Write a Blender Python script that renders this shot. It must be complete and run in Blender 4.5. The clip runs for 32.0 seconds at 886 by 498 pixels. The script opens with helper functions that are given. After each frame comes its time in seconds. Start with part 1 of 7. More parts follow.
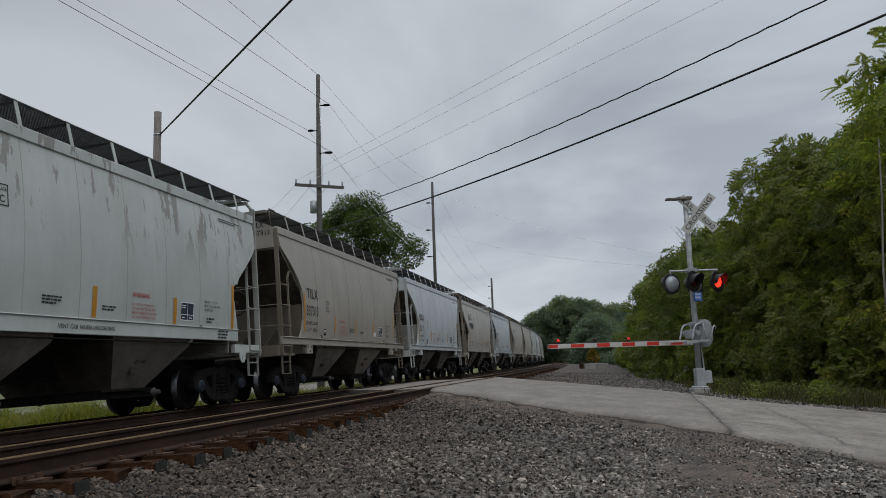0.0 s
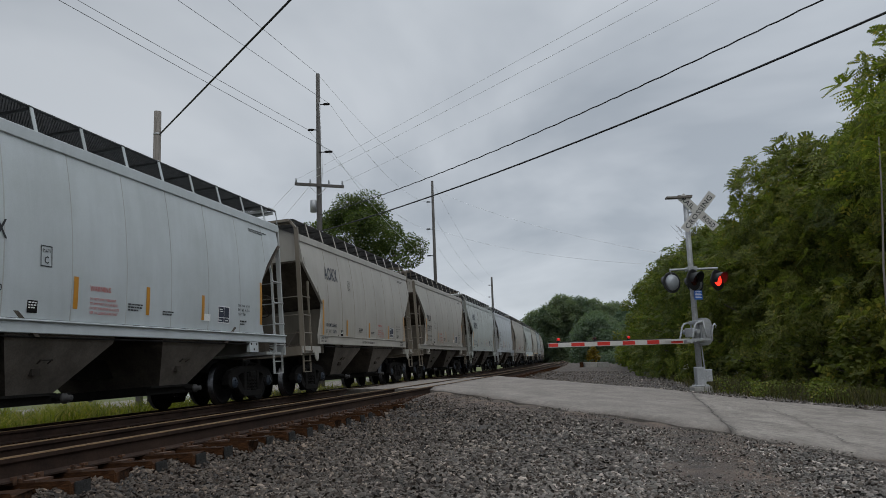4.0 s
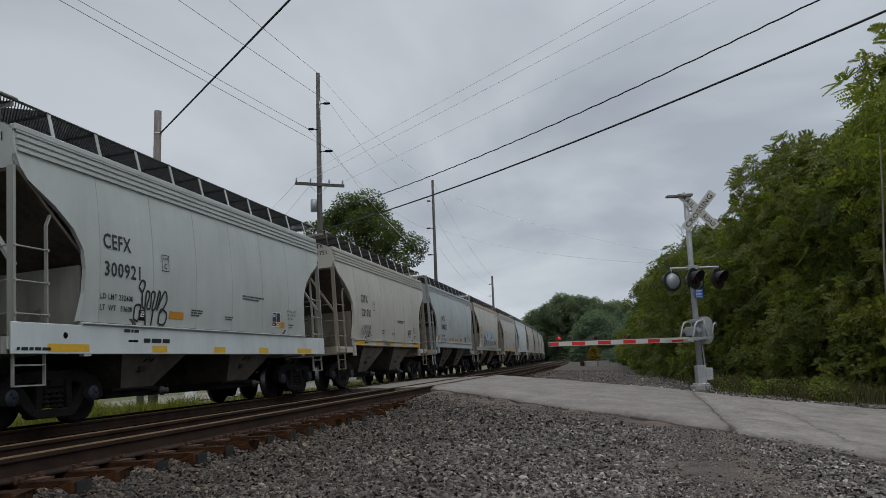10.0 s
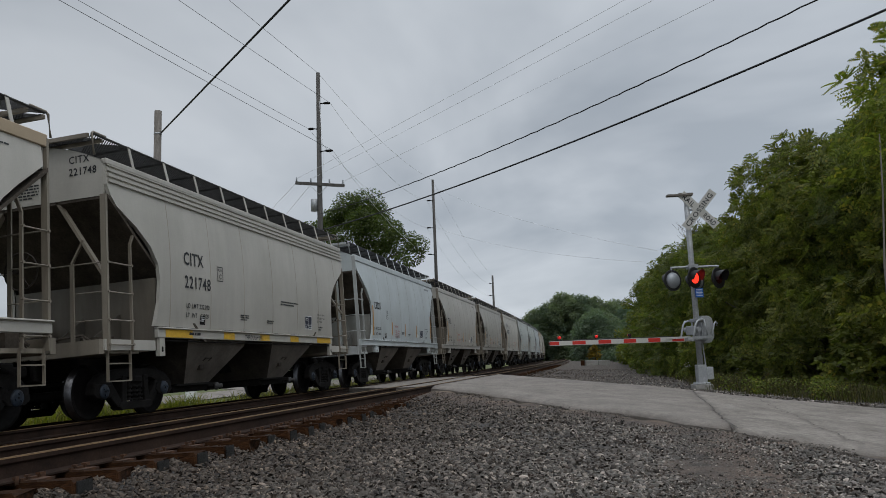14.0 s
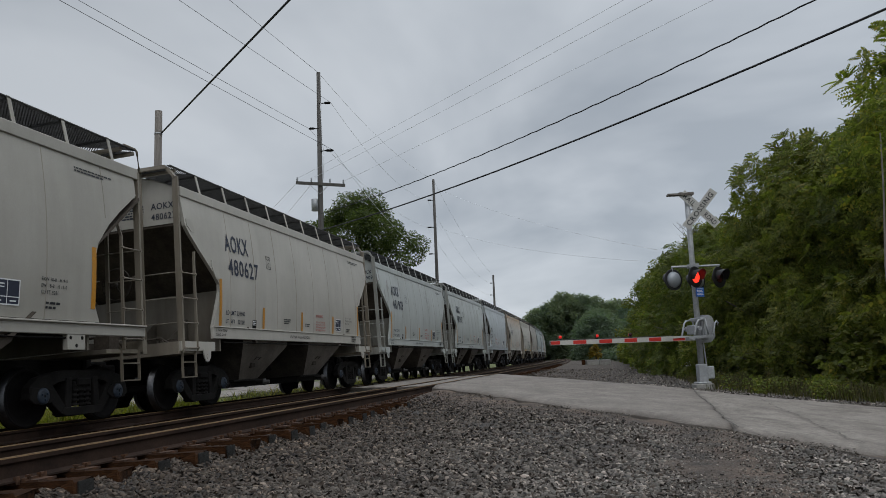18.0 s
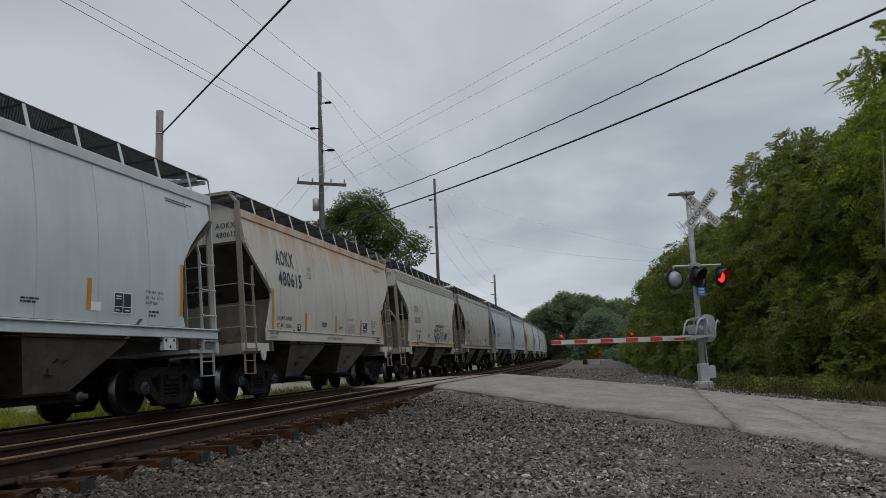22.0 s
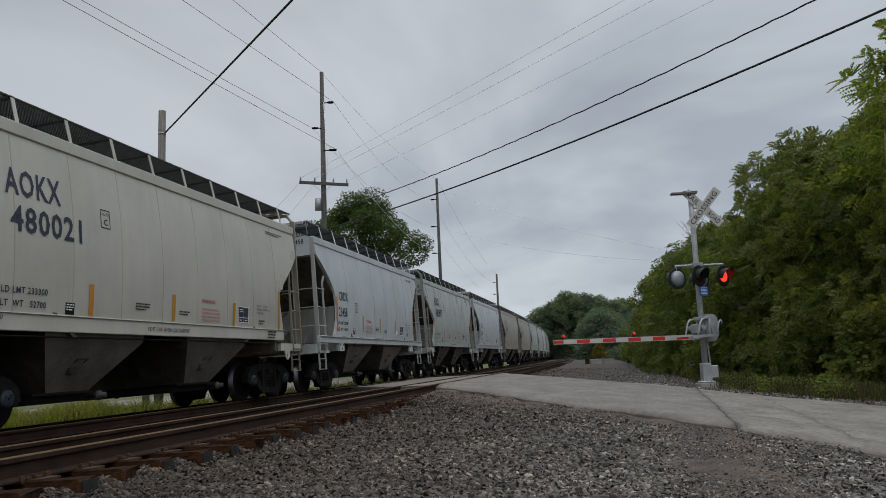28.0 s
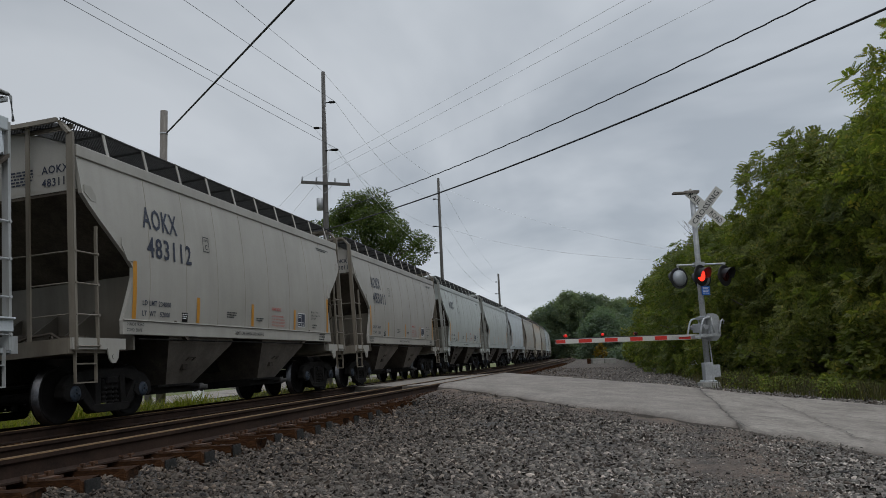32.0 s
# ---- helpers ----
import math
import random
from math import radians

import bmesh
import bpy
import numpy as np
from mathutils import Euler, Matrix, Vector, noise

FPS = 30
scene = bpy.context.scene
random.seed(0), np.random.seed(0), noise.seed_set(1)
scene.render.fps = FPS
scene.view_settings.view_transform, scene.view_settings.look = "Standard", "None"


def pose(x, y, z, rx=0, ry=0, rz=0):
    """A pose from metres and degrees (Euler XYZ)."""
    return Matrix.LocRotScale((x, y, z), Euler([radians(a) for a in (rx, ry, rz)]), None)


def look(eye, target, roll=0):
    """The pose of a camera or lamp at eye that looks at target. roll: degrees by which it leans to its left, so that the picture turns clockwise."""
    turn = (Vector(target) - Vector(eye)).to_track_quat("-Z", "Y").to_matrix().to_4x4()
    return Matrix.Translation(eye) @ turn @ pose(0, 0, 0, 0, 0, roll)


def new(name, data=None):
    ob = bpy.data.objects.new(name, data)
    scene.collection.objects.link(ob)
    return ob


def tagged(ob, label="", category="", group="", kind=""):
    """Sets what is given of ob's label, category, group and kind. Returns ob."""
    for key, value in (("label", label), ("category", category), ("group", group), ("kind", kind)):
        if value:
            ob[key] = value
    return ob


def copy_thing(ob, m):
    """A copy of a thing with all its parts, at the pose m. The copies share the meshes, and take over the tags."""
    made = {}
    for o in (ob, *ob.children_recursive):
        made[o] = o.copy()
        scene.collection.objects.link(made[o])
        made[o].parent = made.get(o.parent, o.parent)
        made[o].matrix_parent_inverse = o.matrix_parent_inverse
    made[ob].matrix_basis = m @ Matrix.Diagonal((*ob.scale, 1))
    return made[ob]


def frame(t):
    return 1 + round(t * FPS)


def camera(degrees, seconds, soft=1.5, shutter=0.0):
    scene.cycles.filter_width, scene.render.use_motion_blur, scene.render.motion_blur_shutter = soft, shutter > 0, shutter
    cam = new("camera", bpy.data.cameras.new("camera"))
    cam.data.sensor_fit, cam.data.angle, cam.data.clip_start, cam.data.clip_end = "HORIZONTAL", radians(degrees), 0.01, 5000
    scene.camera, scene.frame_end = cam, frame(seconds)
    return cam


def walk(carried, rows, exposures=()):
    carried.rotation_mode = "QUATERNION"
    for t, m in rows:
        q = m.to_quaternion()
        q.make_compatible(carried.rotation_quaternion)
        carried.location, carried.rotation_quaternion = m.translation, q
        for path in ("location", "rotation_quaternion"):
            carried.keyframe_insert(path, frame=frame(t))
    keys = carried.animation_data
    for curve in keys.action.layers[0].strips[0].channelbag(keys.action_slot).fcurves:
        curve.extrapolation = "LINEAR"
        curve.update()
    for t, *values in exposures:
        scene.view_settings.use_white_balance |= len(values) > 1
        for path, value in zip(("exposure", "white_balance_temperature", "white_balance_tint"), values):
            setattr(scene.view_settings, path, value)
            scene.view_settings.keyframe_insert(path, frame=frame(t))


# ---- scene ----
cam = camera(60.23, 32.0, 0.6)
walk(cam, [
    (0, pose(0, 0, 0.8177, 98.487, 1.938, -0.230)),
    (2, pose(0, 0, 0.8177, 98.443, 2.000, -0.221)),
    (4, pose(0, 0, 0.8177, 98.410, 2.033, -0.206)),
    (6, pose(0, 0, 0.8177, 98.383, 2.059, -0.189)),
    (8, pose(0, 0, 0.8177, 98.361, 2.089, -0.174)),
    (10, pose(0, 0, 0.8177, 98.342, 2.124, -0.159)),
    (12, pose(0, 0, 0.8177, 98.325, 2.164, -0.143)),
    (14, pose(0, 0, 0.8177, 98.309, 2.204, -0.122)),
    (16, pose(0, 0, 0.8177, 98.294, 2.239, -0.096)),
    (18, pose(0, 0, 0.8177, 98.280, 2.267, -0.062)),
    (20, pose(0, 0, 0.8177, 98.268, 2.285, -0.020)),
    (22, pose(0, 0, 0.8177, 98.257, 2.295, 0.028)),
    (24, pose(0, 0, 0.8177, 98.249, 2.301, 0.082)),
    (26, pose(0, 0, 0.8177, 98.243, 2.306, 0.140)),
    (28, pose(0, 0, 0.8177, 98.237, 2.314, 0.200)),
    (30, pose(0, 0, 0.8177, 98.229, 2.329, 0.263)),
    (32, pose(0, 0, 0.8177, 98.217, 2.346, 0.334)),
])

# ---- world and sun: an overcast sky, brighter overhead ----
world = bpy.data.worlds.new("overcast")
scene.world = world
world.use_nodes = True
wn, wl = world.node_tree.nodes, world.node_tree.links
wn.clear()
w_out = wn.new("ShaderNodeOutputWorld")
w_bg = wn.new("ShaderNodeBackground")
w_tc = wn.new("ShaderNodeTexCoord")
w_sep = wn.new("ShaderNodeSeparateXYZ")
wl.new(w_tc.outputs["Generated"], w_sep.inputs[0])
w_up = wn.new("ShaderNodeMath"); w_up.operation = "MAXIMUM"; w_up.inputs[1].default_value = 0.0
wl.new(w_sep.outputs["Z"], w_up.inputs[0])
w_add = wn.new("ShaderNodeMath"); w_add.operation = "ADD"; w_add.inputs[1].default_value = 0.22
wl.new(w_up.outputs[0], w_add.inputs[0])
w_div = wn.new("ShaderNodeVectorMath"); w_div.operation = "DIVIDE"
w_cmb = wn.new("ShaderNodeCombineXYZ")
for i in range(3):
    wl.new(w_add.outputs[0], w_cmb.inputs[i])
wl.new(w_tc.outputs["Generated"], w_div.inputs[0]); wl.new(w_cmb.outputs[0], w_div.inputs[1])
w_map = wn.new("ShaderNodeMapping"); w_map.inputs["Scale"].default_value = (1.0, 0.8, 1.0)
w_map.inputs["Location"].default_value = (3.1, 1.7, 0.0)
wl.new(w_div.outputs[0], w_map.inputs[0])
w_noise = wn.new("ShaderNodeTexNoise")
w_noise.inputs["Scale"].default_value = 1.1
w_noise.inputs["Detail"].default_value = 5.0
w_noise.inputs["Roughness"].default_value = 0.48
w_noise.inputs["Distortion"].default_value = 0.3
wl.new(w_map.outputs[0], w_noise.inputs["Vector"])
w_ramp = wn.new("ShaderNodeValToRGB")
w_ramp.color_ramp.elements[0].position, w_ramp.color_ramp.elements[0].color = 0.40, (0.35, 0.390, 0.440, 1)
w_ramp.color_ramp.elements[1].position, w_ramp.color_ramp.elements[1].color = 0.64, (0.60, 0.640, 0.688, 1)
wl.new(w_noise.outputs["Fac"], w_ramp.inputs[0])
# overcast: about three times as bright overhead as low down
w_grad = wn.new("ShaderNodeMapRange")
w_grad.interpolation_type = "SMOOTHSTEP"
w_grad.inputs["From Min"].default_value, w_grad.inputs["From Max"].default_value = 0.42, 0.95
w_grad.inputs["To Min"].default_value, w_grad.inputs["To Max"].default_value = 1.0, 2.6
wl.new(w_up.outputs[0], w_grad.inputs["Value"])
w_sky = wn.new("ShaderNodeTexSky")
w_sky.sky_type, w_sky.sun_disc = "NISHITA", False
w_sky.sun_elevation, w_sky.sun_rotation = radians(50), radians(155)
w_skys = wn.new("ShaderNodeVectorMath"); w_skys.operation = "SCALE"; w_skys.inputs["Scale"].default_value = 0.06
wl.new(w_sky.outputs[0], w_skys.inputs[0])
w_mix = wn.new("ShaderNodeMix"); w_mix.data_type = "RGBA"; w_mix.inputs["Factor"].default_value = 0.92
wl.new(w_skys.outputs[0], w_mix.inputs["A"]); wl.new(w_ramp.outputs[0], w_mix.inputs["B"])
w_bright = wn.new("ShaderNodeVectorMath"); w_bright.operation = "SCALE"
wl.new(w_mix.outputs["Result"], w_bright.inputs[0]); wl.new(w_grad.outputs[0], w_bright.inputs["Scale"])
# somewhat brighter towards the hidden sun
w_side = wn.new("ShaderNodeMapRange")
w_side.inputs["From Min"].default_value, w_side.inputs["From Max"].default_value = -0.6, 0.6
w_side.inputs["To Min"].default_value, w_side.inputs["To Max"].default_value = 0.87, 1.15
wl.new(w_sep.outputs["X"], w_side.inputs["Value"])
w_tilt = wn.new("ShaderNodeVectorMath"); w_tilt.operation = "SCALE"
wl.new(w_bright.outputs[0], w_tilt.inputs[0]); wl.new(w_side.outputs[0], w_tilt.inputs["Scale"])
w_low = wn.new("ShaderNodeMapRange")
w_low.inputs["From Min"].default_value, w_low.inputs["From Max"].default_value = 0.0, 0.32
w_low.inputs["To Min"].default_value, w_low.inputs["To Max"].default_value = 1.13, 1.0
wl.new(w_up.outputs[0], w_low.inputs["Value"])
w_haze = wn.new("ShaderNodeVectorMath"); w_haze.operation = "SCALE"
wl.new(w_tilt.outputs[0], w_haze.inputs[0]); wl.new(w_low.outputs[0], w_haze.inputs["Scale"])
wl.new(w_haze.outputs[0], w_bg.inputs["Color"])
w_bg.inputs["Strength"].default_value = 1.0
wl.new(w_bg.outputs[0], w_out.inputs["Surface"])

sun = new("sun", bpy.data.lights.new("sun", "SUN"))
sun.data.energy, sun.data.angle, sun.data.color = 0.6, radians(40), (1.0, 0.97, 0.93)
sun.matrix_basis = look((6, -14, 20), (0, 0, 0))
scene.view_settings.exposure = 0.0


# ---- materials ----
def node_mat(name):
    m = bpy.data.materials.new(name)
    m.use_nodes = True
    n, l = m.node_tree.nodes, m.node_tree.links
    return m, n, l, n["Principled BSDF"]


def noise_node(n, l, vec, scale, detail=4.0, rough=0.55, stretch=None):
    if stretch:
        mp = n.new("ShaderNodeMapping")
        mp.inputs["Scale"].default_value = stretch
        l.new(vec, mp.inputs[0])
        vec = mp.outputs[0]
    t = n.new("ShaderNodeTexNoise")
    t.inputs["Scale"].default_value, t.inputs["Detail"].default_value, t.inputs["Roughness"].default_value = scale, detail, rough
    l.new(vec, t.inputs["Vector"])
    return t.outputs["Fac"]


def ramp(n, l, fac, stops):
    r = n.new("ShaderNodeValToRGB")
    e = r.color_ramp.elements
    while len(e) < len(stops):
        e.new(0.5)
    for i, (pos, col) in enumerate(stops):
        e[i].position, e[i].color = pos, (*col, 1)
    l.new(fac, r.inputs[0])
    return r.outputs[0]


def mix(n, l, fac, a, b, mode="MIX"):
    x = n.new("ShaderNodeMix")
    x.data_type, x.blend_type = "RGBA", mode
    for sock, v in (("Factor", fac), ("A", a), ("B", b)):
        if isinstance(v, (int, float)):
            x.inputs[sock].default_value = v
        elif isinstance(v, tuple):
            x.inputs[sock].default_value = (*v, 1)
        else:
            l.new(v, x.inputs[sock])
    return x.outputs["Result"]


def bump(n, l, b, height, strength, dist):
    x = n.new("ShaderNodeBump")
    x.inputs["Strength"].default_value, x.inputs["Distance"].default_value = strength, dist
    l.new(height, x.inputs["Height"])
    l.new(x.outputs[0], b.inputs["Normal"])


def surf(name, dark, light, scale=6.0, rough=0.7, metal=0.0, relief=0.3, fine=60.0, stretch=None, coords="Object", islands=0.0, spots=None, blotch=(0.84, 1.10)):
    """A surface between two colours, varied at a large and a fine scale, with relief."""
    m, n, l, b = node_mat(name)
    tc = n.new("ShaderNodeTexCoord").outputs[coords]
    big, small = noise_node(n, l, tc, scale, 5, 0.6, stretch), noise_node(n, l, tc, fine, 3, 0.6, stretch)
    col = ramp(n, l, big, [(0.3, dark), (0.7, light)])
    grain = ramp(n, l, small, [(0.25, (0.72, 0.72, 0.72)), (0.75, (1.18, 1.18, 1.18))])
    col = mix(n, l, 1.0, col, grain, "MULTIPLY")
    mids = ramp(n, l, noise_node(n, l, tc, scale * 7, 4, 0.65, stretch), [(0.3, (blotch[0],) * 3), (0.7, (blotch[1],) * 3)])
    col = mix(n, l, 1.0, col, mids, "MULTIPLY")
    if spots:
        patch = noise_node(n, l, tc, scale * 0.45, 6, 0.7)
        fac = ramp(n, l, patch, [(spots[1], (0, 0, 0)), (spots[1] + 0.08, (1, 1, 1))])
        col = mix(n, l, fac, col, spots[0])
    if islands:
        g = n.new("ShaderNodeNewGeometry")
        k = islands
        isl = ramp(n, l, g.outputs["Random Per Island"], [(0.0, (1 - k, 1 - k, 1 - k)), (0.2, (1 - .42 * k, 1 - .54 * k, 1 - .64 * k)), (0.4, (.93, 1.0, .99)), (0.6, (1 + .36 * k, 1 + .42 * k, 1 + .40 * k)), (0.8, (1 + .75 * k, 1 + .78 * k, 1 + .82 * k)), (0.92, (1 + 1.3 * k, 1 + 1.3 * k, 1 + 1.2 * k)), (0.975, (1 + 3.2 * k, 1 + 3.2 * k, 1 + 3.1 * k))])
        col = mix(n, l, 1.0, col, isl, "MULTIPLY")
    l.new(col, b.inputs["Base Color"])
    b.inputs["Roughness"].default_value, b.inputs["Metallic"].default_value = rough, metal
    if relief:
        bump(n, l, b, small, relief, 0.01)
    return m


def leaf_mat(name, dark, light, accent, rough=0.55, tones=(0.48, 1.34)):
    m, n, l, b = node_mat(name)
    g = n.new("ShaderNodeNewGeometry")
    tc = n.new("ShaderNodeTexCoord").outputs["Object"]
    col = ramp(n, l, g.outputs["Random Per Island"], [(0.0, dark), (0.86, light), (0.97, accent)])
    tone = ramp(n, l, noise_node(n, l, tc, 0.8, 3), [(0.3, (tones[0], tones[0] * 1.08, tones[0] * .96)), (0.7, (tones[1], tones[1] * .93, tones[1] * .82))])
    each = ramp(n, l, n.new("ShaderNodeObjectInfo").outputs["Random"], [(0.0, (0.74, 0.80, 0.86)), (0.5, (1.0, 1.0, 0.95)), (1.0, (1.20, 1.12, 0.95))])
    col = mix(n, l, 1.0, col, each, "MULTIPLY")
    l.new(mix(n, l, 1.0, col, tone, "MULTIPLY"), b.inputs["Base Color"])
    b.inputs["Roughness"].default_value = rough
    b.inputs["Specular IOR Level"].default_value = 0.3
    tr = n.new("ShaderNodeBsdfTranslucent")
    l.new(mix(n, l, 1.0, col, (1.0, 1.15, 0.5), "MULTIPLY"), tr.inputs["Color"])
    ms = n.new("ShaderNodeMixShader")
    ms.inputs[0].default_value = 0.52
    l.new(b.outputs[0], ms.inputs[1]); l.new(tr.outputs[0], ms.inputs[2])
    l.new(ms.outputs[0], n["Material Output"].inputs["Surface"])
    return m


def paint_mat(name, peel=0.0, rust=0.0, grime=0.065, dirt=1.0, bare=0.56):
    """Car paint in the object's own colour, with vertical streaks, dull patches and fine grain."""
    m, n, l, b = node_mat(name)
    info = n.new("ShaderNodeObjectInfo")
    tc = n.new("ShaderNodeTexCoord").outputs["Object"]
    shift = n.new("ShaderNodeVectorMath"); shift.operation = "ADD"
    sc = n.new("ShaderNodeVectorMath"); sc.operation = "SCALE"; sc.inputs["Scale"].default_value = 40.0
    cx = n.new("ShaderNodeCombineXYZ")
    l.new(info.outputs["Random"], cx.inputs[0])
    l.new(cx.outputs[0], sc.inputs[0])
    l.new(tc, shift.inputs[0]); l.new(sc.outputs[0], shift.inputs[1])
    vec = shift.outputs[0]
    streak = noise_node(n, l, vec, 2.2, 5, 0.65, (1.6, 1.0, 0.22))
    broad = noise_node(n, l, vec, 0.7, 4, 0.6)
    fine = noise_node(n, l, vec, 55.0, 3, 0.6)
    col = mix(n, l, 1.0, info.outputs["Color"], ramp(n, l, streak, [(0.28, (1 - grime, 1 - grime * 1.08, 1 - grime * 1.2)), (0.62, (1.04, 1.04, 1.03))]), "MULTIPLY")
    col = mix(n, l, 1.0, col, ramp(n, l, broad, [(0.3, (0.88, 0.88, 0.86)), (0.7, (1.06, 1.06, 1.06))]), "MULTIPLY")
    col = mix(n, l, 1.0, col, ramp(n, l, fine, [(0.2, (0.93, 0.93, 0.93)), (0.8, (1.05, 1.05, 1.05))]), "MULTIPLY")
    if dirt < 1:
        col = mix(n, l, 1.0, col, (dirt, dirt * .96, dirt * .9), "MULTIPLY")
    if peel:
        flakes = noise_node(n, l, vec, 2.1, 10, 0.66, (1.7, 1.0, 0.42))
        sep = n.new("ShaderNodeSeparateXYZ"); l.new(tc, sep.inputs[0])
        high = n.new("ShaderNodeMapRange"); high.inputs["From Min"].default_value, high.inputs["From Max"].default_value = 2.7, 3.6
        l.new(sep.outputs["Z"], high.inputs["Value"])
        mul = n.new("ShaderNodeMath"); mul.operation = "MULTIPLY"
        l.new(ramp(n, l, flakes, [(bare, (0, 0, 0)), (bare + 0.012, (peel, peel, peel))]), mul.inputs[0]); l.new(high.outputs[0], mul.inputs[1])
        col = mix(n, l, mul.outputs[0], col, (0.20, 0.185, 0.165))
    if rust:
        sep2 = n.new("ShaderNodeSeparateXYZ"); l.new(tc, sep2.inputs[0])
        up = n.new("ShaderNodeMapRange"); up.inputs["From Min"].default_value, up.inputs["From Max"].default_value = 3.3, 4.3
        l.new(sep2.outputs["Z"], up.inputs["Value"])
        run = noise_node(n, l, vec, 1.5, 6, 0.7, (1.4, 1.0, 0.15))
        mul2 = n.new("ShaderNodeMath"); mul2.operation = "MULTIPLY"
        l.new(ramp(n, l, run, [(0.36, (0, 0, 0)), (0.58, (rust, rust, rust))]), mul2.inputs[0]); l.new(up.outputs[0], mul2.inputs[1])
        col = mix(n, l, mul2.outputs[0], col, (0.40, 0.21, 0.065))
    l.new(col, b.inputs["Base Color"])
    b.inputs["Roughness"].default_value = 0.5
    panel = noise_node(n, l, vec, 0.9, 2, 0.5, (1.7, 1.0, 0.28))
    dents = n.new("ShaderNodeMath"); dents.operation = "MULTIPLY_ADD"; dents.inputs[1].default_value = 0.35
    l.new(broad, dents.inputs[0]); l.new(panel, dents.inputs[2])
    bump(n, l, b, dents.outputs[0], 0.5, 0.05)
    return m


def plain(name, col, rough=0.6, metal=0.0, glow=0.0):
    m, n, l, b = node_mat(name)
    tc = n.new("ShaderNodeTexCoord").outputs["Object"]
    c = mix(n, l, 1.0, col, ramp(n, l, noise_node(n, l, tc, 25, 4), [(0.2, (0.85, 0.85, 0.85)), (0.8, (1.08, 1.08, 1.08))]), "MULTIPLY")
    l.new(c, b.inputs["Base Color"])
    b.inputs["Roughness"].default_value, b.inputs["Metallic"].default_value = rough, metal
    if glow:
        b.inputs["Emission Color"].default_value, b.inputs["Emission Strength"].default_value = (*col, 1), glow
    return m


M_PAINT = paint_mat("car_paint")
M_PEEL = paint_mat("peeling_car_paint", peel=0.85)
M_PEEL_LIGHT = paint_mat("lightly_peeling_car_paint", peel=0.85, bare=0.605)
M_RUSTY = paint_mat("rust_streaked_car_paint", rust=0.9)
# weld seams in a darker tone of the car's own paint
M_SEAM = paint_mat("darker_weld_seam", grime=0.2, dirt=0.85)
M_GRIMY = paint_mat("grimy_car_paint", grime=0.4)
# grime on small fittings; on the bays' end faces it stands for shade
M_SLOPE = surf("grimy_shaded_steel", (0.022, 0.018, 0.015), (0.085, 0.072, 0.060), 1.2, 0.85, 0, 0.2, 30)
# dusty brown, with the shade inside the end openings put into the tone
M_ENDSLOPE = surf("dusty_shaded_slope_sheet", (0.045, 0.037, 0.030), (0.125, 0.105, 0.086), 1.2, 0.9, 0, 0.2, 30)
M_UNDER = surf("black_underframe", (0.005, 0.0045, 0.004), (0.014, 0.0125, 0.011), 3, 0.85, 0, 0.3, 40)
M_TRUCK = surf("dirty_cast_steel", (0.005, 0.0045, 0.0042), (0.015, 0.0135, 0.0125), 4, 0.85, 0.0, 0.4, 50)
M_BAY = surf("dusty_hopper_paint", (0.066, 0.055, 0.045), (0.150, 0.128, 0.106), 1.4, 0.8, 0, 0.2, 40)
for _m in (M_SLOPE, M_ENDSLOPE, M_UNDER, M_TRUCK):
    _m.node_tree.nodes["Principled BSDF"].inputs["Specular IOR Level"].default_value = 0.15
M_CAPSTAN = surf("bare_capstan_steel", (0.018, 0.017, 0.016), (0.05, 0.048, 0.046), 8, 0.7, 0.0, 0.2, 60)
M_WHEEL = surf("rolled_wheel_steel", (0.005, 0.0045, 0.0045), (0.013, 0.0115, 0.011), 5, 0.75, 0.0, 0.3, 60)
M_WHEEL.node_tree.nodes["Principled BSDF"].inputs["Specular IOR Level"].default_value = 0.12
M_TREAD = surf("polished_tread", (0.07, 0.07, 0.075), (0.15, 0.152, 0.16), 9, 0.4, 1.0, 0.05, 80)
M_CAP = surf("blue_bearing_cap", (0.008, 0.013, 0.021), (0.022, 0.036, 0.058), 12, 0.6, 0.0, 0.2, 60)
M_GRATE = surf("galvanised_grating", (0.035, 0.036, 0.037), (0.080, 0.081, 0.083), 8, 0.7, 0.1, 0.1, 60)
M_ORANGE = plain("amber_reflective_tape", (0.48, 0.215, 0.018), 0.45)
M_BLACK = plain("black_stencil_paint", (0.013, 0.014, 0.017), 0.6)
M_NAVY = plain("navy_stencil_paint", (0.018, 0.024, 0.045), 0.6)
M_REDTXT = plain("red_stencil_paint", (0.42, 0.07, 0.06), 0.6)
M_WHITE = plain("white_decal", (0.72, 0.73, 0.72), 0.5)
M_YELLOW = plain("yellow_reflective_tape", (0.62, 0.37, 0.030), 0.45)
M_GRAF_B = plain("pale_blue_spray_paint", (0.20, 0.40, 0.52), 0.5)
M_GRAF_D = plain("dark_blue_spray_paint", (0.012, 0.035, 0.070), 0.5)
M_GRAF_W = plain("silver_spray_paint", (0.46, 0.52, 0.56), 0.5)
M_GRAF_C = plain("sea_blue_spray_paint", (0.10, 0.30, 0.42), 0.5)
M_GRAF_G = plain("grey_spray_paint", (0.27, 0.29, 0.33), 0.5)
M_GRAF_P = plain("ice_blue_spray_paint", (0.42, 0.55, 0.60), 0.5)
M_GRAF_T = plain("faded_teal_spray_paint", (0.13, 0.17, 0.16), 0.6)
M_RAILSIDE = surf("rusty_rail", (0.018, 0.010, 0.007), (0.042, 0.024, 0.016), 3, 0.85, 0.0, 0.3, 60)
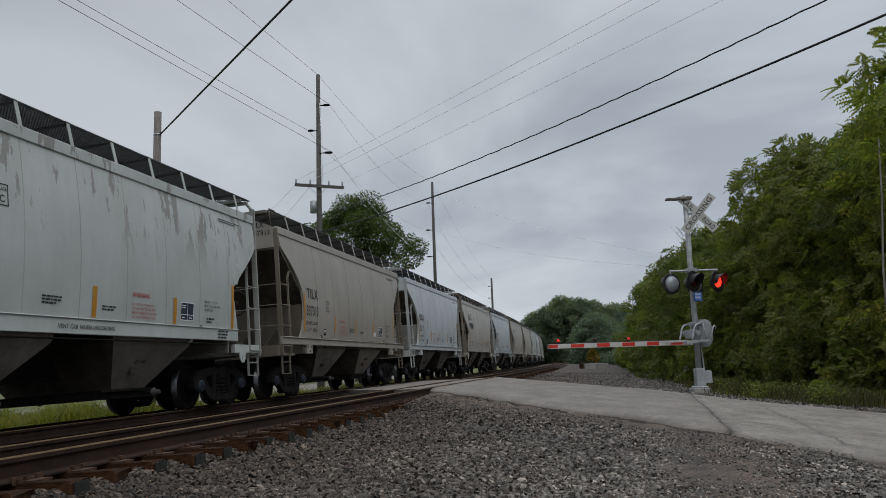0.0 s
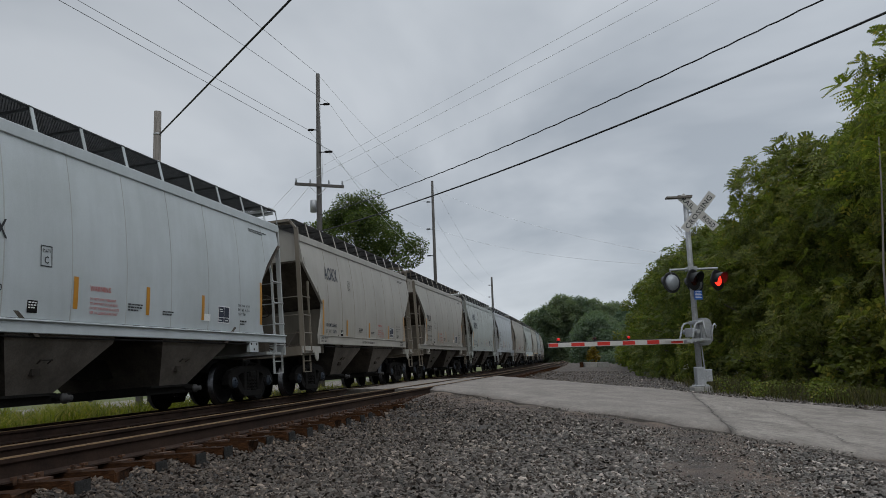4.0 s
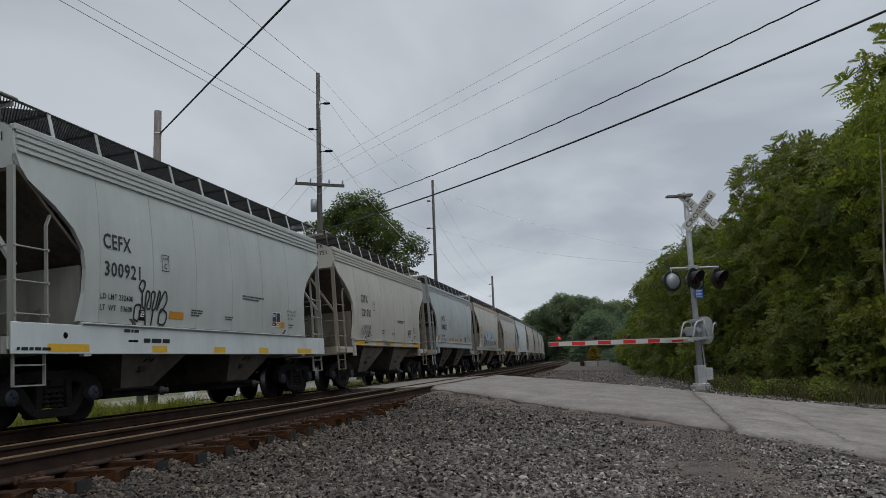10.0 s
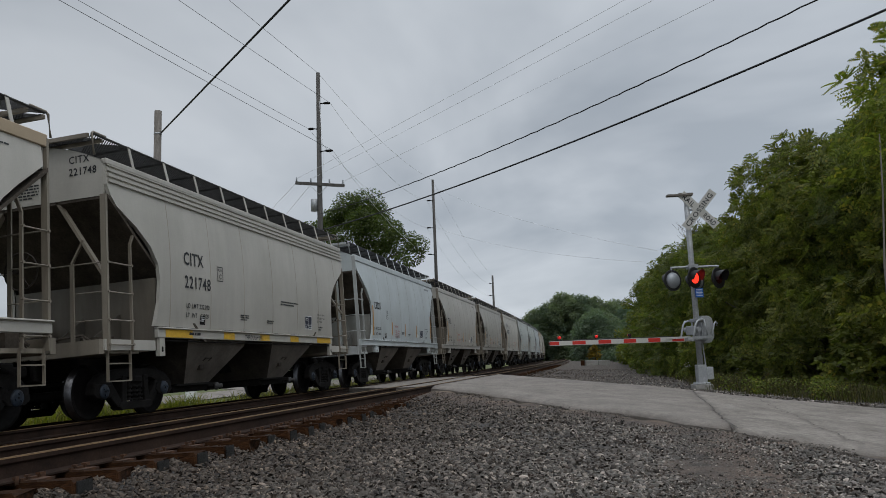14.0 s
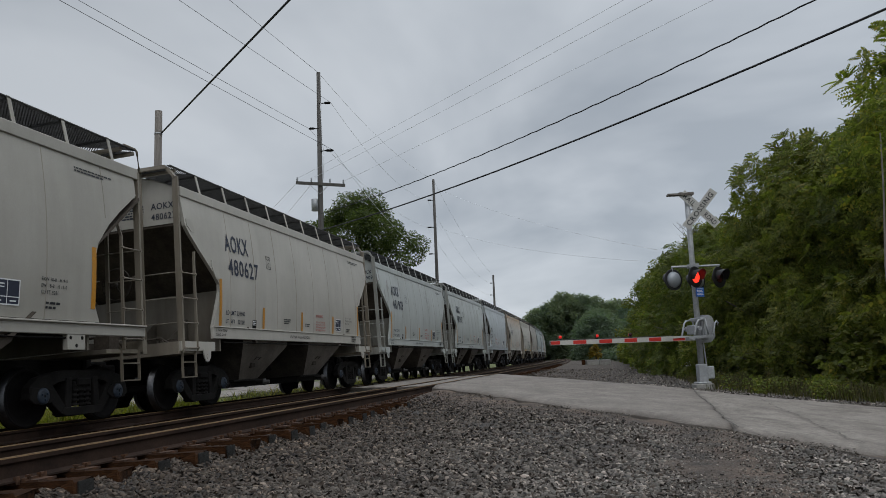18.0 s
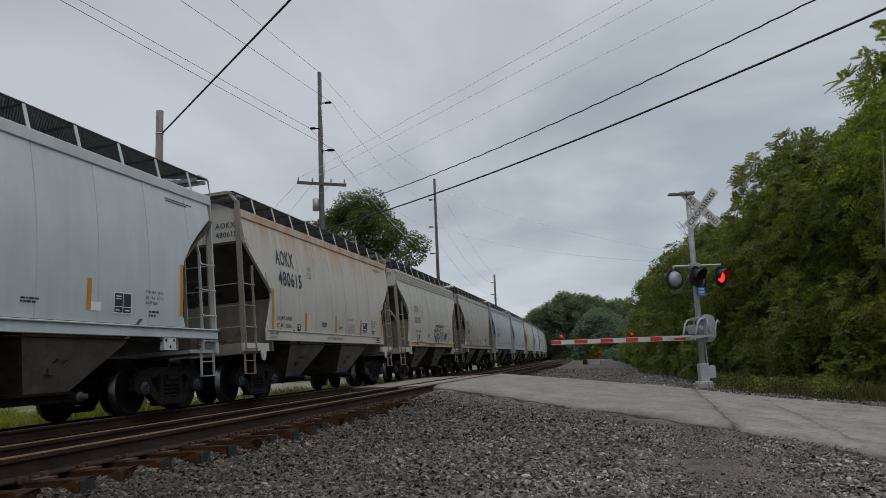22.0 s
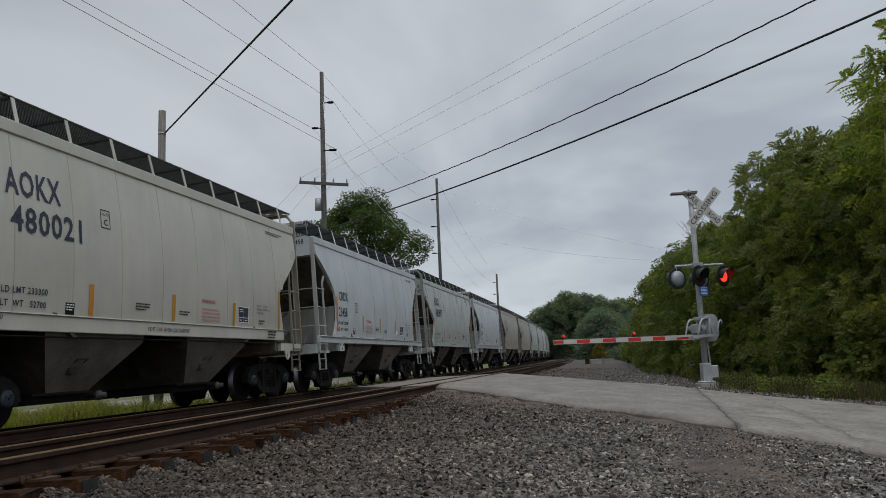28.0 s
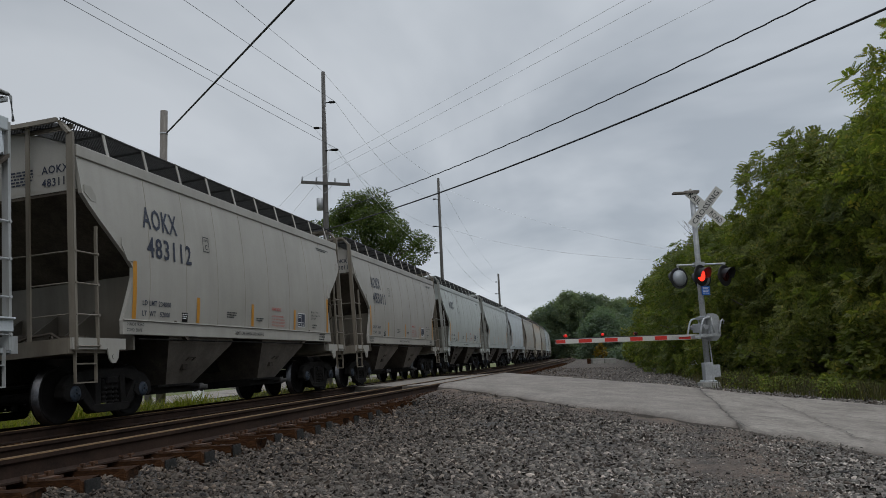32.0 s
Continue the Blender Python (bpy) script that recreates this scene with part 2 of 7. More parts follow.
M_RAILHEAD = surf("rail_head", (0.082, 0.046, 0.017), (0.165, 0.100, 0.042), 5, 0.75, 0.0, 0.1, 40, (0.3, 4, 4))
M_TIE = surf("creosoted_tie", (0.012, 0.006, 0.003), (0.080, 0.033, 0.012), 2.5, 0.95, 0, 1.0, 40, (3, 0.5, 3), "Object", 0, ((0.120, 0.046, 0.013), 0.50), (0.40, 1.35))
M_TIE.node_tree.nodes["Principled BSDF"].inputs["Specular IOR Level"].default_value = 0.15
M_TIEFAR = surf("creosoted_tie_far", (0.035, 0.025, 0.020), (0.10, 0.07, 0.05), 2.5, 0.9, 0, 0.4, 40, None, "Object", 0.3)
M_RAILSIDE.node_tree.nodes["Principled BSDF"].inputs["Specular IOR Level"].default_value = 0.2
M_RAILHEAD.node_tree.nodes["Principled BSDF"].inputs["Specular IOR Level"].default_value = 0.3
M_PLATE = surf("rusty_tie_plate", (0.026, 0.013, 0.007), (0.110, 0.048, 0.020), 8, 0.85, 0.1, 0.5, 70)
M_NAILPLATE = surf("galvanised_end_plate", (0.015, 0.0145, 0.0135), (0.05, 0.048, 0.045), 30, 0.6, 0.5, 0.6, 120)
M_STONE = surf("crushed_limestone", (0.050, 0.0425, 0.0365), (0.094, 0.082, 0.0715), 0.9, 0.85, 0, 0.4, 45, None, "Object", 0.86)
M_ASPHALT = surf("worn_asphalt", (0.156, 0.135, 0.116), (0.260, 0.228, 0.198), 1.1, 0.9, 0, 0.8, 60, (1.5, 0.8, 1.0), "Object", 0, ((0.165, 0.142, 0.118), 0.57), (0.80, 1.15))
M_ASPHALT_OLD = surf("old_pale_asphalt", (0.172, 0.149, 0.127), (0.296, 0.262, 0.227), 1.3, 0.9, 0, 0.8, 60, (1.5, 0.8, 1.0), "Object", 0, ((0.14, 0.122, 0.102), 0.56), (0.72, 1.22))
M_CRACK = surf("dark_crack", (0.065, 0.058, 0.050), (0.13, 0.115, 0.10), 4, 0.95)
M_CONCRETE = surf("weathered_concrete", (0.24, 0.23, 0.21), (0.38, 0.37, 0.34), 1.5, 0.9, 0, 0.4, 40)
M_POLE = surf("weathered_pole_wood", (0.13, 0.115, 0.10), (0.24, 0.215, 0.19), 1.2, 0.9, 0, 0.6, 30, (8, 8, 0.6))
M_POLE_DARK = surf("dark_pole_wood", (0.062, 0.058, 0.054), (0.13, 0.122, 0.113), 1.2, 0.9, 0, 0.6, 30, (8, 8, 0.6))
M_WIRE = plain("black_cable", (0.014, 0.014, 0.016), 0.6)
# near-white, non-metal colour puts the sheen of the wires into the paint
M_WIRE_THIN = plain("sheen_white_wire", (0.80, 0.81, 0.83), 0.5, 0.0)
M_GALV = surf("galvanised_steel", (0.30, 0.31, 0.32), (0.45, 0.46, 0.47), 4, 0.5, 0.5, 0.15, 60)
M_SILVER = surf("aluminium_paint", (0.36, 0.37, 0.38), (0.52, 0.53, 0.54), 3, 0.5, 0.3, 0.15, 60)
M_DARKMETAL = plain("black_signal_paint", (0.012, 0.012, 0.013), 0.5)
M_LENSBACK = plain("grey_lamp_back", (0.30, 0.32, 0.34), 0.45, 0.4)
M_RED_LIT = plain("lit_red_lens", (1.0, 0.03, 0.015), 0.3, 0, 2.2)
M_RED_GATE = plain("lit_red_gate_lamp", (0.8, 0.020, 0.012), 0.3, 0, 0.3)
M_RED_DARK = plain("unlit_red_lens", (0.035, 0.006, 0.006), 0.25)
M_RED_TAPE = plain("red_reflective_stripe", (0.55, 0.03, 0.02), 0.5)
M_SIGNWHITE = plain("white_sign_sheeting", (0.50, 0.49, 0.455), 0.5)
M_SIGNBLUE = plain("blue_sign", (0.02, 0.13, 0.50), 0.5)
M_BARK = surf("bark", (0.055, 0.045, 0.036), (0.14, 0.12, 0.10), 3, 0.95, 0, 0.8, 25, (4, 4, 0.7))
M_LEAF_A = leaf_mat("dark_green_leaves", (0.085, 0.098, 0.026), (0.195, 0.222, 0.062), (0.26, 0.22, 0.06), 0.6, (0.62, 1.22))
M_LEAF_B = leaf_mat("yellow_green_leaves", (0.098, 0.120, 0.029), (0.222, 0.255, 0.066), (0.32, 0.27, 0.06), 0.6, (0.68, 1.20))
# brighter leaf colour, to lift the shade low in the wood's edge
M_LEAF_E = leaf_mat("shade_lifting_leaves", (0.095, 0.112, 0.034), (0.212, 0.235, 0.072), (0.25, 0.22, 0.07), 0.6, (0.72, 1.18))
M_LEAF_OAK = leaf_mat("deep_green_leaves", (0.054, 0.074, 0.028), (0.124, 0.155, 0.054), (0.14, 0.15, 0.05), 0.6)
# distance haze is put into this paler, flatter leaf colour
M_LEAF_C = leaf_mat("hazed_blue_green_leaves", (0.125, 0.165, 0.140), (0.155, 0.197, 0.164), (0.16, 0.19, 0.14), 0.55, (0.92, 1.06))
M_LEAF_D = leaf_mat("mid_green_leaves", (0.078, 0.098, 0.028), (0.185, 0.215, 0.058), (0.22, 0.20, 0.06))
M_LEAF_Y = leaf_mat("autumn_leaves", (0.16, 0.10, 0.015), (0.36, 0.22, 0.03), (0.40, 0.30, 0.05))
M_GRASS = leaf_mat("grass_blades", (0.075, 0.092, 0.014), (0.185, 0.200, 0.034), (0.28, 0.22, 0.07))
M_WEED = leaf_mat("dry_weeds", (0.048, 0.046, 0.020), (0.120, 0.102, 0.048), (0.20, 0.14, 0.075))
M_FLOWER = plain("pale_seed_heads", (0.50, 0.49, 0.44), 0.8)


def ground_mat():
    m, n, l, b = node_mat("ground_cover")
    tc = n.new("ShaderNodeTexCoord").outputs["Object"]
    big, small, tiny = noise_node(n, l, tc, 0.25, 5), noise_node(n, l, tc, 9, 4), noise_node(n, l, tc, 38, 3)
    gravel = ramp(n, l, small, [(0.3, (0.024, 0.021, 0.019)), (0.7, (0.066, 0.059, 0.052))])
    gravel = mix(n, l, 1.0, gravel, ramp(n, l, tiny, [(0.25, (0.5, 0.5, 0.5)), (0.75, (1.35, 1.35, 1.35))]), "MULTIPLY")
    gravel = mix(n, l, ramp(n, l, noise_node(n, l, tc, 0.8, 5), [(0.52, (0, 0, 0)), (0.68, (0.6, 0.6, 0.6))]), gravel, (0.075, 0.060, 0.048))
    dirt = mix(n, l, 1.0, ramp(n, l, noise_node(n, l, tc, 3.0, 6), [(0.3, (0.090, 0.060, 0.043)), (0.7, (0.190, 0.138, 0.102))]), ramp(n, l, tiny, [(0.3, (0.6, 0.6, 0.6)), (0.7, (1.25, 1.25, 1.25))]), "MULTIPLY")
    soil = n.new("ShaderNodeAttribute"); soil.attribute_name = "soil"
    worn = n.new("ShaderNodeMath"); worn.operation = "MULTIPLY"
    l.new(soil.outputs["Fac"], worn.inputs[0]); l.new(ramp(n, l, noise_node(n, l, tc, 2.2, 5), [(0.35, (0.2, 0.2, 0.2)), (0.6, (1, 1, 1))]), worn.inputs[1])
    gravel = mix(n, l, worn.outputs[0], gravel, dirt)
    grass = ramp(n, l, small, [(0.3, (0.05, 0.075, 0.018)), (0.7, (0.13, 0.15, 0.04))])
    grass = mix(n, l, ramp(n, l, big, [(0.4, (0, 0, 0)), (0.65, (0.5, 0.5, 0.5))]), grass, (0.13, 0.11, 0.06))
    at = n.new("ShaderNodeAttribute"); at.attribute_name = "green"
    edge = n.new("ShaderNodeMath"); edge.operation = "ADD"
    l.new(at.outputs["Fac"], edge.inputs[0])
    wob = n.new("ShaderNodeMapRange"); wob.inputs["To Min"].default_value, wob.inputs["To Max"].default_value = -0.35, 0.35
    l.new(noise_node(n, l, tc, 1.6, 5), wob.inputs["Value"]); l.new(wob.outputs[0], edge.inputs[1])
    fac = ramp(n, l, edge.outputs[0], [(0.42, (0, 0, 0)), (0.58, (1, 1, 1))])
    l.new(mix(n, l, fac, gravel, grass), b.inputs["Base Color"])
    b.inputs["Roughness"].default_value = 0.95
    bump(n, l, b, tiny, 0.7, 0.03)
    return m


M_GROUND = ground_mat()


def track_stain(m, near, far):
    """Makes the ballast darker and browner towards the track."""
    n, l = m.node_tree.nodes, m.node_tree.links
    b = n["Principled BSDF"]
    src = b.inputs["Base Color"].links[0].from_socket
    tc = n.new("ShaderNodeTexCoord")
    dot = n.new("ShaderNodeVectorMath"); dot.operation = "DOT_PRODUCT"
    dot.inputs[1].default_value = (math.cos(radians(12.82)), -math.sin(radians(12.82)), 0)
    l.new(tc.outputs["Object"], dot.inputs[0])
    run = n.new("ShaderNodeMapRange")
    run.inputs["From Min"].default_value, run.inputs["From Max"].default_value = -3.6, 0.6
    l.new(dot.outputs["Value"], run.inputs["Value"])
    tint = ramp(n, l, run.outputs[0], [(0.0, near), (1.0, far)])
    l.new(mix(n, l, 1.0, src, tint, "MULTIPLY"), b.inputs["Base Color"])


track_stain(M_STONE, (0.74, 0.63, 0.54), (1.62, 1.62, 1.64))


# ---- building helpers ----
def part(name, bm, material, parent=None, label=""):
    """Link a bmesh as one mesh object, under a thing or part where one is given."""
    me = bpy.data.meshes.new(name)
    bmesh.ops.recalc_face_normals(bm, faces=bm.faces)
    bm.to_mesh(me)
    bm.free()
    for mt in (material if isinstance(material, (list, tuple)) else [material]):
        me.materials.append(mt)
    ob = new(name, me)
    ob.parent = parent
    if label:
        tagged(ob, label)
    return ob


def from_arrays(name, verts, faces, material, parent=None, smooth=False):
    me = bpy.data.meshes.new(name)
    me.from_pydata(verts, [], faces)
    me.materials.append(material)
    if smooth:
        me.shade_smooth()
    ob = new(name, me)
    ob.parent = parent
    return ob


def shared(name, me, parent, m=None):
    ob = new(name, me)
    ob.parent = parent
    if m is not None:
        ob.matrix_basis = m
    return ob


def box(bm, x0, x1, y0, y1, z0, z1, mat=0):
    v = [bm.verts.new(c) for c in ((x0, y0, z0), (x1, y0, z0), (x1, y1, z0), (x0, y1, z0), (x0, y0, z1), (x1, y0, z1), (x1, y1, z1), (x0, y1, z1))]
    for f in ((0, 3, 2, 1), (4, 5, 6, 7), (0, 1, 5, 4), (1, 2, 6, 5), (2, 3, 7, 6), (3, 0, 4, 7)):
        bm.faces.new([v[i] for i in f]).material_index = mat


def bar(bm, a, b, w, h=None, sides=4, mat=0):
    """A straight bar from a to b: w by h, or round with that many sides."""
    a, b = Vector(a), Vector(b)
    d = (b - a).normalized()
    u = d.cross(Vector((0, 0, 1)))
    u = u.normalized() if u.length > 0.05 else Vector((0, 1, 0)) if abs(d.y) < 0.9 else Vector((1, 0, 0))
    v = d.cross(u).normalized()
    h = w if h is None else h
    if sides == 4:
        ring = [(-w / 2, -h / 2), (w / 2, -h / 2), (w / 2, h / 2), (-w / 2, h / 2)]
    else:
        ring = [(w / 2 * math.cos(2 * math.pi * i / sides), h / 2 * math.sin(2 * math.pi * i / sides)) for i in range(sides)]
    A = [bm.verts.new(a + u * p + v * q) for p, q in ring]
    B = [bm.verts.new(b + u * p + v * q) for p, q in ring]
    k = len(ring)
    for i in range(k):
        bm.faces.new((A[i], A[(i + 1) % k], B[(i + 1) % k], B[i])).material_index = mat
    bm.faces.new(A[::-1]).material_index = mat
    bm.faces.new(B).material_index = mat


def tube(bm, pts, r, sides=6, r2=None):
    """A tube along points, tapering from r to r2."""
    rings = []
    pts = [Vector(p) for p in pts]
    for i, p in enumerate(pts):
        d = (pts[min(i + 1, len(pts) - 1)] - pts[max(i - 1, 0)]).normalized()
        u = d.cross(Vector((0.03, 0.02, 1)))
        u = u.normalized() if u.length > 0.1 else d.cross(Vector((0, 1, 0))).normalized()
        v = d.cross(u)
        q = r if r2 is None else r + (r2 - r) * i / (len(pts) - 1)
        rings.append([bm.verts.new(p + (u * math.cos(2 * math.pi * k / sides) + v * math.sin(2 * math.pi * k / sides)) * q) for k in range(sides)])
    for a, b in zip(rings, rings[1:]):
        for k in range(sides):
            bm.faces.new((a[k], a[(k + 1) % sides], b[(k + 1) % sides], b[k])).smooth = True
    bm.faces.new(rings[0][::-1]); bm.faces.new(rings[-1])


def lathe(bm, profile, axis="y", centre=(0, 0, 0), sides=24, mats=None):
    """Turn (along, radius) points round an axis through centre."""
    rings = []
    for a, r in profile:
        ring = []
        for k in range(sides):
            c, s = math.cos(2 * math.pi * k / sides) * r, math.sin(2 * math.pi * k / sides) * r
            ring.append(bm.verts.new(Vector(centre) + Vector({"y": (c, a, s), "x": (a, c, s), "z": (c, s, a)}[axis])))
        rings.append(ring)
    for j, (a, b) in enumerate(zip(rings, rings[1:])):
        for k in range(sides):
            f = bm.faces.new((a[k], a[(k + 1) % sides], b[(k + 1) % sides], b[k]))
            f.smooth = True
            f.material_index = mats[j] if mats else 0
    for ring in (rings[0], rings[-1]):
        bm.faces.new(ring)


def prism(bm, outline, y0, y1, mat=0):
    """An outline in x, z drawn out from y0 to y1."""
    A = [bm.verts.new((x, y0, z)) for x, z in outline]
    B = [bm.verts.new((x, y1, z)) for x, z in outline]
    k = len(A)
    for i in range(k):
        bm.faces.new((A[i], A[(i + 1) % k], B[(i + 1) % k], B[i])).material_index = mat
    bm.faces.new(A[::-1]).material_index = mat
    bm.faces.new(B).material_index = mat


LETTERS = {}


def letters(text, size, wide=1.0):
    """Vertices and faces of a line of text in x, z, starting at the origin; and its width."""
    key = (text, size, wide)
    if key not in LETTERS:
        cu = bpy.data.curves.new("lettering", "FONT")
        cu.body, cu.size, cu.resolution_u, cu.offset = text, size / 0.73, 2, size * .022
        cu.space_character = 1.10
        ob = bpy.data.objects.new("lettering", cu)
        scene.collection.objects.link(ob)
        me = bpy.data.meshes.new_from_object(ob.evaluated_get(bpy.context.evaluated_depsgraph_get()))
        vs = [(v.co.x * wide, v.co.y) for v in me.vertices]
        fs = [tuple(p.vertices) for p in me.polygons]
        bpy.data.objects.remove(ob); bpy.data.curves.remove(cu); bpy.data.meshes.remove(me)
        LETTERS[key] = vs, fs, max([x for x, _ in vs] + [0])
    return LETTERS[key]


# ---- the line of the tracks ----
PSI, D0, GAP, CANT, RISE = radians(12.8176), 9.5444, 4.3093, radians(3.1286), 0.1881
STEP = 0.5
_s = np.arange(-460, 700 + STEP, STEP)
_k = 0.0004 + 0.0003 * np.clip((_s - 56.5) / 29.3, 0, 1)
_k[_s < -20] = 0.0
_th = np.concatenate([[0], np.cumsum(_k[:-1] * STEP)])
_i0 = int(np.searchsorted(_s, 0))
_th = PSI - (_th - _th[_i0])
_x = np.concatenate([[0], np.cumsum(np.sin(_th[:-1]) * STEP)])
_y = np.concatenate([[0], np.cumsum(np.cos(_th[:-1]) * STEP)])
_x += -D0 * math.cos(PSI) - _x[_i0]
_y += D0 * math.sin(PSI) - _y[_i0]


def line(s, out=0.0, z=0.0):
    """A point at s along the train's track, out metres to its right."""
    x, y, t = np.interp(s, _s, _x), np.interp(s, _s, _y), np.interp(s, _s, _th)
    return Vector((float(x + out * math.cos(t)), float(y - out * math.sin(t)), z))


def on_track(s, off, z, near=0):
    """A point in the canted plane of a track: the train's, or the nearer empty one."""
    o = (GAP if near else 0) + off * math.cos(CANT) - z * math.sin(CANT)
    return line(s, o, (RISE if near else 0) + z * math.cos(CANT) + off * math.sin(CANT))


def track_pose(s, near=0):
    """The pose of a thing standing on a track at s: x along the track, y to its left, z up from the rails."""
    a, b = line(s - 4.67), line(s + 4.67)
    fwd = (b - a).normalized()
    right = Vector((fwd.y, -fwd.x, 0))
    up = Vector((0, 0, 1)) * math.cos(CANT) - right * math.sin(CANT)
    left = up.cross(fwd)
    m = Matrix((fwd, left, up)).transposed().to_4x4()
    m.translation = (a + b) / 2 + right * (GAP if near else 0) + Vector((0, 0, RISE if near else 0))
    return m


# cross-section of the ground, by the distance from the train's track
G_OUT = [-400, -60, -20, -9, -5.5, -3.4, -2.3, -1.4, 1.4, 2.2, 2.9, 4.3, 5.5, 5.72, 7.2, 10.7, 12.0, 14.0, 20.0, 60, 400]
G_Z = [-0.9, -0.9, -0.75, -0.62, -0.58, -0.55, -0.40, -0.31, -0.17, -0.17, -0.14, -0.07, -0.015, -0.09, -0.12, -0.20, -0.30, -0.42, -0.55, -0.6, -0.6]


def where(x, y):
    """(s, out) of a point of the plan, near the straight part or along the curve."""
    s = (x + D0 * math.cos(PSI)) * math.sin(PSI) + (y - D0 * math.sin(PSI)) * math.cos(PSI)
    for _ in range(3):
        p, t = line(s), float(np.interp(s, _s, _th))
        s += (x - p.x) * math.sin(t) + (y - p.y) * math.cos(t)
    p, t = line(s), float(np.interp(s, _s, _th))
    return s, (x - p.x) * math.cos(t) - (y - p.y) * math.sin(t)


def ground_z(out):
    return float(np.interp(out, G_OUT, G_Z))


# the road: skewed across the tracks, its edges at 6.6 and 12.8 m along ROAD_N
ROAD_U, ROAD_N = Vector((0.37, -0.929, 0)), Vector((0.929, 0.37, 0))


def road_z(out):
    return float(np.interp(out, [-30, -14, -3, -0.8, 0.8, 3.5, 5.2, 10.7, 12.0, 14.0, 20.0, 40], [-0.7, -0.6, -0.3, -0.045, 0.045, 0.145, 0.235, -0.07, -0.19, -0.32, -0.50, -0.55]))


def lie(p, out):
    """Height of the ground at a point of the plan, banked up to the road's edges."""
    z = ground_z(out)
    n = p.dot(ROAD_N)
    if out > 5.45 and out < 40 and p.y < 40:
        r = road_z(out) - .045
        if 4.6 < n <= 6.6:
            f = (n - 4.6) / 2.0
            z = z * (1 - f) + max(z, r) * f
        elif 12.8 <= n < 14.8:
            f = (14.8 - n) / 2.0
            z = z * (1 - f) + max(z, r) * f
    if 6.6 < n < 12.8 and -30 < out < 40 and p.y < 60:
        z = road_z(out) - .10
    return z


def path_wear(p):
    """How worn to bare soil the ground is: a footpath from the road's broken edge."""
    mid = 1.55 + (p.y - 3.0) * 0.235
    f = max(0.0, 1 - abs(p.x - mid) / 0.75) if 1.5 < p.y < 9.5 else 0.0
    edge = max(0.0, 1 - max(0.0, 6.35 - p.dot(ROAD_N)) / (.45 + max(0.0, min(.8, (p.y - 8) * .12)))) if p.y < 22 and p.dot(ROAD_N) < 7 else 0.0
    far = max(0.0, min(.40, (p.y - 24) / 12)) if p.dot(ROAD_N) > 12.8 else 0.0
    return min(1.0, max(1.6 * f, 1.3 * edge, far))


def build_ground():
    """One sheet, ruled along the track, out to the horizon."""
    ss = [-900, -460, -300, -200, -120, -70] + list(range(-40, 0)) + [0.4 * k for k in range(40)] + list(range(16, 80)) + list(range(80, 200, 8)) + list(range(200, 700, 40)) + [1100, 1800]
    oo = [-1500, -700, -300, -120, -60, -40, -28, -20, -15, -11, -9, -7, -5.5, -4.4, -3.4, -2.8, -2.3, -1.8, -1.4, -0.7, 0, 0.7, 1.4, 1.8, 2.2, 2.9, 3.6, 4.3, 5.0, 5.5, 5.72, 6.3, 6.8, 7.2, 8, 9, 10, 10.7, 11.3, 12, 13, 14, 16, 18, 20, 24, 30, 40, 60, 120, 300, 700, 1500]
    bm = bmesh.new()
    green = bm.verts.layers.float.new("green")
    soil = bm.verts.layers.float.new("soil")
    rows = []
    for s in ss:
        row = []
        for o in oo:
            p = line(max(-459, min(699, s)), o)
            if s < -459 or s > 699:
                t = float(np.interp(max(-459, min(699, s)), _s, _th))
                p += Vector((math.sin(t), math.cos(t), 0)) * (s - max(-459, min(699, s)))
            z = lie(p, o) + (0.03 * noise.noise(p * 0.35) if abs(o) > 6.5 and not 4.6 < p.dot(ROAD_N) < 14.8 else 0)
            v = bm.verts.new((p.x, p.y, z))
            v[green] = 1.0 if o < -3.6 or o > 18.5 else max(0.0, (o - 12.0) / 6.5) if o > 12 and p.y > 10 and p.dot(ROAD_N) > 14.0 else 0.0
            v[soil] = path_wear(p)
            row.append(v)
        rows.append(row)
    for a, b in zip(rows, rows[1:]):
        for i in range(len(oo) - 1):
            bm.faces.new((a[i], b[i], b[i + 1], a[i + 1])).smooth = True
    return tagged(part("ground", bm, M_GROUND), "grey gravel and rough grass beside the railway tracks", "ground", "", "structure")


build_ground()


ACROSS = (0, .03, .09, .15, .24, .32, .41, .5, .59, .68, .77, .85, .92, .97, 1)


def joint(n):
    """Where the newer approach ends against the older pavement, by the place across the road."""
    return 10.82 + .075 * (n - 6.6) + .07 * noise.noise(Vector((n * .9, 4.0, 0))) + .03 * noise.noise(Vector((n * 3.7, 9.0, 0)))


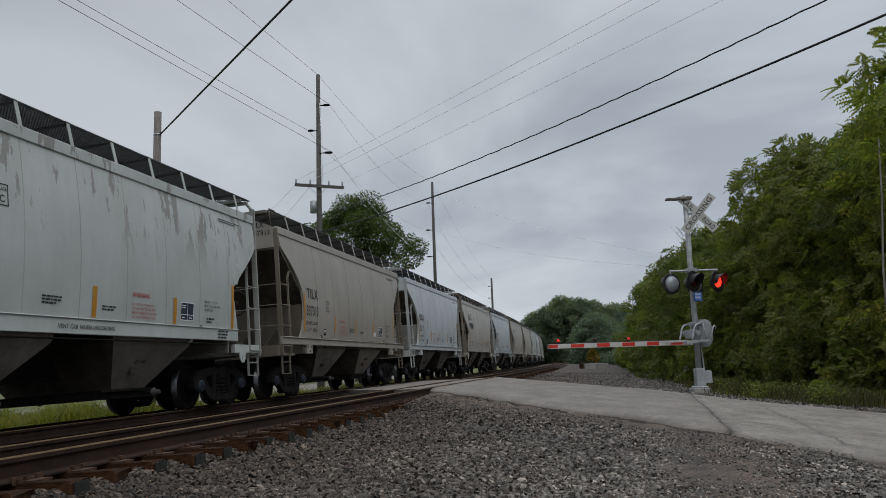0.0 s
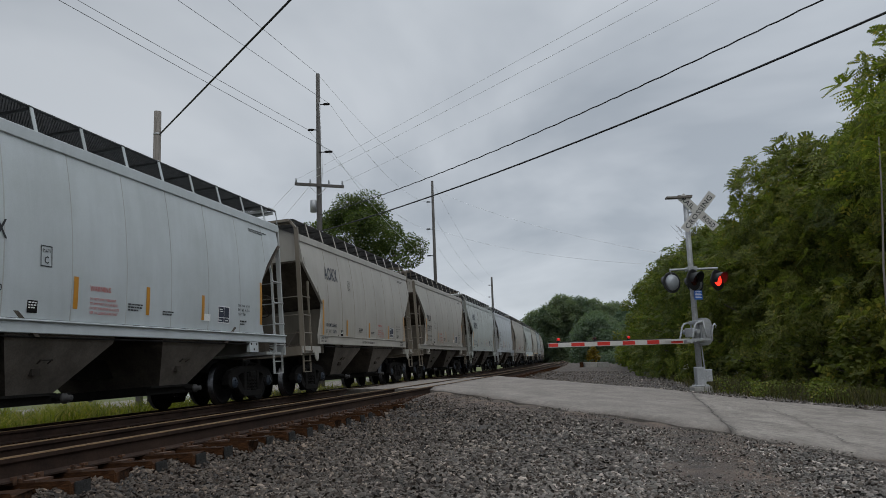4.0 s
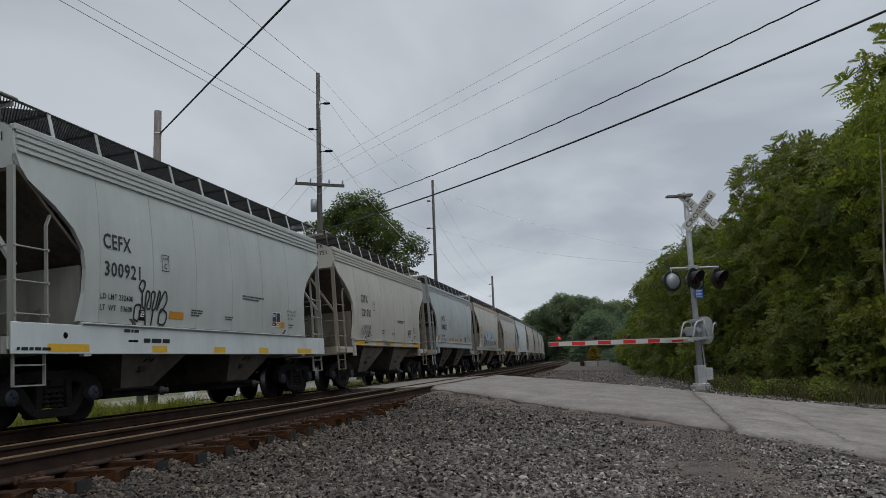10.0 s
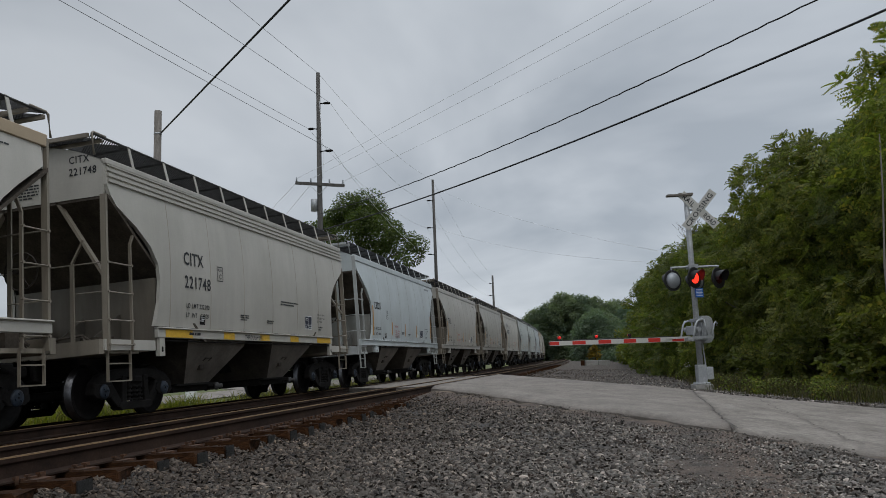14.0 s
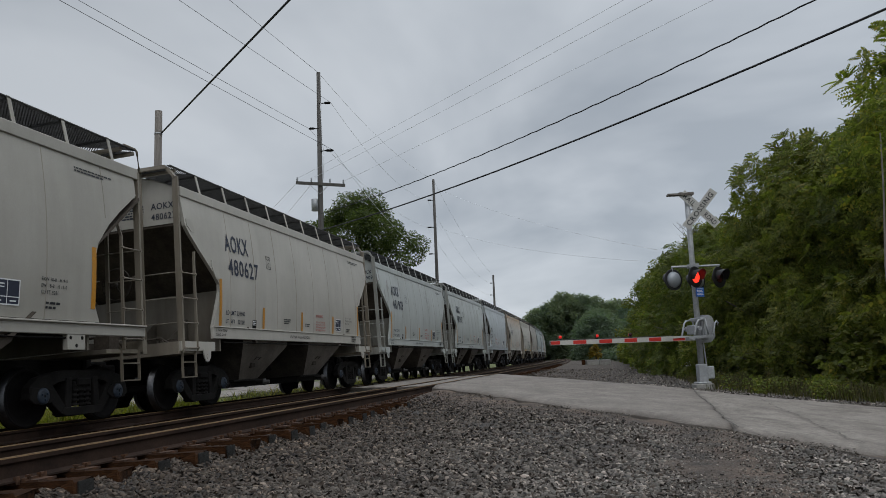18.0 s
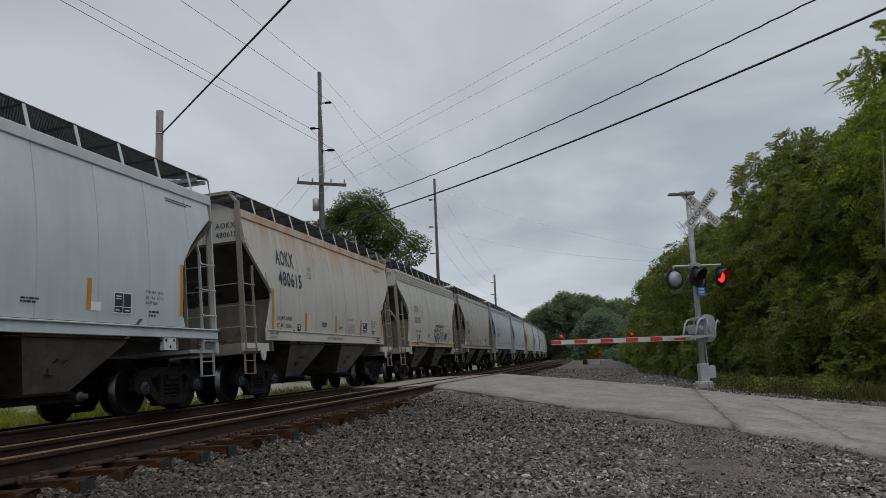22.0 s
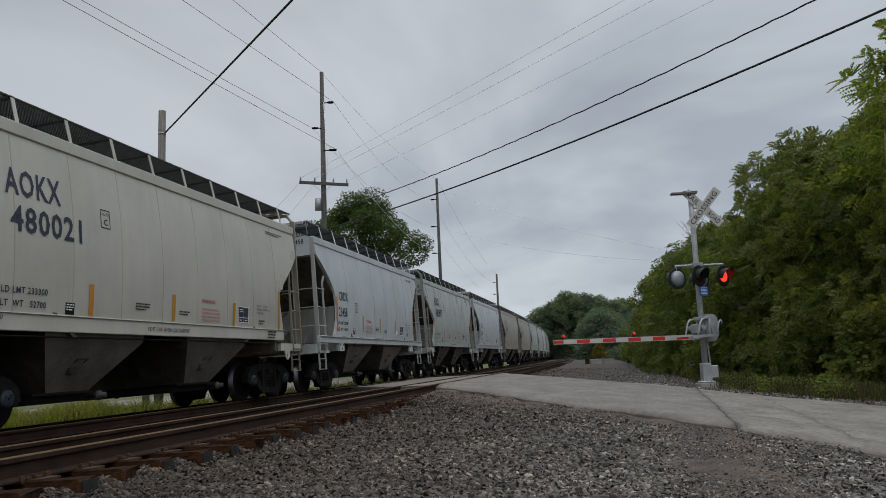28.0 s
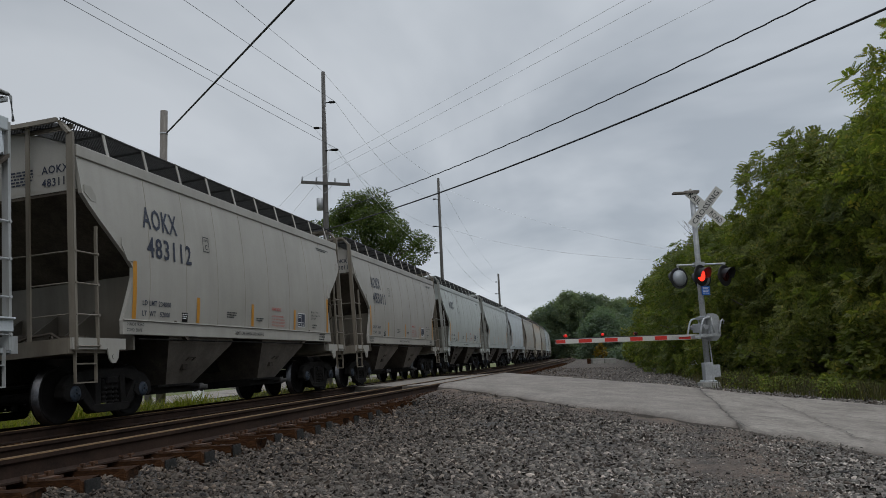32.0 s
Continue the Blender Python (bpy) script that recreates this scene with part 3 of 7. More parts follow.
def strip(name, o_list, n0, n1, step, z_of, lift, thick, mat, parent=None, wobble=0.0, edge=0.0):
    """A paved slab between n0 and n1 of the road's width, over the stretch where 'out' runs from o_list[0] to o_list[1]."""
    bm = bmesh.new()
    cosang = ROAD_U.x * math.cos(PSI) - ROAD_U.y * math.sin(PSI)
    rows = []
    near, far = [f if callable(f) else (lambda n, f=f: f) for f in o_list]
    count = max(1, round((far(n0) - near(n0)) / step))
    last = len(ACROSS) - 1
    for i in range(count + 1):
        row = []
        for k in range(last + 1):
            n = n0 + (n1 - n0) * ACROSS[k]
            o = near(n) + (far(n) - near(n)) * i / count
            if k in (0, last):
                n += wobble * (noise.noise(Vector((o * 1.3, k * 7.0, 3.0))) + .45 * noise.noise(Vector((o * 4.3, k * 7.0, 8.0))))
            # point on the line of that n with distance o from the straight part of the track
            base = ROAD_N * n
            o_base = D0 + base.x * math.cos(PSI) - base.y * math.sin(PSI)
            p = base + ROAD_U * ((o - o_base) / cosang)
            p.z = z_of(o) + lift + 0.012 * noise.noise(p * 0.8)
            if k in (0, last):
                p.z -= edge
            row.append(p)
        rows.append(row)
    top = [[bm.verts.new(p) for p in r] for r in rows]
    low = [[bm.verts.new(p - Vector((0, 0, thick))) for p in r] for r in rows]
    for a, b in zip(top, top[1:]):
        for k in range(last):
            bm.faces.new((a[k], a[k + 1], b[k + 1], b[k])).smooth = True
    for a, b, c, d in zip(top, top[1:], low, low[1:]):
        bm.faces.new((a[0], b[0], d[0], c[0])); bm.faces.new((a[last], c[last], d[last], b[last]))
    for k in range(last):
        bm.faces.new((top[0][k], low[0][k], low[0][k + 1], top[0][k + 1]))
        bm.faces.new((top[-1][k], top[-1][k + 1], low[-1][k + 1], low[-1][k]))
    return part(name, bm, mat, parent)


def build_road():
    road = tagged(new("road"), "pale grey worn asphalt road over a railway crossing", "road", "", "structure")
    # approach, crossing strips beside and between the rails, and the older pavement past the joint
    strip("approach", (5.2, joint), 6.6, 12.8, 0.25, road_z, 0, 0.24, M_ASPHALT, road, 0.35, 0.06)
    tagged(strip("old_pavement", (joint, 60), 6.5, 12.8, 0.25, road_z, -0.012, 0.25, M_ASPHALT_OLD, road, 0.35, 0.05), "cracked older asphalt")
    for a, b in ((3.70, 4.93), (0.89, 3.43), (-0.62, 0.62), (-30, -0.89)):
        strip("crossing_panel", (a, b), 6.6, 12.8, 0.205, road_z, -0.012, 0.2, M_ASPHALT, road, 0.15)
    # cracks
    rng = random.Random(5)
    for (n0, o0, n1, o1) in ((6.45, 0, 12.75, 0), (7.6, 11.2, 8.2, 16.0), (9.6, 11.4, 9.3, 15.0), (11.2, 11.4, 11.6, 15.0), (6.9, 11.9, 12.0, 12.3), (7.0, 13.2, 11.8, 13.8), (8.4, 7.0, 9.0, 10.6)):
        pts, k = [], 44
        cosang = ROAD_U.x * math.cos(PSI) - ROAD_U.y * math.sin(PSI)
        for i in range(k):
            f = i / (k - 1)
            n, o = n0 + (n1 - n0) * f, o0 + (o1 - o0) * f + rng.uniform(-0.05, 0.05)
            if not o0:
                o = joint(n) + rng.uniform(-0.02, 0.02)
            base = ROAD_N * (n + (rng.uniform(-0.05, 0.05) if o0 else 0))
            p = base + ROAD_U * ((o - (D0 + base.x * math.cos(PSI) - base.y * math.sin(PSI))) / cosang)
            p.z = road_z(o) + 0.012 * noise.noise(p * 0.8) + (0.004 if o0 else 0.007)
            pts.append(p)
        bm = bmesh.new()
        prev = None
        for i, p in enumerate(pts):
            w = rng.uniform(0.002, 0.010) if o0 else rng.uniform(0.004, 0.015)
            d = (pts[min(i + 1, k - 1)] - pts[max(0, i - 1)]).normalized()
            side = Vector((-d.y, d.x, 0)) * w
            cur = (bm.verts.new(p + side), bm.verts.new(p - side))
            if prev:
                bm.faces.new((prev[0], cur[0], cur[1], prev[1]))
            prev = cur
        part("crack", bm, M_CRACK, road, "dark crack in the asphalt")


build_road()

RAIL = [(-0.076, -0.186), (0.076, -0.186), (0.076, -0.172), (0.014, -0.150), (0.010, -0.060), (0.036, -0.042), (0.037, -0.010), (0.030, 0.0), (-0.030, 0.0), (-0.037, -0.010), (-0.036, -0.042), (-0.010, -0.060), (-0.014, -0.150), (-0.076, -0.172)]


def build_rail(near, off, parent):
    ss = list(np.arange(-440, -40, 20.0)) + list(np.arange(-40, 90, 1.0)) + list(np.arange(90, 240, 4.0)) + list(np.arange(240, 680, 20.0))
    bm = bmesh.new()
    rings = [[bm.verts.new(on_track(s, off + a, z, near)) for a, z in RAIL] for s in ss]
    k = len(RAIL)
    for a, b in zip(rings, rings[1:]):
        for i in range(k):
            bm.faces.new((a[i], a[(i + 1) % k], b[(i + 1) % k], b[i])).material_index = 1 if i in (6, 7, 8) else 0
    return part("rail", bm, [M_RAILSIDE, M_RAILHEAD], parent, "rusty steel rail with a worn head")


def tie_mesh(seed):
    rng = random.Random(seed)
    bm = bmesh.new()
    box(bm, -0.115, 0.115, -1.30, 1.30, -0.17, 0.0)
    bmesh.ops.bevel(bm, geom=list(bm.edges), offset=0.012, segments=1)
    # split and worn down towards the ends
    bmesh.ops.subdivide_edges(bm, edges=[e for e in bm.edges if abs(e.verts[0].co.y - e.verts[1].co.y) > 1], cuts=5)
    for v in bm.verts:
        worn = max(0.0, abs(v.co.y) - .95) / .35
        v.co += Vector((rng.uniform(-.012, .012), rng.uniform(-.04, .04), rng.uniform(-.014, .004) - (.035 * worn * rng.random() if v.co.z > -.05 else 0)))
    me = bpy.data.meshes.new("tie")
    bmesh.ops.recalc_face_normals(bm, faces=bm.faces)
    bm.to_mesh(me); bm.free()
    me.materials.append(M_TIE)
    return me


def plate_mesh():
    bm = bmesh.new()
    box(bm, -0.098, 0.098, -0.235, 0.235, 0.0, 0.020)
    for y in (-0.10, 0.10):
        box(bm, -0.098, 0.098, y - 0.02, y + 0.02, 0.018, 0.036)
    for x, y in ((-0.06, 0.125), (0.06, -0.125), (0.06, 0.125), (-0.02, 0.165), (-0.06, -0.125)):
        bar(bm, (x, y, 0.0), (x, y, 0.056), 0.018)
        box(bm, x - 0.016, x + 0.016, y - 0.02, y + 0.02, 0.044, 0.060)
    me = bpy.data.meshes.new("tie_plate")
    bm.to_mesh(me); bm.free()
    me.materials.append(M_PLATE)
    return me


def anchor_mesh():
    bm = bmesh.new()
    box(bm, -0.02, 0.02, -0.10, 0.10, -0.03, -0.008)
    box(bm, -0.02, 0.02, 0.075, 0.10, -0.03, 0.035)
    box(bm, -0.02, 0.02, -0.10, -0.075, -0.03, 0.03)
    me = bpy.data.meshes.new("rail_anchor")
    bm.to_mesh(me); bm.free()
    me.materials.append(M_PLATE)
    return me


def end_plate_mesh():
    bm = bmesh.new()
    box(bm, -0.085, 0.085, -1.322, -1.312, -0.14, -0.02)
    me = bpy.data.meshes.new("end_plate")
    bm.to_mesh(me); bm.free()
    me.materials.append(M_NAILPLATE)
    return me


def crossing_here(s, out):
    p = line(s, out)
    return 6.3 < p.dot(ROAD_N) < 13.1


def build_track(near, name, label):
    tr = tagged(new(name), label, "railway track", "", "structure")
    for off in (-0.755, 0.755):
        build_rail(near, off, tr)
    ties, plate, anchor, endp = [tie_mesh(k) for k in range(4)], plate_mesh(), anchor_mesh(), end_plate_mesh()
    rng = random.Random(11 + near)
    lo, hi = (-6, 70) if near else (0, 45)
    far_v, far_f = [], []
    s = -440.0
    while s < 670:
        s += 0.535
        if crossing_here(s, GAP if near else 0):
            continue
        m = track_pose(s, near)
        m = m @ pose(0, rng.uniform(-0.05, 0.05), -0.196, 0, 0, rng.uniform(-1.2, 1.2))
        if lo < s < hi:
            tie = shared("tie", rng.choice(ties), tr, m)
            if near and s < 45:
                for y in (-0.755, 0.755):
                    shared("tie_plate", plate, tie, pose(0, y, -0.006))
                    for dx in (-0.14, 0.14):
                        if y < 0 and rng.random() < 0.75:
                            shared("rail_anchor", anchor, tie, pose(dx, y, 0.02))
                if rng.random() < 0.6:
                    shared("end_plate", endp, tie)
        else:
            i = len(far_v)
            for x, y, z in ((-.115, -1.3, -.1), (.115, -1.3, -.1), (.115, 1.3, -.1), (-.115, 1.3, -.1), (-.115, -1.3, 0), (.115, -1.3, 0), (.115, 1.3, 0), (-.115, 1.3, 0)):
                far_v.append(m @ Vector((x, y, z)))
            far_f += [tuple(i + k for k in f) for f in ((4, 5, 6, 7), (0, 1, 5, 4), (1, 2, 6, 5), (2, 3, 7, 6), (3, 0, 4, 7))]
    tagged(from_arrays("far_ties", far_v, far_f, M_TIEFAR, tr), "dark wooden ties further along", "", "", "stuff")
    return tr


build_track(1, "track_near", "empty railway track with rusty rails on wooden ties")
build_track(0, "track_far", "railway track under the train, dark ties in ballast")


# ---- the hopper cars ----
LEN = 13.0587
HALF = LEN / 2
TRUCKS = 9.333
BACK = HALF - 0.19
TYPES = {
    # cut: (height, distance from the coupled end) down the edge of the side sheet
    "slab": dict(cut=[(4.35, .60), (4.07, .62), (3.60, .66), (3.42, .82), (3.18, 1.09), (2.69, 1.70), (2.52, 1.88), (2.35, 1.88), (1.60, 1.64)], sill=1.64, ribs=0, round=0, seams=(2.38, 1.20, 8)),
    "oval": dict(cut=[(4.35, .70), (3.88, .71), (3.72, .92), (3.47, 1.25), (3.20, 1.56), (2.85, 1.85), (2.49, 1.96), (2.05, 1.96), (1.79, 1.90), (1.56, 1.78)], sill=0.56, ribs=0, round=1, seams=(2.95, 1.38, 7)),
    "smooth": dict(cut=[(4.35, .62), (3.80, .66), (3.50, .76), (3.25, 1.02), (2.90, 1.38), (2.60, 1.52), (2.23, 1.60), (1.95, 1.58), (1.68, 1.46)], sill=1.40, ribs=0, round=1, seams=(2.35, 1.53, 7)),
    "ribbed": dict(cut=[(4.35, .62), (3.94, .60), (3.76, .66), (3.58, .80), (3.28, 1.34), (3.00, 1.72), (2.70, 1.94), (2.40, 2.00), (2.00, 1.98), (1.56, 1.88)], sill=1.95, ribs=1, round=1, seams=(2.35, 1.50, 7)),
}


# ends: plane of the end sheet, corner post, side ladder stile, rung heights, inner end ladder
ENDS = {
    "slab": dict(face=.66, post=.52, post_top=4.58, stile=1.04, stile_top=3.12, hook=0, rungs=(2.65, 2.15, 1.66, 1.17), inner_y=.68, inner=(1.12, 4.78)),
    "oval": dict(face=.60, post=.60, post_top=4.34, stile=1.12, stile_top=3.32, hook=.13, rungs=(2.89, 2.36, 1.83, 1.31), inner_y=.84, inner=(1.12, 4.04)),
    "smooth": dict(face=.60, post=.46, post_top=4.80, stile=1.02, stile_top=3.18, hook=-.02, rungs=(3.01, 2.57, 2.12, 1.65, 1.21), inner_y=.78, inner=(1.12, 4.80)),
    "ribbed": dict(face=.60, post=.58, post_top=3.76, stile=1.23, stile_top=3.20, hook=.10, rungs=(2.59, 2.09, 1.62, 1.21), inner_y=.84, inner=(1.12, 2.62)),
}
YELLOW_TAPE = ((2.19, .94), (4.39, .48), (6.14, .50), (7.87, .53), (9.71, 1.04))


def side_off(z):
    return 1.598 - 0.050 * (z - 2.75) ** 2


def side_shell(bm, t, right):
    """One side sheet, curved, cut away at both ends, with raised seams and a turned-in edge."""
    sg = -1 if right else 1
    zs = sorted({z for z, _ in t["cut"]} | {1.75, 2.2, 2.6, 3.0, 3.3, 3.6, 3.9, 4.15})
    zz, dd = zip(*sorted(t["cut"]))
    cols = 14
    grid, inner = [], []
    for z in zs:
        e = float(np.interp(z, zz, dd))
        a, b = -HALF + e, BACK - e
        grid.append([bm.verts.new((a + (b - a) * k / cols, sg * side_off(z), z)) for k in range(cols + 1)])
        inner.append([bm.verts.new((x, sg * (side_off(z) - w), z)) for x in (a, b) for w in (0.0, 0.07)])
    for p, q in zip(grid, grid[1:]):
        for k in range(cols):
            bm.faces.new((p[k], p[k + 1], q[k + 1], q[k])).smooth = True
    for i in range(len(zs) - 1):
        for k in (0, 2):
            bm.faces.new((inner[i][k], inner[i][k + 1], inner[i + 1][k + 1], inner[i + 1][k]))
    first, step, count = t["seams"]
    for k in range(count):
        x = -HALF + first + k * step
        for i in range(len(zs) - 1):
            if x > BACK - float(np.interp(zs[i], zz, dd)) - .1 or x < -HALF + float(np.interp(zs[i], zz, dd)) + .1:
                continue
            z0, z1 = zs[i], zs[i + 1]
            o0, o1 = side_off(z0), side_off(z1)
            v = [bm.verts.new(c) for c in ((x - .012, sg * o0, z0), (x, sg * (o0 + .006), z0), (x + .012, sg * o0, z0), (x - .012, sg * o1, z1), (x, sg * (o1 + .006), z1), (x + .012, sg * o1, z1))]
            bm.faces.new((v[0], v[1], v[4], v[3])).material_index = 1
            bm.faces.new((v[1], v[2], v[5], v[4])).material_index = 1


def roof_z(y):
    return 4.36 + 0.42 * (1 - (abs(y) / 1.46) ** 2)


def grating_mesh(x0, x1, y0, y1, pitch):
    """A flat lattice of thin bars."""
    vs, fs = [], []

    def strip_(a, b, w):
        d = Vector((b[0] - a[0], b[1] - a[1], 0)).normalized() * (w / 2)
        i = len(vs)
        vs.extend([(a[0] - d.y, a[1] + d.x, 0), (a[0] + d.y, a[1] - d.x, 0), (b[0] + d.y, b[1] - d.x, 0), (b[0] - d.y, b[1] + d.x, 0)])
        vs.extend([(x, y, 0.014) for x, y, _ in vs[i:i + 4]])
        fs.extend([tuple(i + k for k in f) for f in ((0, 1, 2, 3), (1, 5, 6, 2), (3, 7, 4, 0))])
    w = y1 - y0
    n = int((x1 - x0 + w) / pitch)
    for i in range(n):
        c = x0 - w + i * pitch
        for flip in (0, 1):
            a, b = (c, y0), (c + w, y1)
            if flip:
                a, b = (c + w, y0), (c, y1)
            if min(a[0], b[0]) < x0 or max(a[0], b[0]) > x1:
                continue
            strip_(a, b, 0.015)
    for y in (y0, y1):
        strip_((x0, y), (x1, y), 0.06)
    me = bpy.data.meshes.new("running_board")
    me.from_pydata(vs, [], fs)
    me.materials.append(M_GRATE)
    return me


def truck_meshes():
    """Side frame, spring nest, bolster and wheelset, round the truck's middle on the rails."""
    out = {}
    bm = bmesh.new()
    y0, y1 = -0.07, 0.07
    prism(bm, [(-1.14, .60), (-.98, .74), (-.72, .80), (-.45, .835), (.45, .835), (.72, .80), (.98, .74), (1.14, .60), (1.14, .50), (.74, .58), (.52, .66), (.30, .70), (-.30, .70), (-.52, .66), (-.74, .58), (-1.14, .50)], y0, y1)
    prism(bm, [(-.50, .17), (-.40, .12), (.40, .12), (.50, .17), (.44, .26), (-.44, .26)], y0 - .03, y1 + .03)
    for g in (-1, 1):
        prism(bm, [(g * .48, .16), (g * .66, .32), (g * .82, .54), (g * .66, .63), (g * .52, .44), (g * .36, .26)][::g], y0, y1)
        prism(bm, [(g * .27, .25), (g * .41, .25), (g * .38, .72), (g * .24, .72)][::g], y0 - .02, y1 + .02)
        prism(bm, [(g * .68, .56), (g * 1.12, .60), (g * 1.16, .42), (g * 1.06, .34), (g * .74, .34), (g * .62, .44)][::g], y0 - .02, y1 + .02)
    bmesh.ops.bevel(bm, geom=[e for e in bm.edges], offset=0.012, segments=1, affect="EDGES")
    out["side_frame"] = bm
    bm = bmesh.new()
    for x, r in ((-.15, .062), (0, .072), (.15, .062)):
        for y in (-.03,):
            prof = []
            for i in range(5):
                z = .27 + i * .075
                prof += [(z, r * 1.15), (z + .034, r * 1.15), (z + .036, r * .72), (z + .064, r * .72)]
            lathe(bm, prof, "z", (x, y, 0), 7)
    out["springs"] = bm
    bm = bmesh.new()
    box(bm, -.22, .22, -1.12, 1.12, .50, .66)
    box(bm, -.16, .16, -1.16, 1.16, .58, .70)
    bmesh.ops.bevel(bm, geom=list(bm.edges), offset=0.02, segments=1, affect="EDGES")
    out["bolster"] = bm
    bm = bmesh.new()
    for g in (-1, 1):
        prof = [(g * .66, .06), (g * .66, .13), (g * .705, .30), (g * .69, .40), (g * .685, .485), (g * .715, .485), (g * .735, .458), (g * .825, .452), (g * .825, .40), (g * .80, .385), (g * .765, .30), (g * .80, .13), (g * .82, .10), (g * .82, .06)]
        lathe(bm, prof, "y", (0, 0, 0), 24, [0, 0, 0, 0, 0, 1, 1, 0, 0, 0, 0, 0, 0])
        lathe(bm, [(g * .82, .085), (g * 1.06, .085), (g * 1.06, .125), (g * 1.13, .125), (g * 1.15, .10), (g * 1.15, .02)], "y", (0, 0, 0), 14, [0, 0, 2, 2, 2])
        for k in range(3):
            a = k * 2.0944
            box(bm, .06 * math.cos(a) - .016, .06 * math.cos(a) + .016, min(g * 1.14, g * 1.17), max(g * 1.14, g * 1.17), .06 * math.sin(a) - .016, .06 * math.sin(a) + .016, 2)
    lathe(bm, [(-.67, .085), (.67, .085)], "y", (0, 0, 0), 10)
    out["wheelset"] = bm
    return out


TRUCK = {}


def build_truck(car, x):
    if "bolster" not in TRUCK:
        for k, bm in truck_meshes().items():
            me = bpy.data.meshes.new(k)
            bmesh.ops.recalc_face_normals(bm, faces=bm.faces)
            bm.to_mesh(me); bm.free()
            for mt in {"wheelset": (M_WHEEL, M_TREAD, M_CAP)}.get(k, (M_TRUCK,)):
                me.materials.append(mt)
            TRUCK[k] = me
    tr = tagged(shared("truck", TRUCK["bolster"], car, pose(x, 0, 0)), "black cast-steel truck with four wheels")
    for y, turn in ((-1.03, 0), (1.03, 180)):
        shared("side_frame", TRUCK["side_frame"], tr, pose(0, y, 0, 0, 0, turn))
        shared("spring_nest", TRUCK["springs"], tr, pose(0, y, 0, 0, 0, turn))
    for dx in (-.889, .889):
        shared("wheelset", TRUCK["wheelset"], tr, pose(dx, 0, .457))
    return tr


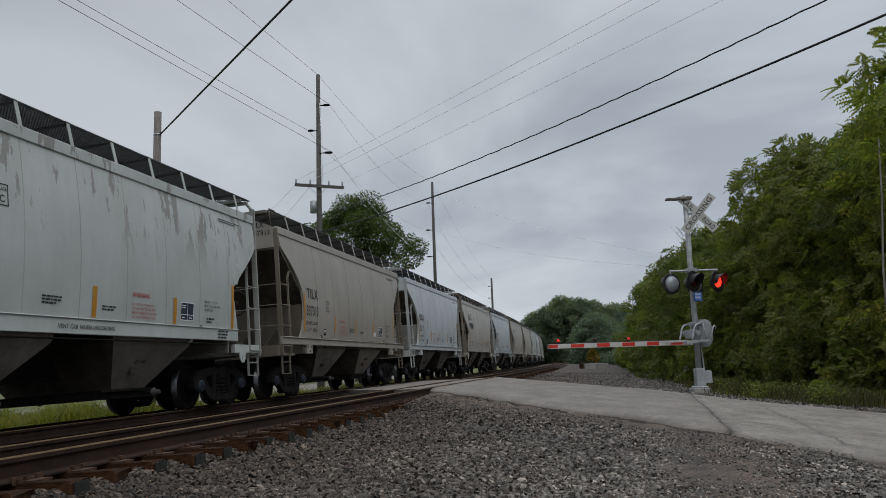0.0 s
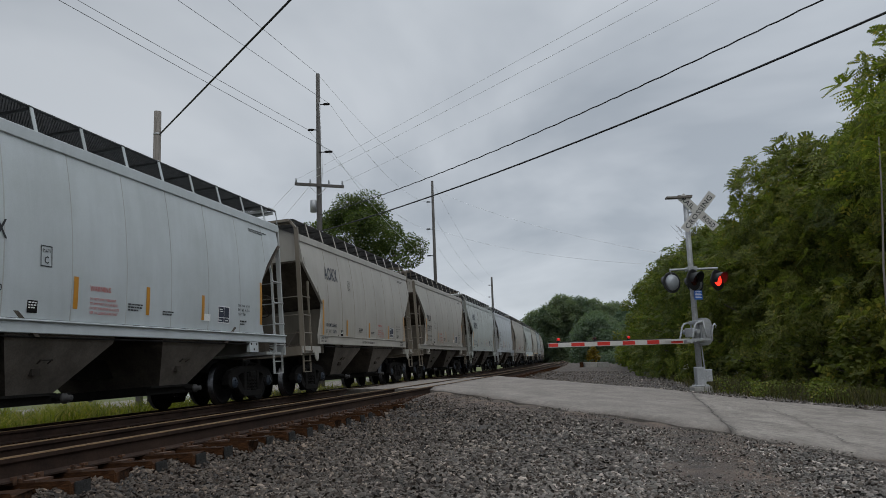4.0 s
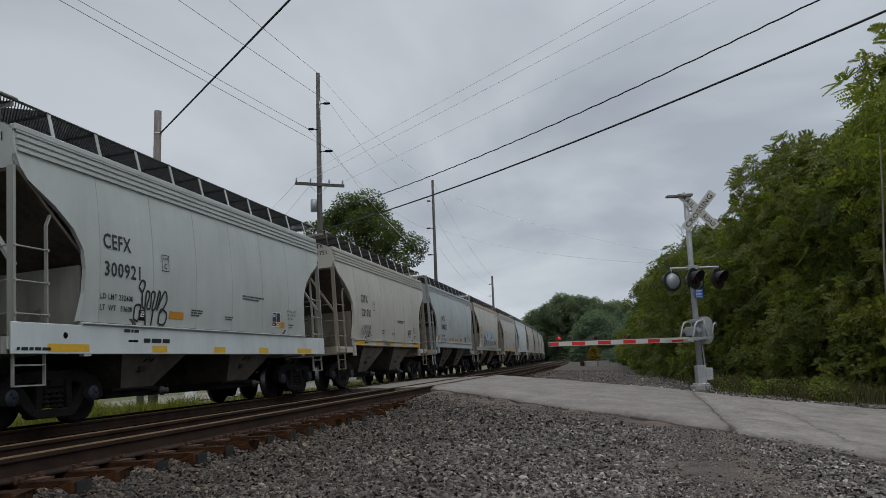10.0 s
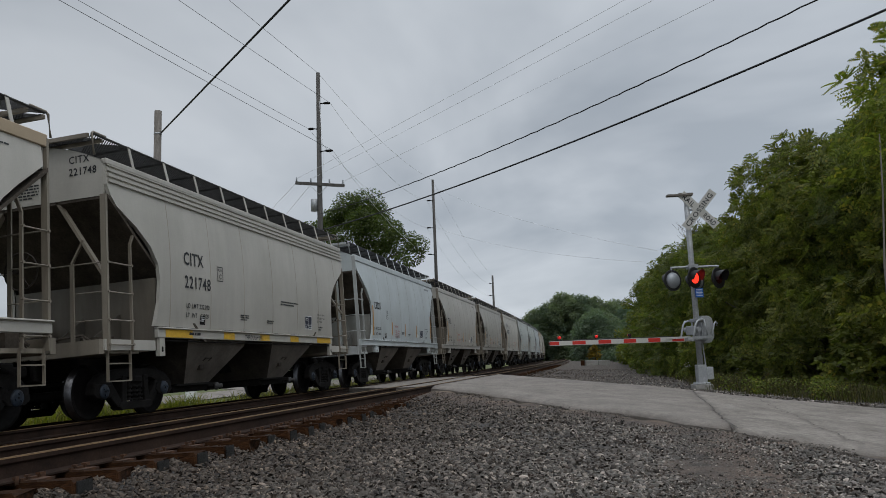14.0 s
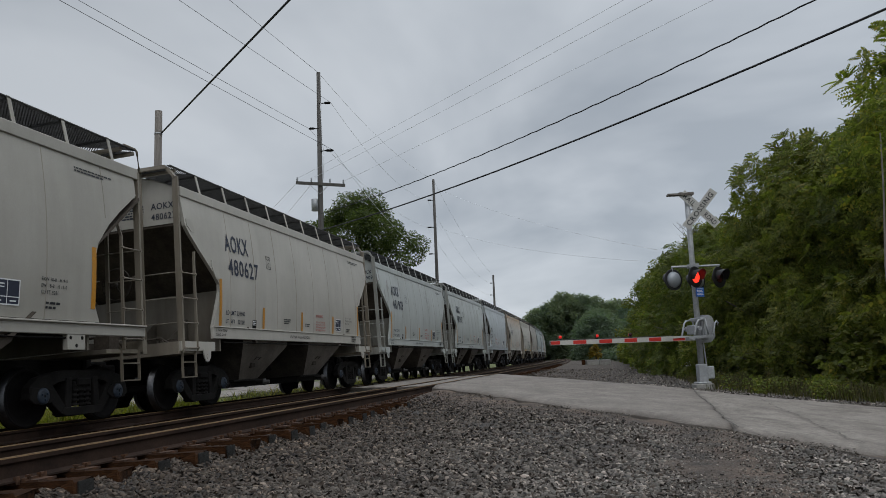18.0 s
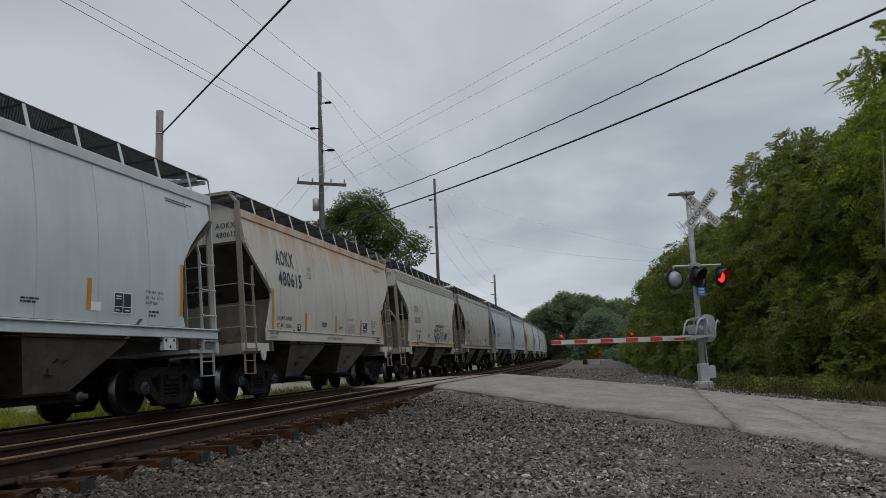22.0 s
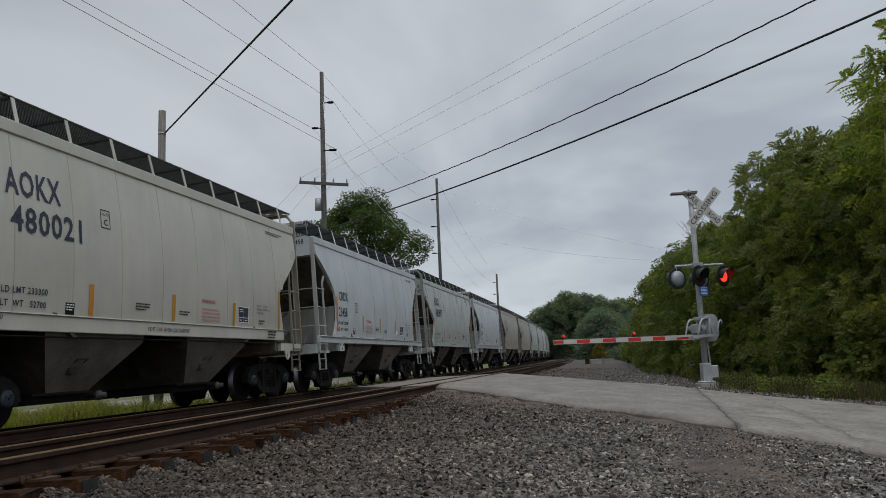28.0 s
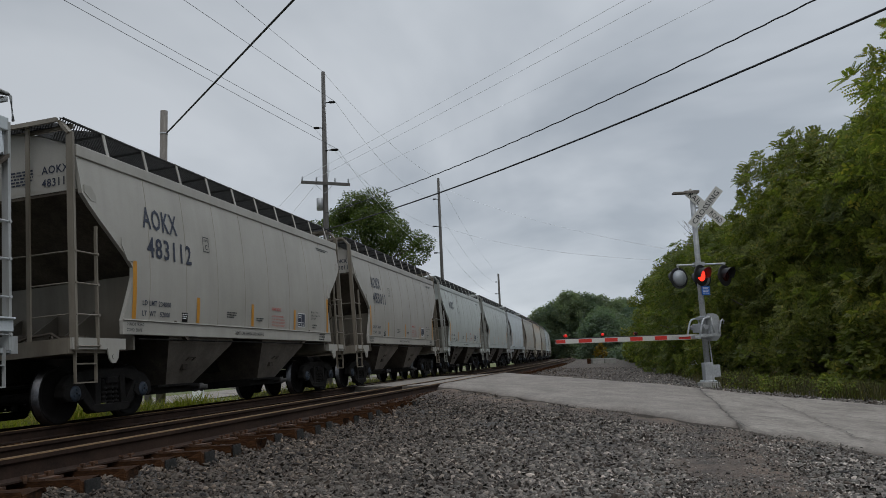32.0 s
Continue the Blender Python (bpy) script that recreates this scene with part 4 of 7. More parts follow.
def build_car(kind):
    t = TYPES[kind]
    car = tagged(new("covered_hopper_car"), "", "rail car", "hopper cars of the passing train")
    for right in (1, 0):
        bm = bmesh.new()
        side_shell(bm, t, right)
        part("side_sheet", bm, [M_PAINT, M_SEAM], car)
    # roof
    bm = bmesh.new()
    ys = [-1.46, -1.2, -.9, -.5, 0, .5, .9, 1.2, 1.46]
    a = [[bm.verts.new((x, y, roof_z(y))) for y in ys] for x in (-HALF + .62, BACK - .62)]
    for k in range(8):
        bm.faces.new((a[0][k], a[0][k + 1], a[1][k + 1], a[1][k])).smooth = True
    part("roof", bm, M_PAINT, car)
    # eave rails
    for sg in (-1, 1):
        bm = bmesh.new()
        o = side_off(4.3)
        if t["ribs"]:
            for i in range(4):
                z = 3.98 + i * .10
                y = side_off(z)
                rib = bmesh.new()
                box(rib, -HALF + .63, BACK - .63, min(sg * y, sg * (y + .035)), max(sg * y, sg * (y + .035)), z, z + .055)
                part("eave_rib", rib, M_PAINT, car)
            z0 = 4.30
        elif kind == "smooth":
            for z in (4.12, 4.20):
                y = side_off(z)
                rib = bmesh.new()
                box(rib, -HALF + .63, BACK - .63, min(sg * y, sg * (y + .025)), max(sg * y, sg * (y + .025)), z, z + .04)
                part("eave_rib", rib, M_PAINT, car)
            z0 = 4.28
        else:
            z0 = 4.20
        box(bm, -HALF + .60, BACK - .60, min(sg * (o - .06), sg * (o + .045)), max(sg * (o - .06), sg * (o + .045)), z0, 4.40)
        bmesh.ops.bevel(bm, geom=list(bm.edges), offset=0.012, segments=1, affect="EDGES")
        part("eave_rail", bm, M_PAINT, car)
    # ends: upright sheet, slope sheet, bolster web, shear plate
    for g in (-1, 1):
        X = lambda d: BACK - d if g > 0 else d - HALF
        bm = bmesh.new()
        ring = [(y, roof_z(y) - .01) for y in ys]
        foot = {"slab": 3.68, "oval": 3.86, "ribbed": 3.75, "smooth": 3.50}[kind]
        face = ENDS[kind]["face"]
        v = [bm.verts.new((X(face), y, z)) for y, z in ring] + [bm.verts.new((X(face), y, foot)) for y in ys[::-1]]
        bm.faces.new(v)
        w = [bm.verts.new((X(face + .04), y, z)) for y, z in ring] + [bm.verts.new((X(face + .04), y, foot)) for y in ys[::-1]]
        bm.faces.new(w[::-1])
        for i in range(len(v)):
            bm.faces.new((v[i], w[i], w[(i + 1) % len(v)], v[(i + 1) % len(v)]))
        part("end_sheet", bm, M_PAINT, car)
        bm = bmesh.new()
        q = [(X(face + .01), foot + .01), (X(face + .01), foot - .05), (X(3.6), 1.30), (X(3.7), 1.30)]
        prism(bm, q if g > 0 else q[::-1], -1.538, 1.538)
        part("slope_sheet", bm, M_ENDSLOPE, car, "grimy sloping end sheet, darkened for shade")
        bm = bmesh.new()
        zt = 2.46 if t["round"] else 2.40
        box(bm, min(X(1.98), X(2.03)), max(X(1.98), X(2.03)), -1.48, 1.48, 1.12, zt)
        part("bolster_web", bm, M_GRIMY, car, "dusty end bulkhead, dimmed for shade")
        for y in (-.75, 0, .75):
            bm = bmesh.new()
            prism(bm, [(X(.95), 1.14), (X(.95), 1.25), (X(1.97), 1.85), (X(1.97), 1.14)], y - .02, y + .02)
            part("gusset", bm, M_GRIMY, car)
        bm = bmesh.new()
        box(bm, min(X(.42), X(1.50)), max(X(.42), X(1.50)), -1.44, 1.44, 1.07, 1.14)
        box(bm, min(X(.40), X(.52)), max(X(.40), X(.52)), -1.46, 1.46, 1.06, 1.30)
        part("end_platform", bm, M_GRIMY, car)
        bm = bmesh.new()
        box(bm, min(X(-.08), X(.60)), max(X(-.08), X(.60)), -.10, .10, .80, .98)
        box(bm, min(X(-.18), X(.06)), max(X(-.18), X(.06)), -.17, .17, .74, 1.04)
        box(bm, min(X(.40), X(.50)), max(X(.40), X(.50)), -.26, .26, .70, 1.10)
        bmesh.ops.bevel(bm, geom=list(bm.edges), offset=0.03, segments=1, affect="EDGES")
        part("coupler", bm, M_TRUCK, car, "rusty black knuckle coupler")
        bm = bmesh.new()
        tube(bm, [(X(.70), -1.25, 1.20), (X(.72), -.90, 1.42), (X(.80), -.40, 1.40), (X(.85), .30, 1.22)], .022, 6)
        tube(bm, [(X(.55), -1.10, 1.14), (X(.60), -1.02, 1.36), (X(.75), -.86, 1.38), (X(.78), -.78, 1.16)], .014, 6)
        box(bm, min(X(.86), X(1.12)), max(X(.86), X(1.12)), -1.22, -.92, 1.14, 1.38)
        box(bm, min(X(.92), X(1.06)), max(X(.92), X(1.06)), -.78, -.60, 1.14, 1.30)
        part("brake_pipework", bm, M_ENDSLOPE, car, "dusty brake pipes and valve on the end platform")
        # brake gear on one end only
        if g < 0:
            bm = bmesh.new()
            lathe(bm, [(-.30, .02), (-.30, .15), (.22, .15), (.30, .06), (.45, .05)], "y", (X(1.25), .35, 1.36), 14)
            bar(bm, (X(1.25), .8, 1.36), (X(1.25), 1.3, 1.45), .04)
            part("brake_cylinder", bm, M_SLOPE, car, "dusty brake cylinder")
        else:
            bm = bmesh.new()
            ring = [(X(.50), -.95 + .29 * math.cos(a * .3927), 2.35 + .29 * math.sin(a * .3927)) for a in range(17)]
            tube(bm, ring, .014, 6)
            for a in range(3):
                bar(bm, (X(.54), -.95, 2.35), (X(.50), -.95 + .28 * math.cos(a * 2.094), 2.35 + .28 * math.sin(a * 2.094)), .018, None, 5)
            lathe(bm, [(X(.54), .05), (X(.62), .05)] if g < 0 else [(X(.62), .05), (X(.52), .05)], "x", (0, -.95, 2.35), 10)
            part("brake_wheel", bm, M_SLOPE, car, "spoked hand brake wheel")
        for sg in (-1, 1):
            Y = lambda o: sg * o
            # corner post; on two kinds it is carried up to the running board
            e = ENDS[kind]
            bm = bmesh.new()
            if kind == "slab":
                bar(bm, (X(e["post"]), Y(1.47), 1.10), (X(e["post"]), Y(1.47), 4.58), .12, .05)
                bar(bm, (X(e["post"]), Y(1.47), 4.56), (X(e["post"]), Y(1.30), 4.78), .12, .05)
            else:
                bar(bm, (X(e["post"]), Y(1.47), 1.10), (X(e["post"]), Y(1.47), e["post_top"]), .11, .05)
            part("corner_post", bm, M_GRIMY, car)
            # side ladder: a stile hooked to the sheet, rungs with bolted feet
            bm = bmesh.new()
            st, top = e["stile"], e["stile_top"]
            bar(bm, (X(st), Y(1.50), 1.12), (X(st), Y(1.50), top - .22), .05, .03)
            bar(bm, (X(st), Y(1.50), top - .23), (X(st + e["hook"]), Y(1.51), top), .05, .03)
            for z in e["rungs"]:
                bar(bm, (X(e["post"]), Y(1.515), z), (X(st), Y(1.515), z), .026, None, 6)
                for x in (e["post"], st):
                    bar(bm, (X(x), Y(1.50), z), (X(x), Y(1.545), z), .05, None, 6)
            part("side_ladder", bm, M_GRIMY, car)
            bm = bmesh.new()
            lo, hi = e["inner"]
            bar(bm, (X(e["post"]), Y(e["inner_y"]), lo), (X(e["post"]), Y(e["inner_y"]), hi), .07, .03)
            for k, z in enumerate(e["rungs"]):
                bar(bm, (X(e["post"]) - g * .02, Y(.30 if k == 0 else e["inner_y"]), z + .02), (X(e["post"]) - g * .02, Y(1.46), z + .01), .026, None, 6)
            if kind == "ribbed":
                bar(bm, (X(e["post"]), Y(e["inner_y"]), hi), (X(e["post"] + .05), Y(1.03), hi + .40), .06, .03)
            part("end_ladder", bm, M_GRIMY, car)
            if kind == "ribbed":
                bm = bmesh.new()
                bar(bm, (X(.66), Y(.50), 3.80), (X(.66), Y(1.44), 2.32), .10, .05)
                part("end_brace", bm, M_GRIMY, car)
            if kind == "slab":
                # raised patch plates with a hole on the cut edge
                for x0, x1, z0, z1 in ((.70, .98, 3.50, 3.74), (1.56, 1.88, 2.62, 3.00)):
                    bm = bmesh.new()
                    o = (side_off(z0) + side_off(z1)) / 2
                    prism(bm, [(X(x0), z1), (X(x1 - .12), z1), (X(x1), z0 + .1), (X(x1), z0), (X(x0 + .16), z0), (X(x0), z1 - .12)][::g], Y(o - .01), Y(o + .016))
                    part("patch_plate", bm, M_PAINT, car)
            # stirrup step below the corner, bent from one bar
            bm = bmesh.new()
            for x in (e["post"] + .04, st):
                bar(bm, (X(x), Y(1.45), .60), (X(x), Y(1.45), 1.14), .05, .015)
            for z in (.61, .90):
                bar(bm, (X(e["post"] + .04), Y(1.45), z), (X(st), Y(1.45), z), .05, .02)
            part("stirrup_step", bm, M_GRIMY, car)
            # jacking pad
            bm = bmesh.new()
            if kind == "smooth":
                prism(bm, [(X(1.62), 1.62), (X(2.02), 1.62), (X(1.97), 1.15), (X(1.70), 1.15)][::g], Y(1.46), Y(1.53))
                box(bm, min(X(.46), X(1.48)), max(X(.46), X(1.48)), min(Y(1.42), Y(1.48)), max(Y(1.42), Y(1.48)), 1.10, 1.28)
                lathe(bm, [(Y(1.525), .05), (Y(1.535), .05)], "y", (X(1.83), 0, 1.22), 10, [1])
            elif kind == "slab":
                box(bm, min(X(.45), X(1.75)), max(X(.45), X(1.75)), min(Y(1.40), Y(1.50)), max(Y(1.40), Y(1.50)), 1.12, 1.30)
                prism(bm, [(X(1.26), 1.14), (X(1.56), 1.14), (X(1.53), .98), (X(1.46), .90), (X(1.36), .90), (X(1.29), .98)][::g], Y(1.49), Y(1.515))
                lathe(bm, [(Y(1.512), .045), (Y(1.522), .045)], "y", (X(1.41), 0, 1.0), 10, [1])
            else:
                px, pw = (2.14, .40) if kind == "oval" else (2.0, .17)
                box(bm, min(X(px), X(px + pw)), max(X(px), X(px + pw)), min(Y(1.45), Y(1.535)), max(Y(1.45), Y(1.535)), 1.12 if pw > .3 else 1.02, 1.42 if pw > .3 else 1.55)
                if kind == "ribbed":
                    box(bm, min(X(.50), X(1.94)), max(X(.50), X(1.94)), min(Y(1.42), Y(1.49)), max(Y(1.42), Y(1.49)), 1.12, 1.30)
                for x, z in ((px + .07, 1.3), (px + pw - .07, 1.3), (px + pw / 2, 1.18)) if pw > .3 else ((px + .085, 1.12), (px + .085, 1.16)):
                    lathe(bm, [(Y(1.53), .03), (Y(1.540), .03), (Y(1.541), .002)], "y", (X(x), 0, z), 8, [1, 1])
            part("jacking_pad", bm, [M_PAINT, M_UNDER], car)
        # cross platform at roof level
        bm = bmesh.new()
        for d in (.42, .78):
            bar(bm, (X(d), -1.32, 4.78), (X(d), 1.32, 4.78), .05, .07)
        if kind in ("oval", "ribbed"):
            for sg in (-1, 1):
                tube(bm, [(X(.80), sg * 1.38, 4.84), (X(.46), sg * 1.38, 4.84), (X(.42), sg * 1.39, 4.80), (X(.42), sg * 1.43, 4.42)], .022, 6)
        part("platform_frame", bm, M_GRIMY, car)
        if "cross" not in TRUCK:
            TRUCK["cross"] = grating_mesh(-1.30, 1.30, -.17, .17, .055)
        shared("end_running_board", TRUCK["cross"], car, pose(X(.60), 0, 4.805, 0, 0, 90))
    # side sills
    for sg in (-1, 1):
        bm = bmesh.new()
        e = t["sill"]
        o = side_off(1.45)
        if kind == "smooth":
            box(bm, -HALF + e, BACK - e, min(sg * (o - .05), sg * (o + .03)), max(sg * (o - .05), sg * (o + .03)), 1.40, 1.66)
            box(bm, -HALF + e, BACK - e, min(sg * (o - .05), sg * (o + .06)), max(sg * (o - .05), sg * (o + .06)), 1.655, 1.685)
        elif kind == "slab":
            box(bm, -HALF + e, BACK - e, min(sg * (o - .05), sg * (o + .025)), max(sg * (o - .05), sg * (o + .025)), 1.369, 1.61)
            box(bm, -HALF + e, BACK - e, min(sg * (o - .05), sg * (o + .05)), max(sg * (o - .05), sg * (o + .05)), 1.605, 1.625)
        else:
            box(bm, -HALF + e, BACK - e, min(sg * (o - .05), sg * (o + .03)), max(sg * (o - .05), sg * (o + .03)), 1.35, 1.52)
            box(bm, -HALF + e, BACK - e, min(sg * (o - .05), sg * (o + .07)), max(sg * (o - .05), sg * (o + .07)), 1.515, 1.545)
        bmesh.ops.bevel(bm, geom=list(bm.edges), offset=0.008, segments=1, affect="EDGES")
        part("side_sill", bm, M_PAINT, car)
        bm = bmesh.new()
        bar(bm, (-HALF + 2.1, sg * 1.50, 1.30), (BACK - 2.1, sg * 1.50, 1.30), .03, None, 6)
        part("brake_pipe", bm, M_UNDER, car)
        # running board on brackets
        y0, y1 = sorted((sg * .50, sg * 1.37))
        key = "walk%d" % sg
        if key not in TRUCK:
            TRUCK[key] = grating_mesh(-HALF + .45, BACK - .45, y0, y1, .058)
        shared("running_board", TRUCK[key], car, pose(0, 0, 4.81))
        if "bracket%d" % sg not in TRUCK:
            bm = bmesh.new()
            bar(bm, (0, sg * 1.48, 4.38), (0, sg * 1.38, 4.84), .075, .012)
            bar(bm, (0, sg * 1.37, 4.79), (0, sg * .70, 4.79), .03, .04, 4, 1)
            bar(bm, (0, sg * .70, 4.66), (0, sg * .70, 4.80), .04, .02, 4, 1)
            me = bpy.data.meshes.new("bracket")
            bm.to_mesh(me); bm.free()
            me.materials.append(M_GRIMY)
            me.materials.append(M_GRATE)
            TRUCK["bracket%d" % sg] = me
        for k in range(10):
            shared("bracket", TRUCK["bracket%d" % sg], car, pose(-HALF + 1.45 + k * (LEN - 2.9) / 9, 0, 0))
    # hatch trough
    bm = bmesh.new()
    box(bm, -HALF + 1.2, BACK - 1.2, -.42, .42, 4.66, 4.86)
    for k in range(8):
        x = -HALF + 1.9 + k * (LEN - 3.8) / 7
        box(bm, x - .05, x + .05, -.45, .45, 4.70, 4.89)
    bmesh.ops.bevel(bm, geom=list(bm.edges), offset=0.02, segments=1, affect="EDGES")
    part("roof_hatch", bm, M_SLOPE, car, "long roof hatch cover")
    # hopper bays with outlet gates
    for g in (-1, 1):
        bm = bmesh.new()
        a0, a1 = (-3.44, -.98) if g < 0 else (.40, 2.86)
        top = [(a0, -1.47), (a1, -1.47), (a1, 1.47), (a0, 1.47)]
        mid = [(a0 + .03, -1.44), (a1 - .06, -1.44), (a1 - .06, 1.44), (a0 + .03, 1.44)]
        low = [(a0 + .50, -1.04), (a1 - 1.05, -1.04), (a1 - 1.05, 1.04), (a0 + .50, 1.04)]
        rings = [[bm.verts.new((x, y, z)) for x, y in ring] for ring, z in ((top, 1.40), (mid, 1.24), (low, .47))]
        for a, b in zip(rings, rings[1:]):
            for k in range(4):
                # end faces get the darker material, painting in the shade between bays
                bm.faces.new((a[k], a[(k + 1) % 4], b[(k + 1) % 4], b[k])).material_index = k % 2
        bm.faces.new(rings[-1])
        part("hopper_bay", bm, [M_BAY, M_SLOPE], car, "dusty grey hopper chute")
        bm = bmesh.new()
        c = (a0 + a1) / 2 - .27
        box(bm, c - .80, c + .95, -1.0, 1.0, .34, .49)
        box(bm, c - .80, c + .50, -1.10, 1.10, .46, .50)
        bar(bm, (c + .55, -1.25, .40), (c + .55, 1.25, .40), .06, None, 8)
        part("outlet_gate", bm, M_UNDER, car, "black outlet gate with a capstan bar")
        for sg in (-1, 1):
            bm = bmesh.new()
            lathe(bm, [(sg * 1.19, .03), (sg * 1.19, .085), (sg * 1.23, .085), (sg * 1.23, .05), (sg * 1.33, .05), (sg * 1.33, .02)], "y", (c + .55, 0, .40), 10)
            part("capstan", bm, M_CAPSTAN, car, "bare steel capstan of the gate")
            bm = bmesh.new()
            bar(bm, (c - .16, sg * 1.37, .98), (c + .10, sg * 1.37, .98), .022, None, 6)
            for x in (-.14, .08):
                bar(bm, (c + x, sg * 1.30, .93), (c + x, sg * 1.38, .99), .022, None, 6)
            box(bm, c - .20, c - .04, min(sg * 1.19, sg * 1.27), max(sg * 1.19, sg * 1.27), .76, .86)
            part("vibrator_bracket", bm, M_SLOPE, car, "small dark bracket on the chute")
    bm = bmesh.new()
    box(bm, -HALF + .4, HALF - .4, -.17, .17, .72, 1.08)
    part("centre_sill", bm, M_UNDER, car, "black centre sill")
    for x in (-TRUCKS / 2, TRUCKS / 2):
        build_truck(car, x)
    # reflective tape on the side towards the road
    if kind == "slab":
        for d, z, h in ((1.93, 1.64, 1.0), (4.0, 1.64, .50), (6.33, 1.65, .50), (8.67, 1.64, .50), (10.95, 1.62, .95)):
            add_tape(car, -HALF + d, z, h, .11, M_ORANGE, "amber reflective strip")
    elif kind == "smooth":
        for d, w, z, h in ((1.62, .42, 1.77, .23), (4.47, .43, 1.78, .11), (5.95, .45, 1.79, .10), (7.51, .47, 1.80, .11), (10.42, .46, 1.80, .21)):
            add_tape(car, -HALF + d + w / 2, z, h, w, M_ORANGE, "amber reflective panel")
        bm = bmesh.new()
        box(bm, -HALF + .392, -HALF + .397, -1.34, -.98, 1.13, 1.25)
        part("reflector_strip", bm, M_ORANGE, car, "amber reflective panel")
    elif kind == "oval":
        for d, z, h in ((1.99, 1.71, 1.03), (4.42, 1.75, .50), (6.33, 1.75, .50), (8.24, 1.75, .50), (10.90, 1.76, 1.0)):
            add_tape(car, -HALF + d, z, h, .105, M_ORANGE, "amber reflective strip")
    else:
        for d, w in YELLOW_TAPE:
            bm = bmesh.new()
            o = side_off(1.45) + .034
            box(bm, -HALF + d, -HALF + d + w, -o, -o + .002, 1.36, 1.51)
            part("reflector_strip", bm, M_YELLOW, car, "yellow reflective strip")
    return car


def on_side(x, z, lift=.010):
    return (x, -(side_off(z) + lift), z)


def add_tape(car, x, z, h, w, mat, label):
    bm = bmesh.new()
    prev = None
    for i in range(5):
        q = z + h * i / 4
        cur = [bm.verts.new(on_side(x - w / 2, q, .006)), bm.verts.new(on_side(x + w / 2, q, .006))]
        if prev:
            bm.faces.new((prev[0], prev[1], cur[1], cur[0]))
        prev = cur
    return part("reflector_strip", bm, mat, car, label)


def add_text(car, text, x, z, size, mat, wide=.92, width=0.0):
    vs, fs, w = letters(text, size, wide)
    if width:
        vs = [(a * width / w, b) for a, b in vs]
    return tagged(from_arrays("lettering", [on_side(x + a, z + b) for a, b in vs], fs, mat, car), kind="stuff") if vs else None


def add_end_text(car, text, y, z, size, mat, face):
    vs, fs, w = letters(text, size, .9)
    return tagged(from_arrays("lettering", [(face, y - a, z + b) for a, b in vs], fs, mat, car), kind="stuff")


BARS = {}


def add_bars(car, key, x, z, mat):
    """Small print as bars: rows of short dashes."""
    if key not in BARS:
        rng = random.Random(str(key))
        w, rows, h = key
        bm = bmesh.new()
        for i in range(rows):
            q = -i * h * 1.9
            u = 0.0
            while u < w * (1 if i < rows - 1 else .7):
                d = rng.uniform(h * 1.2, h * 4)
                v = [bm.verts.new((u, 0, q)), bm.verts.new((min(u + d, w), 0, q)), bm.verts.new((min(u + d, w), 0, q + h)), bm.verts.new((u, 0, q + h))]
                bm.faces.new(v)
                u += d + h * .6
        me = bpy.data.meshes.new("small_print")
        bm.to_mesh(me); bm.free()
        BARS[key] = me
    me = BARS[key]
    k2 = (key, mat.name)
    if k2 not in BARS:
        m2 = me.copy()
        m2.materials.append(mat)
        BARS[k2] = m2
    slope = math.degrees(math.atan(-2 * .050 * (z - 2.75)))
    ob = shared("small_print", BARS[k2], car, Matrix.Translation(on_side(x, z, .008)) @ pose(0, 0, 0, slope, 0, 0))
    tagged(ob, kind="stuff")
    return ob


WARNING_LINES = (("WARNING", .085), ("DO NOT APPLY VIBRATOR", .042), ("TO ANY PART OF CAR BODY", .042), ("EXCEPT VIBRATOR BRACKETS", .042), ("USE ON LOADED CAR ONLY", .042))
CLEARANCE_LINES = ((("EXW 10-8   H 9-3", .055), ("EW   8-8   H 15-0", .055), ("CU FT 3281", .055)), (("EW 10-1     H 15-0", .05), ("EXW 10-8  EXW H 9-8", .05), ("CU FT 3250", .05)))


def add_lines(car, lines, x, z, mat):
    """Several lines of small lettering as one flat print, laid on the side sheet."""
    key = (lines, mat.name)
    if key not in BARS:
        vs, fs, q = [], [], 0.0
        for text, h in lines:
            v, f, w = letters(text, h, .88)
            i = len(vs)
            vs += [(a, 0, b + q) for a, b in v]
            fs += [tuple(i + k for k in face) for face in f]
            q -= max(h * 1.75, .085 if h > .07 else 0)
        me = bpy.data.meshes.new("small_print")
        me.from_pydata(vs, [], fs)
        me.materials.append(mat)
        BARS[key] = me
    slope = math.degrees(math.atan(-2 * .050 * (z - 2.75)))
    ob = shared("small_print", BARS[key], car, Matrix.Translation(on_side(x, z, .008)) @ pose(0, 0, 0, slope, 0, 0))
    tagged(ob, kind="stuff")
    return ob


def placard(car, x, z, w, h, mat, lift=.006):
    bm = bmesh.new()
    v = [bm.verts.new(on_side(x + a, z + b, lift)) for a, b in ((0, 0), (w, 0), (w, h), (0, h))]
    bm.faces.new(v)
    return bm


